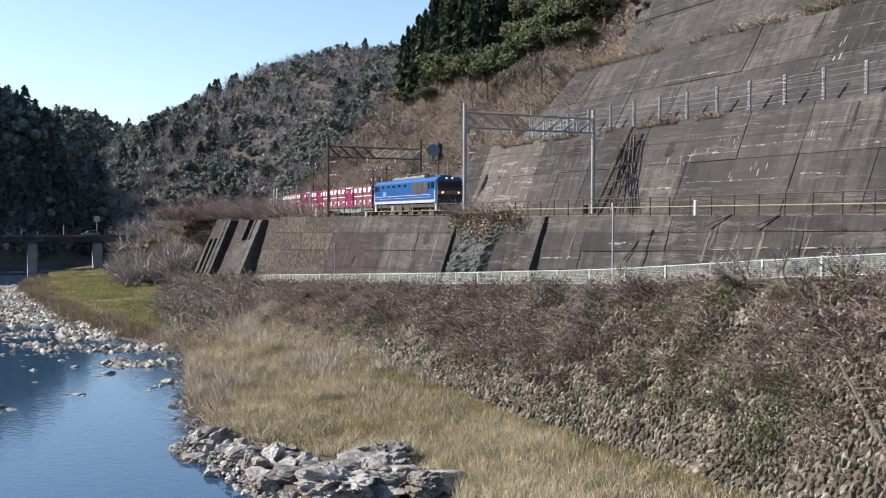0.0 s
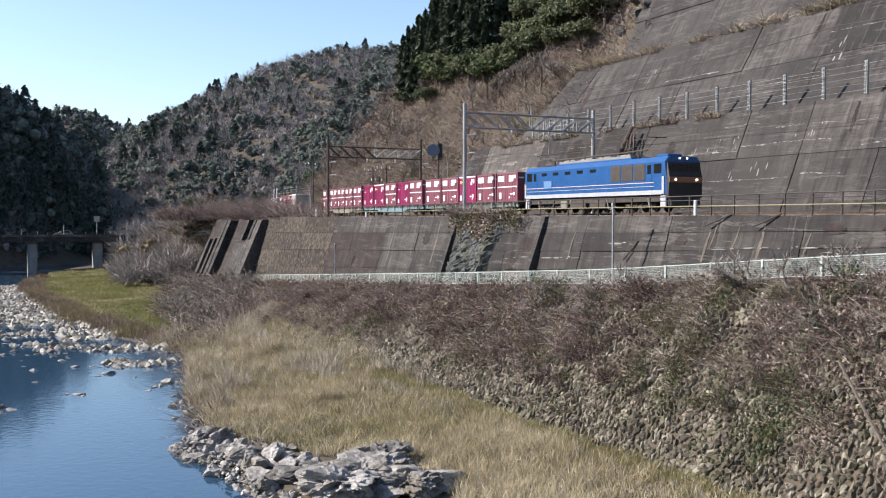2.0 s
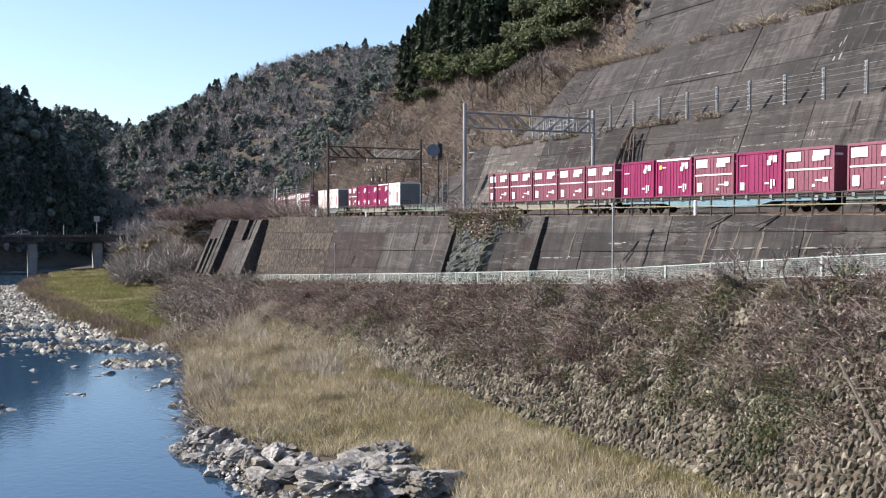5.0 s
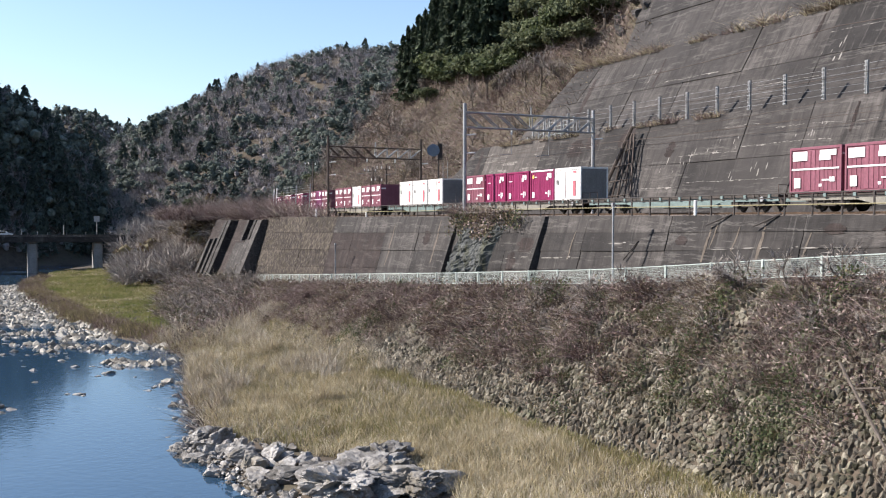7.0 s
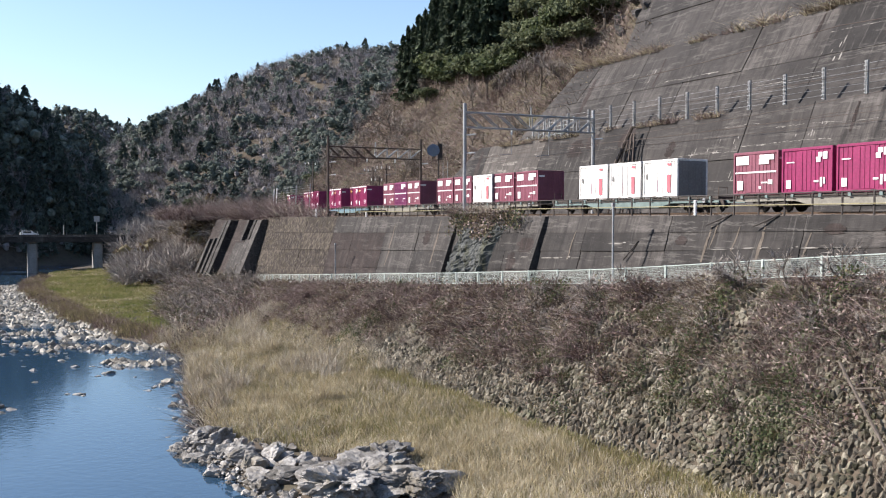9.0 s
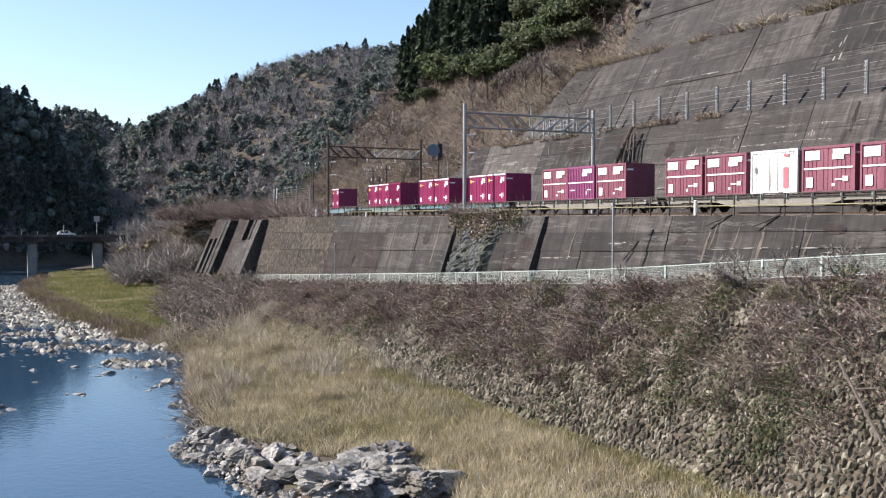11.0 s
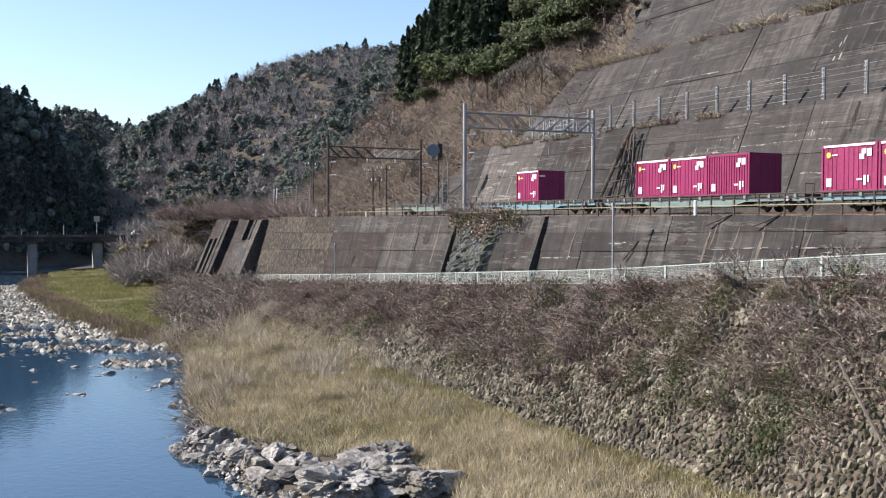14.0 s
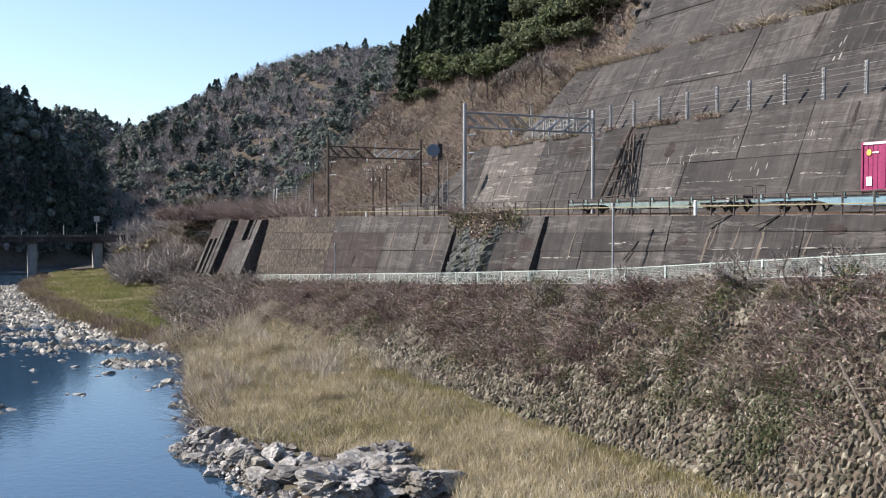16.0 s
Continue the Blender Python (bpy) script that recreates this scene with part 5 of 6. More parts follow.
def grass(name, P, h0, h1, w, lean, materials, choose, lab, cat="grass", segs=2):
    n = len(P)
    D = np.stack([rng.normal(0, lean, n), rng.normal(0, lean, n), np.ones(n)], -1)
    D /= np.linalg.norm(D, axis=1, keepdims=True)
    H = rng.uniform(h0, h1, n) * np.clip(1 + 0.45 * vnoise(P[:, 0], P[:, 1], 2.5, 21) + 0.6 * vnoise(P[:, 0], P[:, 1], 0.9, 22, 2), 0.3, 2)
    B = np.stack([rng.normal(0.1, 0.25, n), rng.normal(-0.08, 0.25, n), -rng.uniform(0.05, 0.3, n)], -1)
    V, F4, F3 = ribbons(P - D * 0.08, D, H, np.full(n, w) * rng.uniform(0.6, 1.3, n), B, materials, segs=segs)
    fm = choose(P)
    return plant_ob(name, V, F4, F3, materials, lab, cat, fm, fm)


def bank_edge(x):
    return np.interp(x, BANK_X, BANK_Y)


def pick(P, weights, seed=40, sc=7.0):
    """A material per piece, in drifts."""
    v = vnoise(P[:, 0], P[:, 1], sc, seed) * 0.9 + rng.normal(0, 0.35, len(P))
    edges = np.cumsum(weights)[:-1] / sum(weights) * 2 - 1
    return np.digitize(v, edges * 0.9)


# tan grass on the flat bank and up its slope
def on_bank(x, y):
    e, f = bank_edge(x), foot_y(x)
    lim = f + 0.6 + np.interp(x, [-130, -95, -75, -60], [4.5, 3.0, -0.2, -0.9]) + np.interp(x, [-90, -70], [0.8, 0.3]) * vnoise(x, y, 5, 31)
    rocks = (x > -62) & (y < np.interp(x, [-62, -56, -50, -44], [13, 15.5, 17.5, 19.5]) + 1.2 * vnoise(x, y, 3, 33))
    return (y > e + 0.3 + 0.4 * vnoise(x, y, 4, 32)) & (y < lim) & ~rocks


P = scatter(260000, -112, -26, 9, 33, on_bank)


def bank_tones(P):
    """Pale towards the river bend, greener in drifts and beside the masonry."""
    k = pick(P, (6.5, 2.0, 3.5), 40, 4.5)
    edge = (foot_y(P[:, 0]) - P[:, 1] < 1.5 + 1.2 * vnoise(P[:, 0], P[:, 1], 2.5, 39)) & (P[:, 0] > -76)
    green = vnoise(P[:, 0], P[:, 1], 6.0, 38) + rng.normal(0, 0.25, len(P)) > 0.42
    return np.where((edge | green) & (rng.random(len(P)) < 0.7), np.where(rng.random(len(P)) < 0.25, 3, 1), k)


grass("dry_grass", P, 0.4, 0.95, 0.019, 0.26, [M["grass"], M["grass_olive"], M["twig_pale"], M["grass_green"]], bank_tones, "tall dry tan grass on the river bank")
P = scatter(60000, -112, -66, 14, 30, lambda x, y: on_bank(x, y) & (vnoise(x, y, 5, 41) + 0.4 * vnoise(x, y, 1.2, 42) > 0.1))
grass("tall_grass", P, 1.1, 1.9, 0.017, 0.2, [M["twig_pale"], M["grass"]], lambda P: pick(P, (5, 3)), "tall bleached grass stems on the river bank", segs=3)
# green meadow further on
P = scatter(150000, -262, -108, 5, 32, lambda x, y: (y > bank_edge(x) + 1.5 + 1.5 * vnoise(x, y, 8, 36)) & (y < -0.17 * x + 1.5 * vnoise(x, y, 8, 35)))
grass("meadow_grass", P, 0.25, 0.55, 0.05, 0.25, [M["grass_green"], M["grass_olive"], M["grass"]], lambda P: pick(P, (8, 3, 1.2), 44, 7), "short green meadow grass on the river flat")
# rough brown reeds at the meadow's edge
P = scatter(130000, -235, -100, 5, 32, lambda x, y: (np.abs(y - bank_edge(x) - 2.2) < 2.0 + vnoise(x, y, 5, 37)))
grass("bank_reeds", P, 0.7, 1.5, 0.028, 0.3, [M["twig"], M["grass_olive"], M["leaf_brown"]], lambda P: pick(P, (5, 2, 3), 45, 6), "brown dead reeds along the river meadow", "reeds")


# brush on the stone slope: arching stems and dead leaves
def on_slope(x, y):
    return (y > foot_y(x) + 0.3) & (y < fence_y(x) - 0.15)


def stems(name, P, h0, h1, w, lean, mats, weights, lab, seed, out=(0.0, -0.25), cat="brush", segs=2):
    n = len(P)
    D = np.stack([rng.normal(out[0], lean, n), rng.normal(out[1], lean, n), np.ones(n) * 0.8], -1)
    D /= np.linalg.norm(D, axis=1, keepdims=True)
    H = rng.uniform(h0, h1, n) * np.clip(1 + 0.9 * vnoise(P[:, 0], P[:, 1], 3.2, seed) + 0.9 * vnoise(P[:, 0], P[:, 1], 1.1, seed + 1, 2), 0.2, 2.4)
    B = np.stack([rng.normal(0, 0.4, n), rng.normal(-0.15, 0.4, n), -rng.uniform(0.0, 0.55, n)], -1)
    V, F4, F3 = ribbons(P - D * 0.1, D, H, np.full(n, w) * rng.uniform(0.5, 1.4, n), B, mats, segs=segs)
    fm = pick(P, weights, seed, 5.0)
    # two quads a stem come in two lots, one material each stem
    faces, fml = [], []
    for f in F4:
        faces += f.tolist()
        fml += fm.tolist()
    faces += F3.tolist()
    fml += fm.tolist()
    return tagged(mesh_ob(name, V, faces, None, mats=mats, face_mats=fml), lab, cat, kind="stuff")


def leaves(name, P, size, mats, weights, lab, seed, cat="leaves", spread=0.25):
    n = len(P)
    a = rng.normal(size=(n, 3))
    a /= np.linalg.norm(a, axis=1, keepdims=True)
    b = np.cross(a, rng.normal(size=(n, 3)))
    b /= np.linalg.norm(b, axis=1, keepdims=True) + 1e-9
    s = (size * rng.uniform(0.5, 1.5, n))[:, None]
    C = P + rng.normal(0, spread, (n, 3)) * np.array([1, 1, 0.8])
    V = np.stack([C - a * s, C + b * s * 0.55, C + a * s, C - b * s * 0.55], 1).reshape(-1, 3)
    F = np.arange(4 * n).reshape(-1, 4)
    return tagged(mesh_ob(name, V, F, None, mats=mats, face_mats=pick(P, weights, seed, 4.0)), lab, cat, kind="stuff")


def brushy(x, y):
    t = (y - foot_y(x)) / (fence_y(x) - foot_y(x))
    return on_slope(x, y) & (t + 0.3 * vnoise(x, y, 4, 51) + 0.2 * vnoise(x, y, 14, 57) > np.interp(x, [-110, -85, -60, -40], [0.08, 0.24, 0.32, 0.38])) & (vnoise(x, y, 1.5, 50, 3) > -0.28 - 0.2 * (t > 0.8))


P = scatter(330000, -150, -22, 26, 37, brushy)
stems("bank_brush", P, 0.3, 1.25, 0.013, 0.65, [M["twig"], M["twig_pale"], M["leaf_brown"]], (6, 2, 3), "tangled brown winter brush on the steep bank", 52)
k = rng.random(len(P)) < 0.3
Q = P[k] + np.array([0, -0.15, 0.35])
leaves("bramble_leaves", Q, 0.085, [M["leaf_brown"], M["twig"], M["leaf"]], (4, 4, 2.4), "brown and olive bramble leaves on the bank", 53)
# thin pale growth low down between the stones
P = scatter(150000, -110, -22, 26, 37, lambda x, y: on_slope(x, y) & (vnoise(x, y, 1.6, 54) > np.interp(x, [-80, -62, -48], [-0.15, -0.05, 0.05])))
stems("dry_stalks", P, 0.2, 0.65, 0.012, 0.3, [M["twig"], M["twig_pale"], M["leaf_brown"]], (4, 3.4, 3), "pale dry stalks on the masonry bank", 55, out=(0, 0.0))
P = scatter(90000, -92, -52, 26, 37, lambda x, y: on_slope(x, y) & ((y - foot_y(x)) / (fence_y(x) - foot_y(x)) + 0.2 * vnoise(x, y, 2, 68) < np.interp(x, [-92, -75, -52], [0.55, 0.42, 0.2])) & (vnoise(x, y, 1.0, 70) > -0.1))
stems("pale_stalks", P, 0.3, 0.8, 0.013, 0.3, [M["twig_pale"], M["grass"]], (5, 2), "bleached upright stalks on the masonry bank", 56, out=(0, 0.0))
# green creepers
P = scatter(130000, -100, -24, 26, 37, lambda x, y: on_slope(x, y) & ((vnoise(x, y, 1.6, 58) + 0.5 * vnoise(x, y, 7, 59) > np.interp(x, [-80, -50], [0.6, 0.36])) | ((np.abs(x + 34.6 - 0.25 * (y - 33)) < 0.55 + 0.4 * vnoise(x, y, 1.0, 56)) & (y > 31.5))))
leaves("green_creeper", P + np.array([0, -0.45, 0.6]), 0.075, [M["leaf"], M["leaf_bright"], M["leaf_brown"]], (4, 2.2, 3), "green creeper leaves among the brush", 60, spread=0.18)

# straggling growth hanging over the water's edge
P = scatter(16000, -114, -60, 9, 20, lambda x, y: np.abs(y - bank_edge(x) - 0.5) < 0.9 + 0.5 * vnoise(x, y, 3, 47))
stems("shore_brush", P, 0.4, 1.5, 0.02, 0.5, [M["twig"], M["twig_pale"], M["leaf_brown"]], (5, 3, 3), "brown straggling brush at the water's edge", 48, out=(0.1, -0.4))

# brush by the tracks, on the ledges and on the wild slope beyond the wall's end
def rough_zone(x, y):
    return (x < np.interp(y - hill_y(x), [0, 5, 10, 12, 20], [-106, -100, -92, -90, -93]) + 1.5 * vnoise(x, y, 4, 61)) & (y > hill_y(x) - 0.5) & (y < hill_y(x) + 60) & (ground_z(x, y) > -0.5)


P = scatter(170000, -230, -84, 48, 112, rough_zone)
stems("hillside_brush", P, 0.6, 2.0, 0.026, 0.5, [M["twig"], M["leaf_brown"], M["twig_pale"]], (8, 2.6, 0.3), "reddish brown dead brush on the hillside", 62, out=(0, -0.3))
k = rng.random(len(P)) < 0.5
leaves("hillside_leaves", P[k] + np.array([0, -0.2, 0.6]), 0.11, [M["twig"], M["leaf_brown"], M["leaf"]], (4, 2.5, 3.5), "brown and olive leaves on the hillside", 63, spread=0.5)
P = scatter(60000, -106, 20, 55.6, 57.6, lambda x, y: vnoise(x, y, 3, 64) > 0.0)
P[:, 2] = 8.15
stems("ledge_grass", P[:16000], 0.2, 0.9, 0.025, 0.4, [M["twig"], M["grass"], M["leaf_brown"]], (4, 2, 3), "dry grass growing on the wall ledge", 65)
P = scatter(60000, -100, 20, 61.8, 63.6, lambda x, y: vnoise(x, y, 3, 66) > -0.2)
P[:, 2] = 16.3
stems("ledge_grass", P[:24000], 0.4, 1.5, 0.03, 0.4, [M["twig"], M["grass"], M["leaf_brown"]], (4, 2, 3), "dry grass growing on the wall ledge", 67)
# wild slope at the left end, from the meadow up to the railway
def wild(x, y):
    return (x < -104) & (y > np.maximum(-0.168 * x + 3.5 * vnoise(x, y, 11, 69) + np.interp(x, [-300, -240, -200], [-14, -6, 0]), bank_edge(x) + 1.5)) & (y < np.interp(x, [-150, -140, -125, -104], [35, 34.5, 33, 22]) + np.interp(x, [-300, -200, -184, -183], [60, 12, 7, 0]))


P = scatter(260000, -310, -104, 14, 70, wild)
P[:, 2] = np.minimum(P[:, 2], -0.6)
stems("slope_brush", P, 0.7, 2.6, 0.032, 0.55, [M["twig"], M["twig_pale"], M["leaf_brown"]], (5, 3, 3), "tangle of bare brown brush below the railway", 71)
k = rng.random(len(P)) < 0.4
leaves("slope_leaves", P[k] + np.array([0, 0, 0.7]), 0.14, [M["leaf_brown"], M["leaf"], M["twig"]], (4, 2, 4), "brown and olive leaves in the brush", 72, spread=0.5)
# thicket on top at the wall's end
P = scatter(120000, -205, -122, 30, 54, lambda x, y: (y > 39.3 - np.clip(-183 - x, 0, 8)) & (y < 39.6 + bend(x)) & (vnoise(x, y, 4, 73) > -0.45))
P[:, 2] = -0.6
P = P[(P[:, 0] < -142) | (rng.random(len(P)) < 0.3)]
stems("thicket", P, 1.5, 4.0, 0.03, 0.4, [M["twig"], M["twig_pale"]], (6, 2), "reddish bare thicket above the old wall", 74, out=(0, 0))


# ---------------------------------------------------------------- far woods
def crowns(C, R, n_leaf, squash, size):
    """Leaf clumps over crown shells: C centres, R radii."""
    m = len(C)
    d = rng.normal(size=(m, n_leaf, 3))
    d /= np.linalg.norm(d, axis=2, keepdims=True)
    d[:, :, 2] = np.abs(d[:, :, 2]) * 1.0 - 0.25
    lump = 1 + 0.35 * np.sin(d[:, :, 0] * 5 + rng.uniform(0, 6, (m, 1))) * np.cos(d[:, :, 1] * 5 + rng.uniform(0, 6, (m, 1)))
    r = (R[:, None] * lump * rng.uniform(0.66, 1.12, (m, n_leaf)))[..., None]
    P = C[:, None, :] + d * r * np.array([1, 1, squash])
    nrm = d + rng.normal(0, 0.55, d.shape)
    nrm /= np.linalg.norm(nrm, axis=2, keepdims=True)
    a = np.cross(nrm, rng.normal(size=nrm.shape))
    a /= np.linalg.norm(a, axis=2, keepdims=True) + 1e-9
    b = np.cross(nrm, a)
    s = (size * R[:, None] * rng.uniform(0.6, 1.3, (m, n_leaf)))[..., None]
    V = np.stack([P - a * s, P + b * s * 0.7, P + a * s, P - b * s * 0.7], 2).reshape(-1, 3)
    return V, np.arange(len(V)).reshape(-1, 4)


ICO = bmesh.new()
bmesh.ops.create_icosphere(ICO, subdivisions=2, radius=1.0)
ICO_V = np.array([tuple(v.co) for v in ICO.verts])
ICO_F = np.array([[v.index for v in f.verts] for f in ICO.faces])
ICO.free()
ICO = bmesh.new()
bmesh.ops.create_icosphere(ICO, subdivisions=1, radius=1.0)
ICO_LO = np.array([tuple(v.co) for v in ICO.verts])
ICO_LF = np.array([[v.index for v in f.verts] for f in ICO.faces])
ICO.free()


def shells(C, R, squash):
    """A lumpy solid body for each crown."""
    m = len(C)
    ph = rng.uniform(0, 6.28, (m, 1, 3))
    lump = 1 + 0.22 * np.sin(ICO_V[None, :, 0] * 4.2 + ph[..., 0]) * np.sin(ICO_V[None, :, 1] * 4.2 + ph[..., 1]) + 0.16 * np.sin(ICO_V[None, :, 2] * 6 + ph[..., 2]) + rng.normal(0, 0.06, (m, len(ICO_V)))
    V = C[:, None, :] + ICO_V[None] * (R[:, None] * 0.7 * lump)[..., None] * np.array([1, 1, squash])
    F = (np.arange(m)[:, None, None] * len(ICO_V) + ICO_F[None]).reshape(-1, 3)
    return V.reshape(-1, 3), F


def woods(name, pts, mats, weights, lab, n_leaf, r0, r1, squash, size, seed, sc, hull=0.38):
    """Evergreens of several uneven lobes, pointed conifers and bare crowns of thin branches; mats: lobed, bare, conifer."""
    R = r0 + (r1 - r0) * rng.random(len(pts)) ** 1.6 * 1.25
    kind = np.minimum(pick(pts, weights, seed, sc), len(mats) - 1)
    sq = squash * rng.uniform(0.8, 1.35, len(pts))
    V, F, FM = [], [], []
    off = 0

    def put(v, f, k):
        nonlocal off
        V.append(v)
        F.extend((np.asarray(f) + off).tolist())
        FM.extend([k] * len(f))
        off += len(v)
    g = kind == 0
    if g.any():
        nl = 5
        m = int(g.sum())
        o = np.clip(rng.normal(0, 0.5, (m, nl, 3)), -0.75, 0.75) * np.array([1, 1, 0.6])
        o[:, 0] *= 0.2
        C = (pts[g][:, None, :] + np.array([0, 0, 0.6]) * (R * sq)[g][:, None, None] + o * R[g][:, None, None] * np.stack([np.ones(m), np.ones(m), sq[g]], -1)[:, None, :]).reshape(-1, 3)
        RL = (R[g][:, None] * rng.uniform(0.34, 0.66, (m, nl))).ravel()
        put(*crowns(C, RL, max(14, n_leaf // 3), 1.0, size * 1.75), 0)
        d = rng.normal(0, 0.06, (len(C), len(ICO_LO), 3)) + ICO_LO[None]
        put((C[:, None, :] + d * (RL * 0.72)[:, None, None]).reshape(-1, 3), (np.arange(len(C))[:, None, None] * len(ICO_LO) + ICO_LF[None]).reshape(-1, 3), 0)
    b = kind == 1
    if b.any():
        nb = int(n_leaf * 1.1)
        m = int(b.sum())
        d = rng.normal(size=(m, nb, 3))
        d[..., 2] = np.abs(d[..., 2]) * 1.2 + 0.35
        d /= np.linalg.norm(d, axis=2, keepdims=True)
        root = (pts[b][:, None, :] + np.array([0, 0, 0.3]) * R[b][:, None, None] + d * (R[b][:, None, None] * rng.uniform(0.1, 1.15, (m, nb, 1)))).reshape(-1, 3)
        dd = d.reshape(-1, 3) + rng.normal(0, 0.38, (len(root), 3))
        dd /= np.linalg.norm(dd, axis=1, keepdims=True)
        hh = np.repeat(R[b], nb) * rng.uniform(0.3, 0.8, len(root))
        RV, R4, R3 = ribbons(root, dd, hh, np.full(len(root), 0.017) * np.repeat(R[b], nb), np.zeros_like(root), None, segs=2)
        put(RV, R4[0].tolist(), 1)
        off -= len(RV)
        F.extend((R3 + off).tolist())
        FM.extend([1] * len(R3))
        off += len(RV)
        put(*shells(pts[b] + np.array([0, 0, 0.3]) * R[b][:, None], R[b] * hull, squash), 1)
    c = kind == 2
    if c.any():
        m, n = int(c.sum()), int(n_leaf * 2.2)
        t = rng.random((m, n)) ** 0.75
        H = (R[c] * 2.3)[:, None]
        rad = ((1 - t) ** 0.8 * 0.85 * (0.85 + 0.2 * np.sin(t * 19 + rng.uniform(0, 6, (m, 1)))) + 0.05) * R[c][:, None]
        a = rng.uniform(0, 6.283, (m, n))
        q = rng.uniform(0.35, 1.0, (m, n)) * rad
        P = pts[c][:, None, :] + np.stack([np.cos(a) * q, np.sin(a) * q, H * (0.08 + 0.92 * t) - q * 0.4], -1)
        u = np.stack([np.cos(a), np.sin(a), -0.5 + rng.normal(0, 0.35, (m, n))], -1)
        w = np.cross(u, rng.normal(size=u.shape))
        w /= np.linalg.norm(w, axis=2, keepdims=True) + 1e-9
        z = (size * 1.25 * R[c])[:, None, None] * rng.uniform(0.6, 1.3, (m, n, 1))
        LV = np.stack([P - u * z, P + w * z * 0.6, P + u * z, P - w * z * 0.6], 2).reshape(-1, 3)
        put(LV, np.arange(len(LV)).reshape(-1, 4), 2)
    return tagged(mesh_ob(name, np.concatenate(V), F, None, mats=mats, face_mats=FM, smooth=False), lab, "forest", kind="stuff")


def polar(n, a0, a1, r0, r1, keep):
    a, r = np.radians(rng.uniform(a0, a1, n)), rng.uniform(r0, r1, n)
    x, y = -r * np.cos(a), r * np.sin(a)
    z = ground_z(x, y)
    k = keep(x, y, z)
    return np.stack([x, y, z], -1)[k]


# distance haze is mixed into these canopy colours: cooler and paler than near trees
M["far_green"] = mat("far_hazy_evergreen", [(0.056, 0.073, 0.063), (0.096, 0.117, 0.098), (0.145, 0.163, 0.134)], 0.06, 0.95, island=0.5)
M["far_brown"] = mat("far_hazy_bare_crowns", [(0.16, 0.147, 0.15), (0.255, 0.236, 0.236), (0.36, 0.336, 0.33)], 0.06, 0.95, island=0.5)
M["far_conifer"] = mat("far_hazy_conifer", [(0.034, 0.05, 0.043), (0.06, 0.08, 0.066), (0.09, 0.11, 0.085)], 0.06, 0.95, island=0.5)
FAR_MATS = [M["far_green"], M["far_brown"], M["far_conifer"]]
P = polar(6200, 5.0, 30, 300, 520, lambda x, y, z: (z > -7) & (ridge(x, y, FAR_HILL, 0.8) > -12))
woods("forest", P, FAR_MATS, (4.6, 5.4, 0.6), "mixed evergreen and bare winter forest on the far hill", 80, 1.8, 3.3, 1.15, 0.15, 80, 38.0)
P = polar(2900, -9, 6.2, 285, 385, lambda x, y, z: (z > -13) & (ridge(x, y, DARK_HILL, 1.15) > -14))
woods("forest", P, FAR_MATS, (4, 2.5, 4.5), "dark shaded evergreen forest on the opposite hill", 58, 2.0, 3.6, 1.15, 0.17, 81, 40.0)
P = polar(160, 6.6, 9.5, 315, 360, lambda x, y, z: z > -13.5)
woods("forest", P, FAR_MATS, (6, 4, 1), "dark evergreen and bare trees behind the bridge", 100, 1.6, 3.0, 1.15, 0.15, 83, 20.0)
P = polar(420, 6.9, 13.5, 188, 262, lambda x, y, z: (z > -13.2) & (y < 39 + np.clip(-x - 200, 0, 60) * 0.5))
woods("bank_woods", P, [M["leaf_brown"], M["bare_crown"]], (1.6, 8.4), "pale bare trees and bushes at the meadow's edge", 170, 1.3, 3.2, 1.1, 0.14, 84, 12.0, 0.15)
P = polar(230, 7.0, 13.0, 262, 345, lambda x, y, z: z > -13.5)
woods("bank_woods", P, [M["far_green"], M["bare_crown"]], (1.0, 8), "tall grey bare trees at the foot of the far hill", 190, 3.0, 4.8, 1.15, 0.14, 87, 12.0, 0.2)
P = polar(200, 6.6, 9.0, 245, 300, lambda x, y, z: (z > -13.7) & (y > -0.1 * x - 8) & ((x < -273) | (x > -262)))
woods("bank_woods", P, [M["far_green"], M["twig"]], (4, 6), "low dark brush on the bank beside the bridge", 110, 1.0, 2.2, 1.0, 0.15, 86, 12.0, 0.3)
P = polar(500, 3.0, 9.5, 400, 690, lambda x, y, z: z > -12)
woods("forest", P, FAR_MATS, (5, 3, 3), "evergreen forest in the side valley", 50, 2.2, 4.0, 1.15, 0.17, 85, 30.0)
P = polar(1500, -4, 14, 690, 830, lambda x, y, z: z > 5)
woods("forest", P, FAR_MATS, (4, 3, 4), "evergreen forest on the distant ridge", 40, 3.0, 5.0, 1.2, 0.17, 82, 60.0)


# ---------------------------------------------------------------- trees on the near hillside
def leaf_mesh(name, V, material):
    me = bpy.data.meshes.new(name)
    me.from_pydata(V.tolist(), [], np.arange(len(V)).reshape(-1, 4).tolist())
    me.materials.append(material)
    return me


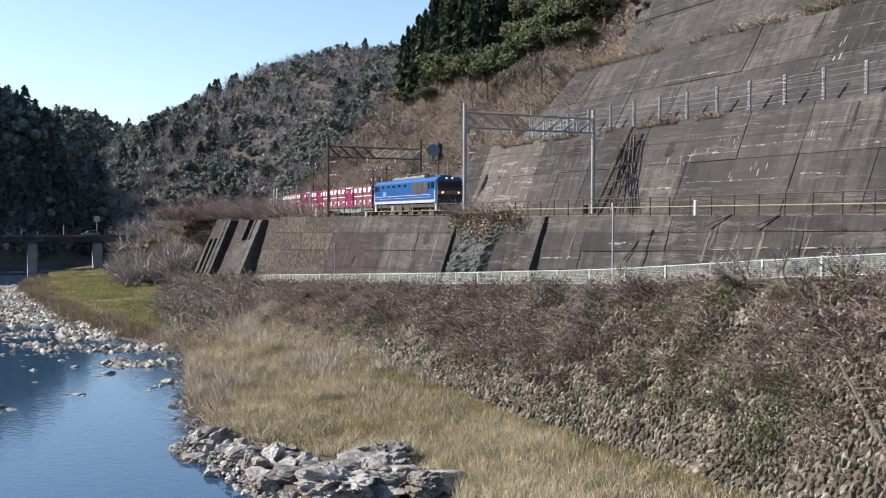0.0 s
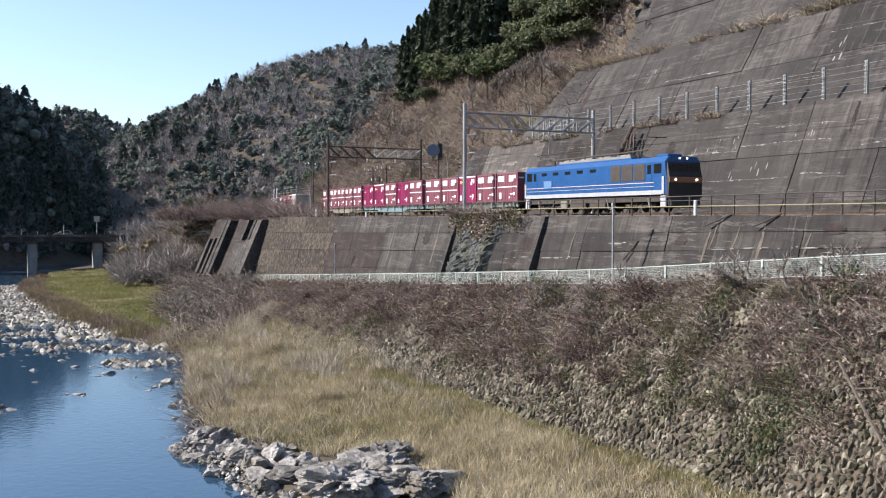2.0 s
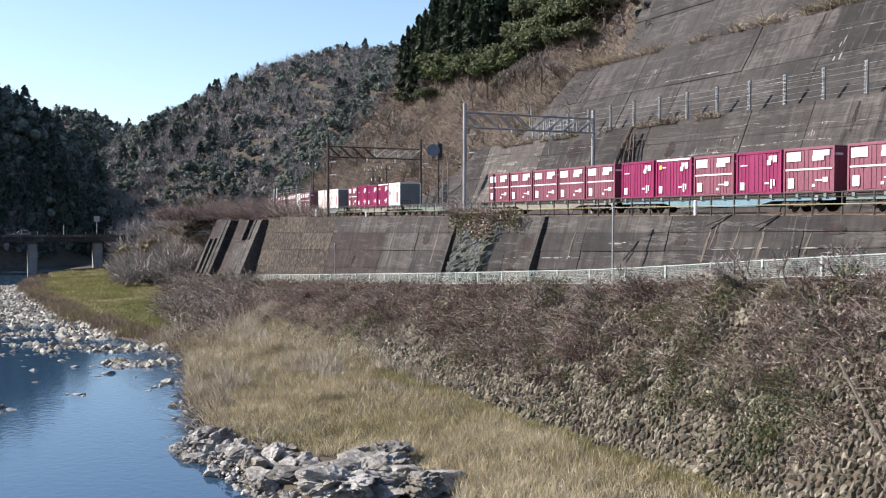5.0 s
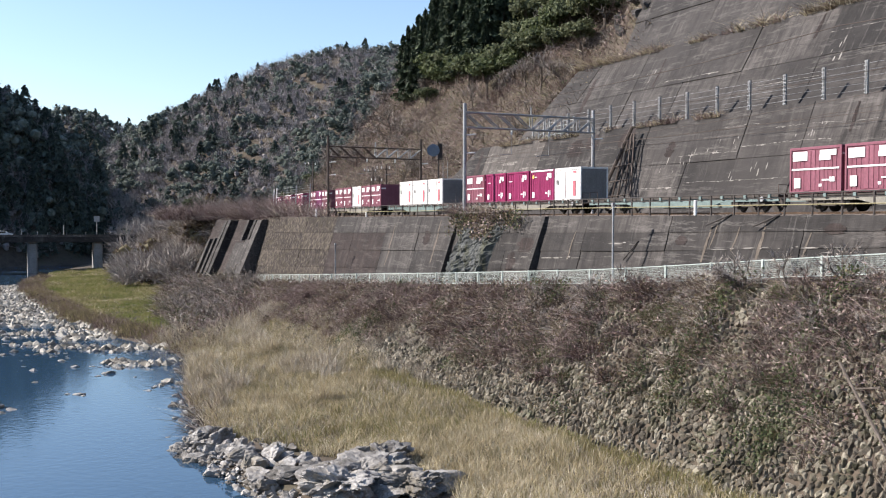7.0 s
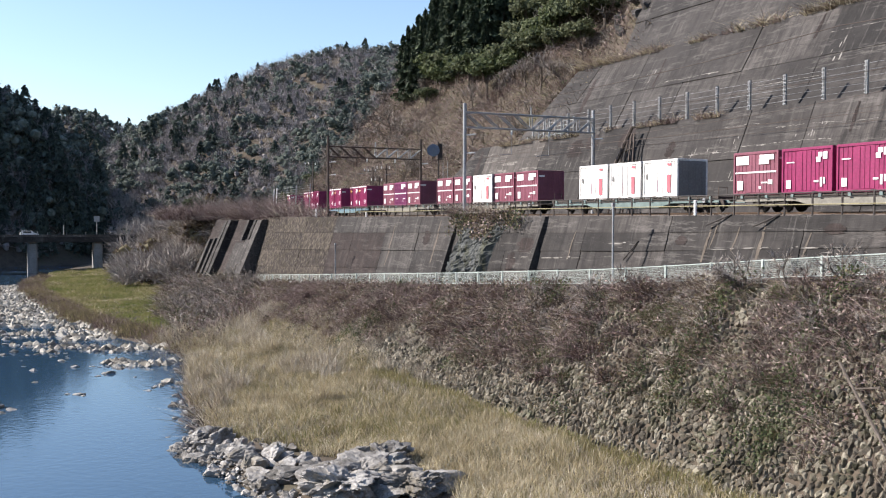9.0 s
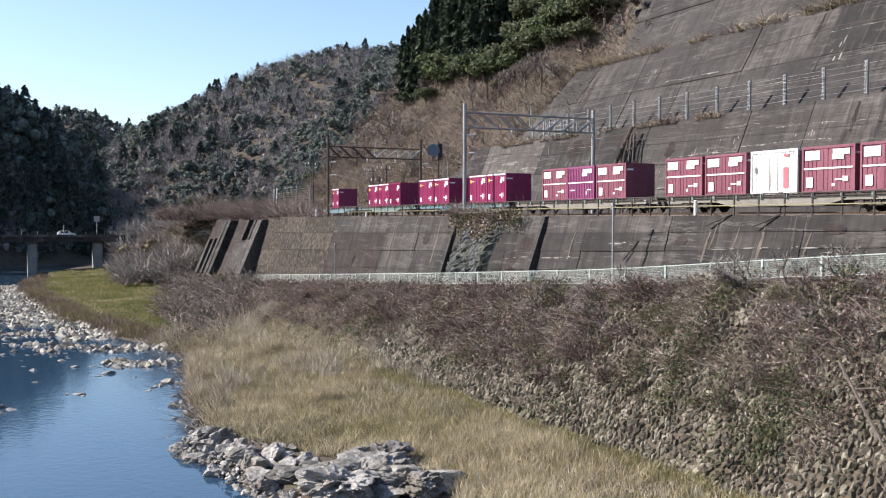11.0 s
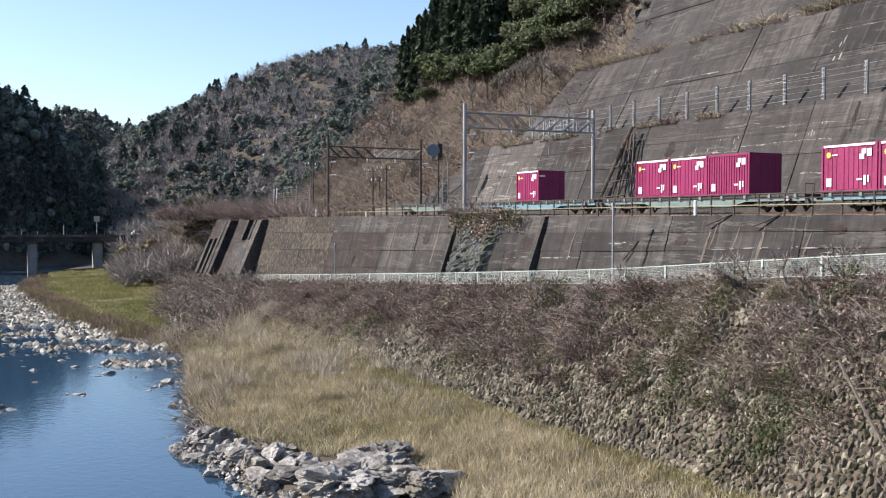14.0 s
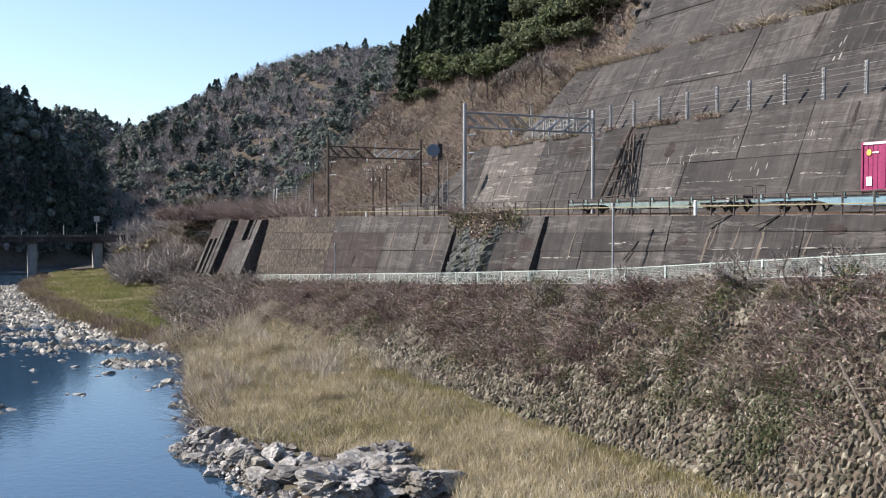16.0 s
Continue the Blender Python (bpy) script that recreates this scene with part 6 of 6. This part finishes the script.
def cedar(seed):
    r = np.random.default_rng(seed)
    ob = empty("cedar_tree", Matrix(), "tall dark cedar tree on the hillside", "tree", "cedars on the hillside")
    h = 14.0
    tube_part("trunk", [(0, 0, -0.8), (0, 0, h * 0.5), (0, 0, h)], 0.2, M["bark"], ob, 7, r1=0.1)
    n = 2600
    t = r.random(n) ** 0.8
    z = h * (0.18 + 0.84 * t)
    rad = (1 - t) * 3.2 * (0.75 + 0.35 * np.sin(z * 2.6 + seed)) + 0.15
    a = r.uniform(0, 6.283, n)
    q = r.uniform(0.45, 1.0, n)
    C = np.stack([np.cos(a) * rad * q, np.sin(a) * rad * q, z - rad * q * 0.35], -1)
    d = np.stack([np.cos(a), np.sin(a), -0.45 + r.normal(0, 0.3, n)], -1)
    b = np.cross(d, r.normal(size=(n, 3)))
    b /= np.linalg.norm(b, axis=1, keepdims=True)
    s = r.uniform(0.25, 0.6, n)[:, None]
    V = np.stack([C - d * s, C + b * s * 0.5, C + d * s, C - b * s * 0.5], 1).reshape(-1, 3)
    shared("crown", leaf_mesh("crown", V, M["leaf_dark"]), ob)
    return ob


def broadleaf(seed, material, lab, nm="broadleaf_tree"):
    r = np.random.default_rng(seed)
    ob = empty(nm, Matrix(), lab, "tree", "broadleaf trees on the hillside")
    bm = bmesh.new()
    tips = []
    add_tube(bm, (0, 0, -0.8), (0.1, 0.1, 2.6), 0.2, 0.15, 7)
    for k in range(7):
        a, e = k * 0.9 + r.uniform(-0.3, 0.3), r.uniform(0.5, 1.2)
        p0 = Vector((0.1, 0.1, r.uniform(1.6, 2.6)))
        p1 = p0 + Vector((math.cos(a) * math.cos(e), math.sin(a) * math.cos(e), math.sin(e))) * r.uniform(1.6, 3.0)
        add_tube(bm, p0, p1, 0.09, 0.04, 5)
        tips.append(p1)
    part("trunk", bm, M["bark"], ob)
    C = np.array([tuple(t) for t in tips] + [(0, 0, 4.2), (0.5, -0.5, 3.2)])
    R = r.uniform(1.1, 1.8, len(C))
    V, F = crowns(C, R, 230, 0.85, 0.15)
    shared("crown", leaf_mesh("crown", V, material), ob)
    return ob


def bare_tree(seed, h=6.0, lab="bare winter tree with fine grey-brown branches", spread=0.75):
    r = np.random.default_rng(seed)
    ob = empty("bare_tree", Matrix(), lab, "tree", "bare trees on the slopes")
    bm = bmesh.new()
    tw_p, tw_d = [], []

    def grow(p, d, L, rad, depth):
        q = p + d * L
        add_tube(bm, p, q, rad, rad * 0.65, 5 if depth < 2 else 3)
        if depth >= 3:
            for k in range(7):
                tw_p.append(tuple(p.lerp(q, r.uniform(0.2, 1))))
                v = (d + Vector(r.normal(0, 0.55, 3))).normalized()
                tw_d.append(tuple(v))
            return
        for k in range(3 if depth else 4):
            v = (d + Vector(r.normal(0, spread, 3)) * 0.75 + Vector((0, 0, 0.15))).normalized()
            grow(p.lerp(q, r.uniform(0.55, 1.0)), v, L * r.uniform(0.55, 0.85), rad * 0.6, depth + 1)
    grow(Vector((0, 0, -0.6)), Vector((r.normal(0, 0.1), r.normal(0, 0.1), 1)).normalized(), h * 0.36, 0.022 * h, 0)
    part("trunk", bm, M["bark"], ob)
    P, D = np.array(tw_p), np.array(tw_d)
    V, F4, F3 = ribbons(P, D, r.uniform(0.35, 1.0, len(P)) * h / 6, np.full(len(P), 0.018), np.zeros_like(P), None, segs=2)
    me = bpy.data.meshes.new("crown")
    me.from_pydata(V.tolist(), [], [f for q in F4 for f in q.tolist()] + F3.tolist())
    me.materials.append(M["bare_crown"])
    shared("crown", me, ob)
    return ob


def place(ob, x, y, s, first, sink=0.2):
    m = Matrix.Translation((x, y, float(ground_z(x, y)) - sink)) @ pose(0, 0, 0, random.uniform(-4, 4), random.uniform(-4, 4), random.uniform(0, 360))
    if first:
        ob.matrix_basis = m
        ob.scale = (s, s, s)
        return ob
    c = copy_thing(ob, m)
    c.scale = (s, s, s)
    return c


def sprinkle(makers, n, area, s0, s1, seed):
    r = random.Random(seed)
    made = [mk() for mk in makers]
    used = set()
    k = 0
    while k < n:
        x, y, ok = area(r)
        if not ok:
            continue
        i = r.randrange(len(made))
        place(made[i], x, y, r.uniform(s0, s1), i not in used)
        used.add(i)
        k += 1


def hill_area(x0, x1, d0, d1):
    def f(r):
        x = r.uniform(x0, x1)
        y = float(hill_y(x)) + r.uniform(d0, d1)
        return x, y, float(ground_z(x, y)) > 2
    return f


def cedar_stand(r):
    a, d = radians(r.uniform(21.9, 28.5)), r.uniform(150, 240)
    x, y = -d * math.cos(a), d * math.sin(a)
    return x, y, float(ground_z(x, y)) > 20


sprinkle([lambda: cedar(1), lambda: cedar(2), lambda: cedar(3)], 80, hill_area(-205, -116, 26, 62), 0.6, 1.05, 5)
sprinkle([lambda: cedar(4), lambda: cedar(5)], 90, cedar_stand, 0.65, 1.0, 15)
sprinkle([lambda: broadleaf(11, M["leaf"], "dense dark evergreen broadleaf tree"), lambda: broadleaf(12, M["leaf_bright"], "bright green broadleaf tree"),
          lambda: broadleaf(13, M["leaf_olive"], "olive green broadleaf tree with sunlit leaves"),
          lambda: broadleaf(14, M["leaf_bright"], "bright green broadleaf tree")], 95, hill_area(-172, -112, 18, 44), 0.7, 1.4, 6)
sprinkle([lambda: bare_tree(21), lambda: bare_tree(22), lambda: bare_tree(23)], 140, hill_area(-218, -104, 4, 48), 0.5, 1.3, 7)


def far_bank(r):
    x, y = r.uniform(-300, -195), r.uniform(20, 75)
    return x, y, y > -0.12 * x and float(ground_z(x, y)) > -13 and not (-276 < x < -261 and y < 45)


def wild_area(r):
    x = r.uniform(-275, -118)
    y = r.uniform(19, 48)
    return x, y, -0.172 * x < y < (33 if x > -184 else 44)


sprinkle([lambda: bare_tree(31, 5.5), lambda: bare_tree(32, 5.0), lambda: bare_tree(33, 6.0)], 90, wild_area, 0.5, 1.0, 8)
sprinkle([lambda: bare_tree(34, 7.5), lambda: bare_tree(35, 7.0), lambda: broadleaf(36, M["leaf"], "dense dark evergreen broadleaf tree")], 70, far_bank, 0.7, 1.2, 9)


def bank_top(r):
    x = r.uniform(-62, -31)
    return x, float(fence_y(x)) - r.uniform(0.4, 2.5), True


sprinkle([lambda: bare_tree(41, 4.0, "thin bare sapling on the steep bank"), lambda: bare_tree(42, 3.6, "thin bare sapling on the steep bank", 1.0)], 36, bank_top, 0.45, 0.9, 10)
branch = empty("fallen_branch", Matrix(), "dark dead branch lying down the steep bank", "branch")
tube_part("limb", [(-31.6, 32.7, -6.4), (-29.4, 31.8, -8.0), (-27.6, 31.1, -9.3)], 0.07, M["bark"], branch)
tube_part("side_limb", [(-30.4, 32.2, -7.3), (-29.2, 32.4, -7.1)], 0.04, M["bark"], branch)


def shrub(seed, mats, lab, n_leaf):
    """A clump of arching stems with sparse leaves."""
    g = np.random.default_rng(seed)
    ob = empty("shrub", Matrix(), lab, "shrub", "shrubs on the steep bank")
    n = 190
    a, e = g.uniform(0, 6.283, n), g.uniform(0.35, 1.5, n)
    D = np.stack([np.cos(a) * np.cos(e), np.sin(a) * np.cos(e), np.sin(e)], -1)
    B = np.stack([np.cos(a) * 0.2, np.sin(a) * 0.2, -g.uniform(0.1, 0.6, n)], -1) + g.normal(0, 0.15, (n, 3))
    H = g.uniform(0.6, 1.4, n)
    V, F4, F3 = ribbons(g.normal(0, 0.14, (n, 3)) * np.array([1, 1, 0.3]), D, H, np.full(n, 0.016), B, None, segs=3)
    me = bpy.data.meshes.new("stem_clump")
    me.from_pydata(V.tolist(), [], [f for q in F4 for f in q.tolist()] + F3.tolist())
    me.materials.append(mats[0])
    shared("stem_clump", me, ob)
    k = g.integers(0, n, n_leaf)
    t = g.uniform(0.4, 1.0, n_leaf)[:, None]
    C = D[k] * (H[k][:, None] * t) + B[k] * H[k][:, None] * t * t + g.normal(0, 0.07, (n_leaf, 3))
    u = g.normal(size=(n_leaf, 3))
    u /= np.linalg.norm(u, axis=1, keepdims=True)
    w = np.cross(u, g.normal(size=(n_leaf, 3)))
    w /= np.linalg.norm(w, axis=1, keepdims=True)
    s = g.uniform(0.03, 0.075, n_leaf)[:, None]
    shared("foliage", leaf_mesh("foliage", np.stack([C - u * s, C + w * s * 0.6, C + u * s, C - w * s * 0.6], 1).reshape(-1, 3), mats[1]), ob)
    return ob


def bank_slope(x0, x1):
    def f(r):
        x = r.uniform(x0, x1)
        a, b = float(foot_y(x)), float(fence_y(x)) - 0.6
        t = r.random() ** 0.6
        return x, a + (b - a) * t, t > 0.22
    return f


sprinkle([lambda: shrub(61, (M["twig"], M["leaf_brown"]), "tangled purple-brown bare shrub on the bank", 160),
          lambda: shrub(62, (M["twig"], M["twig"]), "bare reddish shrub with thin arching stems", 120)], 130, bank_slope(-125, -48), 0.7, 1.5, 21)
sprinkle([lambda: shrub(63, (M["twig"], M["leaf"]), "dark olive shrub with small leaves on the bank", 420),
          lambda: shrub(64, (M["twig_pale"], M["leaf_brown"]), "pale dry shrub with brown leaves on the bank", 260),
          lambda: shrub(65, (M["leaf_brown"], M["leaf_bright"]), "green leafy shrub on the steep bank", 420)], 100, bank_slope(-66, -25), 0.5, 1.1, 22)


# ---------------------------------------------------------------- rocks
def rock_mesh(seed, sub=3, rough=0.35):
    bm = bmesh.new()
    bmesh.ops.create_icosphere(bm, subdivisions=sub, radius=1.0)
    r = random.Random(seed)
    planes = [(Vector((r.gauss(0, 1), r.gauss(0, 1), r.gauss(0, 0.8))).normalized(), r.uniform(0.42, 0.75)) for _ in range(15)]
    off = Vector((seed * 3.7, seed * 1.3, 0))
    for v in bm.verts:
        for nrm, dd in planes:
            e = v.co.dot(nrm) - dd
            if e > 0:
                v.co -= nrm * e
        v.co += v.co.normalized() * rough * (noise.noise(v.co * 1.7 + off) * 0.4 - abs(noise.noise(v.co * 4.0 + off)) * 0.5 + noise.noise(v.co * 10 + off) * 0.16)
        v.co.z *= 0.72
    me = bpy.data.meshes.new("boulder")
    bm.to_mesh(me)
    bm.free()
    me.materials.append(M["boulder"])
    return me


ROCKS = [rock_mesh(k, 4) for k in range(8)]
SMALL = [rock_mesh(k, 3) for k in range(8)]
BIG = [rock_mesh(70 + k, 5, 0.75) for k in range(3)]
DARK_ROCK = rock_mesh(9, 3)
DARK_ROCK.materials[0] = M["concrete"]
SLATE_ROCK = rock_mesh(10, 3)
SLATE_ROCK.materials[0] = M["slate"]
r = random.Random(3)


def boulder(x, y, s, dz=0.0, k=None, flat=1.0):
    ob = new("boulder", (ROCKS if s > 0.9 else SMALL)[r.randrange(8)])
    z = max(float(ground_z(x, y)), WATER - 0.3)
    ob.matrix_basis = pose(x, y, z + dz + s * 0.15, r.uniform(-15, 15), r.uniform(-15, 15), r.uniform(0, 360))
    ob.scale = (s * r.uniform(0.9, 1.5), s * r.uniform(0.8, 1.1), s * r.uniform(0.7, 1.0) * flat)
    tagged(ob, "pale grey angular river boulder at the water's edge", "boulder", "boulders on the river bank")


for k in range(130):
    x = r.uniform(-62, -43)
    e, f = float(bank_edge(x)), float(np.interp(x, [-62, -56, -50, -44], [13, 15.5, 17.5, 19.5]))
    boulder(x, r.uniform(e - 1.0, f), r.choice((0.25, 0.35, 0.5, 0.7, 0.95)) * r.uniform(0.8, 1.2))
for x, y, s in ((-48.6, 17.6, 1.5), (-47.2, 16.4, 1.4), (-50.2, 18.2, 1.2), (-46.0, 17.6, 1.2), (-46.2, 15.4, 1.5), (-44.8, 16.6, 1.4), (-52.5, 13.0, 1.0), (-57, 11.6, 1.1), (-60.5, 11.6, 1.1), (-48.3, 13.8, 1.2), (-44, 17.8, 1.3), (-49.5, 15.6, 1.1)):
    boulder(x, y, s)
for x, y, s in ((-46.5, 16.6, 2.1), (-48.0, 17.6, 1.9), (-44.6, 18.6, 1.7), (-43.2, 19.6, 1.5)):
    boulder(x, y, s, flat=0.8)
for x, y, s in ((-46.2, 17.0, 2.7), (-48.6, 19.0, 2.2), (-44.4, 15.4, 2.5), (-43.6, 18.4, 1.9)):
    ob = new("boulder", BIG[r.randrange(3)])
    ob.matrix_basis = pose(x, y, float(ground_z(x, y)) + 0.25 * s, r.uniform(-10, 10), r.uniform(-14, 6), r.uniform(0, 360))
    ob.scale = (s * 1.15, s * 0.95, s * 0.62)
    tagged(ob, "large pale grey creased rock among dry grass", "boulder", "boulders on the river bank")
for cx, cy, n, s in ((-82, 7, 9, 0.55), (-82, 13, 8, 0.5), (-78, 1.8, 3, 0.8), (-96, 10.7, 10, 0.45), (-104, 7, 8, 0.45), (-70, 11.4, 5, 0.5), (-57, 9.9, 3, 0.45), (-63, 9.5, 3, 0.35)):
    for k in range(n):
        boulder(cx + r.gauss(0, 1.3), cy + r.gauss(0, 0.9), s * r.uniform(0.5, 1.2), dz=0.12, flat=0.7)
for k in range(60):
    x = r.uniform(-112, -62)
    boulder(x, float(bank_edge(x)) + r.uniform(-1.8, 0.8), r.uniform(0.2, 0.6))
for k in range(120):
    x = r.uniform(-150, -84)
    boulder(x, r.uniform(0.015 * -x, float(bank_edge(x)) - 1), 0.22 + 0.6 * r.random() ** 2, dz=0.14, flat=0.7)


M["boulder_field"] = mat("shore_stone", [(0.14, 0.125, 0.105), (0.25, 0.23, 0.2), (0.38, 0.36, 0.33)], 0.8, 0.9, island=0.5)


def stones(name, n, area, s0, s1, lab, material, form=(1.2, 0.9, 0.75)):
    """Many small angular stones in one mesh."""
    tv = np.array([(1, 0, 0), (-1, 0, 0), (0, 1, 0), (0, -1, 0), (0, 0, 1), (0, 0, -0.5), (0.6, 0.6, 0.5), (-0.6, -0.6, 0.5)], float)
    tf = np.array([(0, 6, 4), (6, 2, 4), (2, 1, 4), (1, 7, 4), (7, 3, 4), (3, 0, 4), (0, 2, 6), (1, 3, 7), (0, 5, 2), (2, 5, 1), (1, 5, 3), (3, 5, 0)])
    P = area(n)
    n = len(P)
    S = s0 + (s1 - s0) * rng.random(n) ** 2.2
    a = rng.uniform(0, 6.28, n)
    V = tv[None] * (1 + rng.normal(0, 0.22, (n, 8, 3))) * S[:, None, None] * np.array(form)
    c, s_ = np.cos(a)[:, None], np.sin(a)[:, None]
    V = np.stack([V[..., 0] * c - V[..., 1] * s_, V[..., 0] * s_ + V[..., 1] * c, V[..., 2]], -1) + P[:, None, :]
    F = (np.arange(n)[:, None, None] * 8 + tf[None]).reshape(-1, 3)
    return tagged(mesh_ob(name, V.reshape(-1, 3), F, material), lab, "stones", kind="stuff")


def bar_area(n):
    x = rng.uniform(-215, -84, n)
    e = bank_edge(x)
    y = e + 0.8 - rng.random(n) ** 1.3 * np.interp(x, [-215, -184, -150, -125, -105, -95, -84], [4, 6, 9, 13, 12, 7, 2])
    k = (vnoise(x, y, 6, 90) > np.interp(x, [-160, -125, -110, -95], [-0.45, -0.1, 0.12, 0.22]) + 0.25 * (rng.random(n) < 0.4)) & (y > -0.5)
    x, y = x[k], y[k]
    return np.stack([x, y, np.maximum(ground_z(x, y), WATER - 0.02)], -1)


stones("gravel_bar", 10500, bar_area, 0.12, 0.62, "pale river stones heaped on a gravel bar", M["gravel"])
stones("shore_stones", 1600, lambda n: (lambda x: np.stack([x, bank_edge(x) + rng.uniform(-0.8, 4.5, n), ground_z(x, bank_edge(x) + 1)], -1))(rng.uniform(-63, -42, n)), 0.06, 0.25, "small grey stones between the boulders", M["boulder_field"])

V, F = [], []
NX, NF = 46, 34
for i in range(NX + 1):
    for j in range(NF + 1):
        f = j / NF
        x = -81.3 + 0.9 * f + (7.2 + 3.6 * max(0.0, f - 0.55)) * i / NX
        e = min(1.0, min(i, NX - i, 0.7 * (NF - j)) / 5)
        crag = 1 - abs(float(vnoise(x * 1.4 + f * 2.2, f * 5, 1.5, 31))) * 2.2
        o = -0.2 + e * (0.55 + 0.55 * crag + 0.25 * float(vnoise(x, f * 9, 0.5, 32)))
        V.append(tuple(on_low(x, f, o)))
for i in range(NX):
    for j in range(NF):
        q = i * (NF + 1) + j
        F.append((q, q + NF + 1, q + NF + 2, q + 1))
tagged(mesh_ob("rock_outcrop", V, F, M["slate"]), "dark creased rock face breaking through the retaining wall", "rock face", kind="structure")
for k in range(9):
    x, f = r.uniform(-81.0, -74.5), r.uniform(0.02, 0.35)
    p = on_low(x, f, 0.25)
    ob = new("outcrop_rock", SLATE_ROCK)
    s = r.uniform(0.5, 1.0)
    ob.matrix_basis = pose(p.x, p.y, p.z, r.uniform(0, 360), r.uniform(0, 360), r.uniform(0, 360))
    ob.scale = (s, s, s)
    tagged(ob, "dark mossy rock outcrop breaking through the wall", "rock", "outcrop rocks in the wall")
for k in range(16):
    x = r.uniform(-99, -91)
    y = float(hill_y(x)) + r.uniform(11, 21)
    ob = new("outcrop_rock", SMALL[r.randrange(8)])
    s = r.uniform(0.8, 2.0)
    ob.matrix_basis = pose(x, y, float(ground_z(x, y)), r.uniform(0, 360), r.uniform(0, 360), r.uniform(0, 360))
    ob.scale = (s, s, s)
    tagged(ob, "dark rock outcrop on the brushy hillside", "rock", "outcrop rocks on the hillside")
    ob.data = DARK_ROCK
A = np.array([tuple(on_low(x, f, 0.6)) for x, f in zip(np.random.default_rng(5).uniform(-82, -69.5, 9000), np.random.default_rng(6).uniform(0.1, 1.08, 9000))])
A = A[(vnoise(A[:, 0], A[:, 2], 1.3, 95) + 0.5 * (A[:, 2] + 1.6) > 0.1 + 0.5 * (A[:, 0] > -73.5))]
leaves("wall_ivy", A + np.array([0, -0.3, 0]), 0.1, [M["leaf"], M["leaf_brown"], M["twig"]], (4, 3, 3), "dark ivy and dead leaves over the rock outcrop", 96, spread=0.22)
A = np.array([tuple(on_low(x, 1.0, 0.2)) for x in np.random.default_rng(8).uniform(-84, -72, 2600)])
stems("wall_top_brush", A, 0.4, 1.5, 0.016, 0.4, [M["twig_pale"], M["twig"]], (4, 4), "dry brown brush on the wall top", 97)

# ---------------------------------------------------------------- rough stone masonry of the steep bank
masonry = empty("wall_masonry", Matrix(), "rough stone pitching of the steep river bank", "wall", kind="structure")
SM = [rock_mesh(50 + k, 1, 0.2) for k in range(6)]
for me in SM:
    me.materials.clear()
    me.materials.append(M["stone"])
    me.name = "stone"
cnt = 0
big = []
for x in np.arange(-100, -24, 0.34):
    f0, f1 = float(foot_y(x)), float(fence_y(x)) - 0.5
    L = math.hypot(f1 - f0, float(path_z(x)) + 12.5)
    for j in range(int(L / 0.3)):
        t = (j + 0.5 + 0.35 * r.uniform(-1, 1)) / (L / 0.3)
        xx = x + r.uniform(-0.1, 0.1) + (0.2 if j % 2 else 0)
        if t < 0.99:
            big.append((xx, f0 + (f1 - f0) * t, t))
P = np.array(big)
Z = ground_z(P[:, 0], P[:, 1])
near = [i for i in range(len(P)) if -40.5 < P[i, 0] < -37.0 and P[i, 2] < 0.8][:300]
for i in near:
    ob = shared("stone", SM[i % 6], masonry, pose(P[i, 0], P[i, 1], Z[i], r.uniform(0, 360), r.uniform(0, 360), r.uniform(0, 360)))
    s = r.uniform(0.26, 0.37)
    ob.scale = (s * 0.8, s, s * 1.1)
rest = np.setdiff1d(np.arange(len(P)), near)
RP = np.stack([P[rest, 0], P[rest, 1], Z[rest]], -1)
SV = np.stack([np.array([tuple(v.co) for v in me.vertices]) for me in SM])
SF = np.array([list(p.vertices) for p in SM[0].polygons])
n = len(RP)
W = SV[rng.integers(0, len(SM), n)] * rng.uniform(0.25, 0.39, n)[:, None, None]
a = rng.uniform(0, 6.28, n)
c, d = np.cos(a)[:, None], np.sin(a)[:, None]
W = np.stack([W[..., 0] * c - W[..., 2] * d, W[..., 1], W[..., 0] * d + W[..., 2] * c], -1) * np.array([0.78, 0.9, 1.15]) + RP[:, None, :]
st = mesh_ob("pitching_stones", W.reshape(-1, 3), (np.arange(n)[:, None, None] * SV.shape[1] + SF[None]).reshape(-1, 3), M["stone"])
tagged(st, kind="stuff")
M["stone_rest"] = mat("masonry_stone_field", [(0.066, 0.056, 0.043), (0.138, 0.12, 0.092), (0.28, 0.252, 0.195)], 0.8, 0.9, 0.5, 14.0, island=0.5, moss=(0.07, 0.075, 0.035), moss_amt=0.6)
st.data.materials[0] = M["stone_rest"]
st.parent = masonry
for key in ("category", "label"):
    if key in st:
        del st[key]


# ---------------------------------------------------------------- what moves
def motions():
    for ob, uc, off, dz in TRAIN:
        walk(ob, [(t, track_pose(uc + SPEED * t) @ pose(off, 0, dz)) for t in TIMES])
    for car, rows in CARS:
        walk(car, rows)


motions()
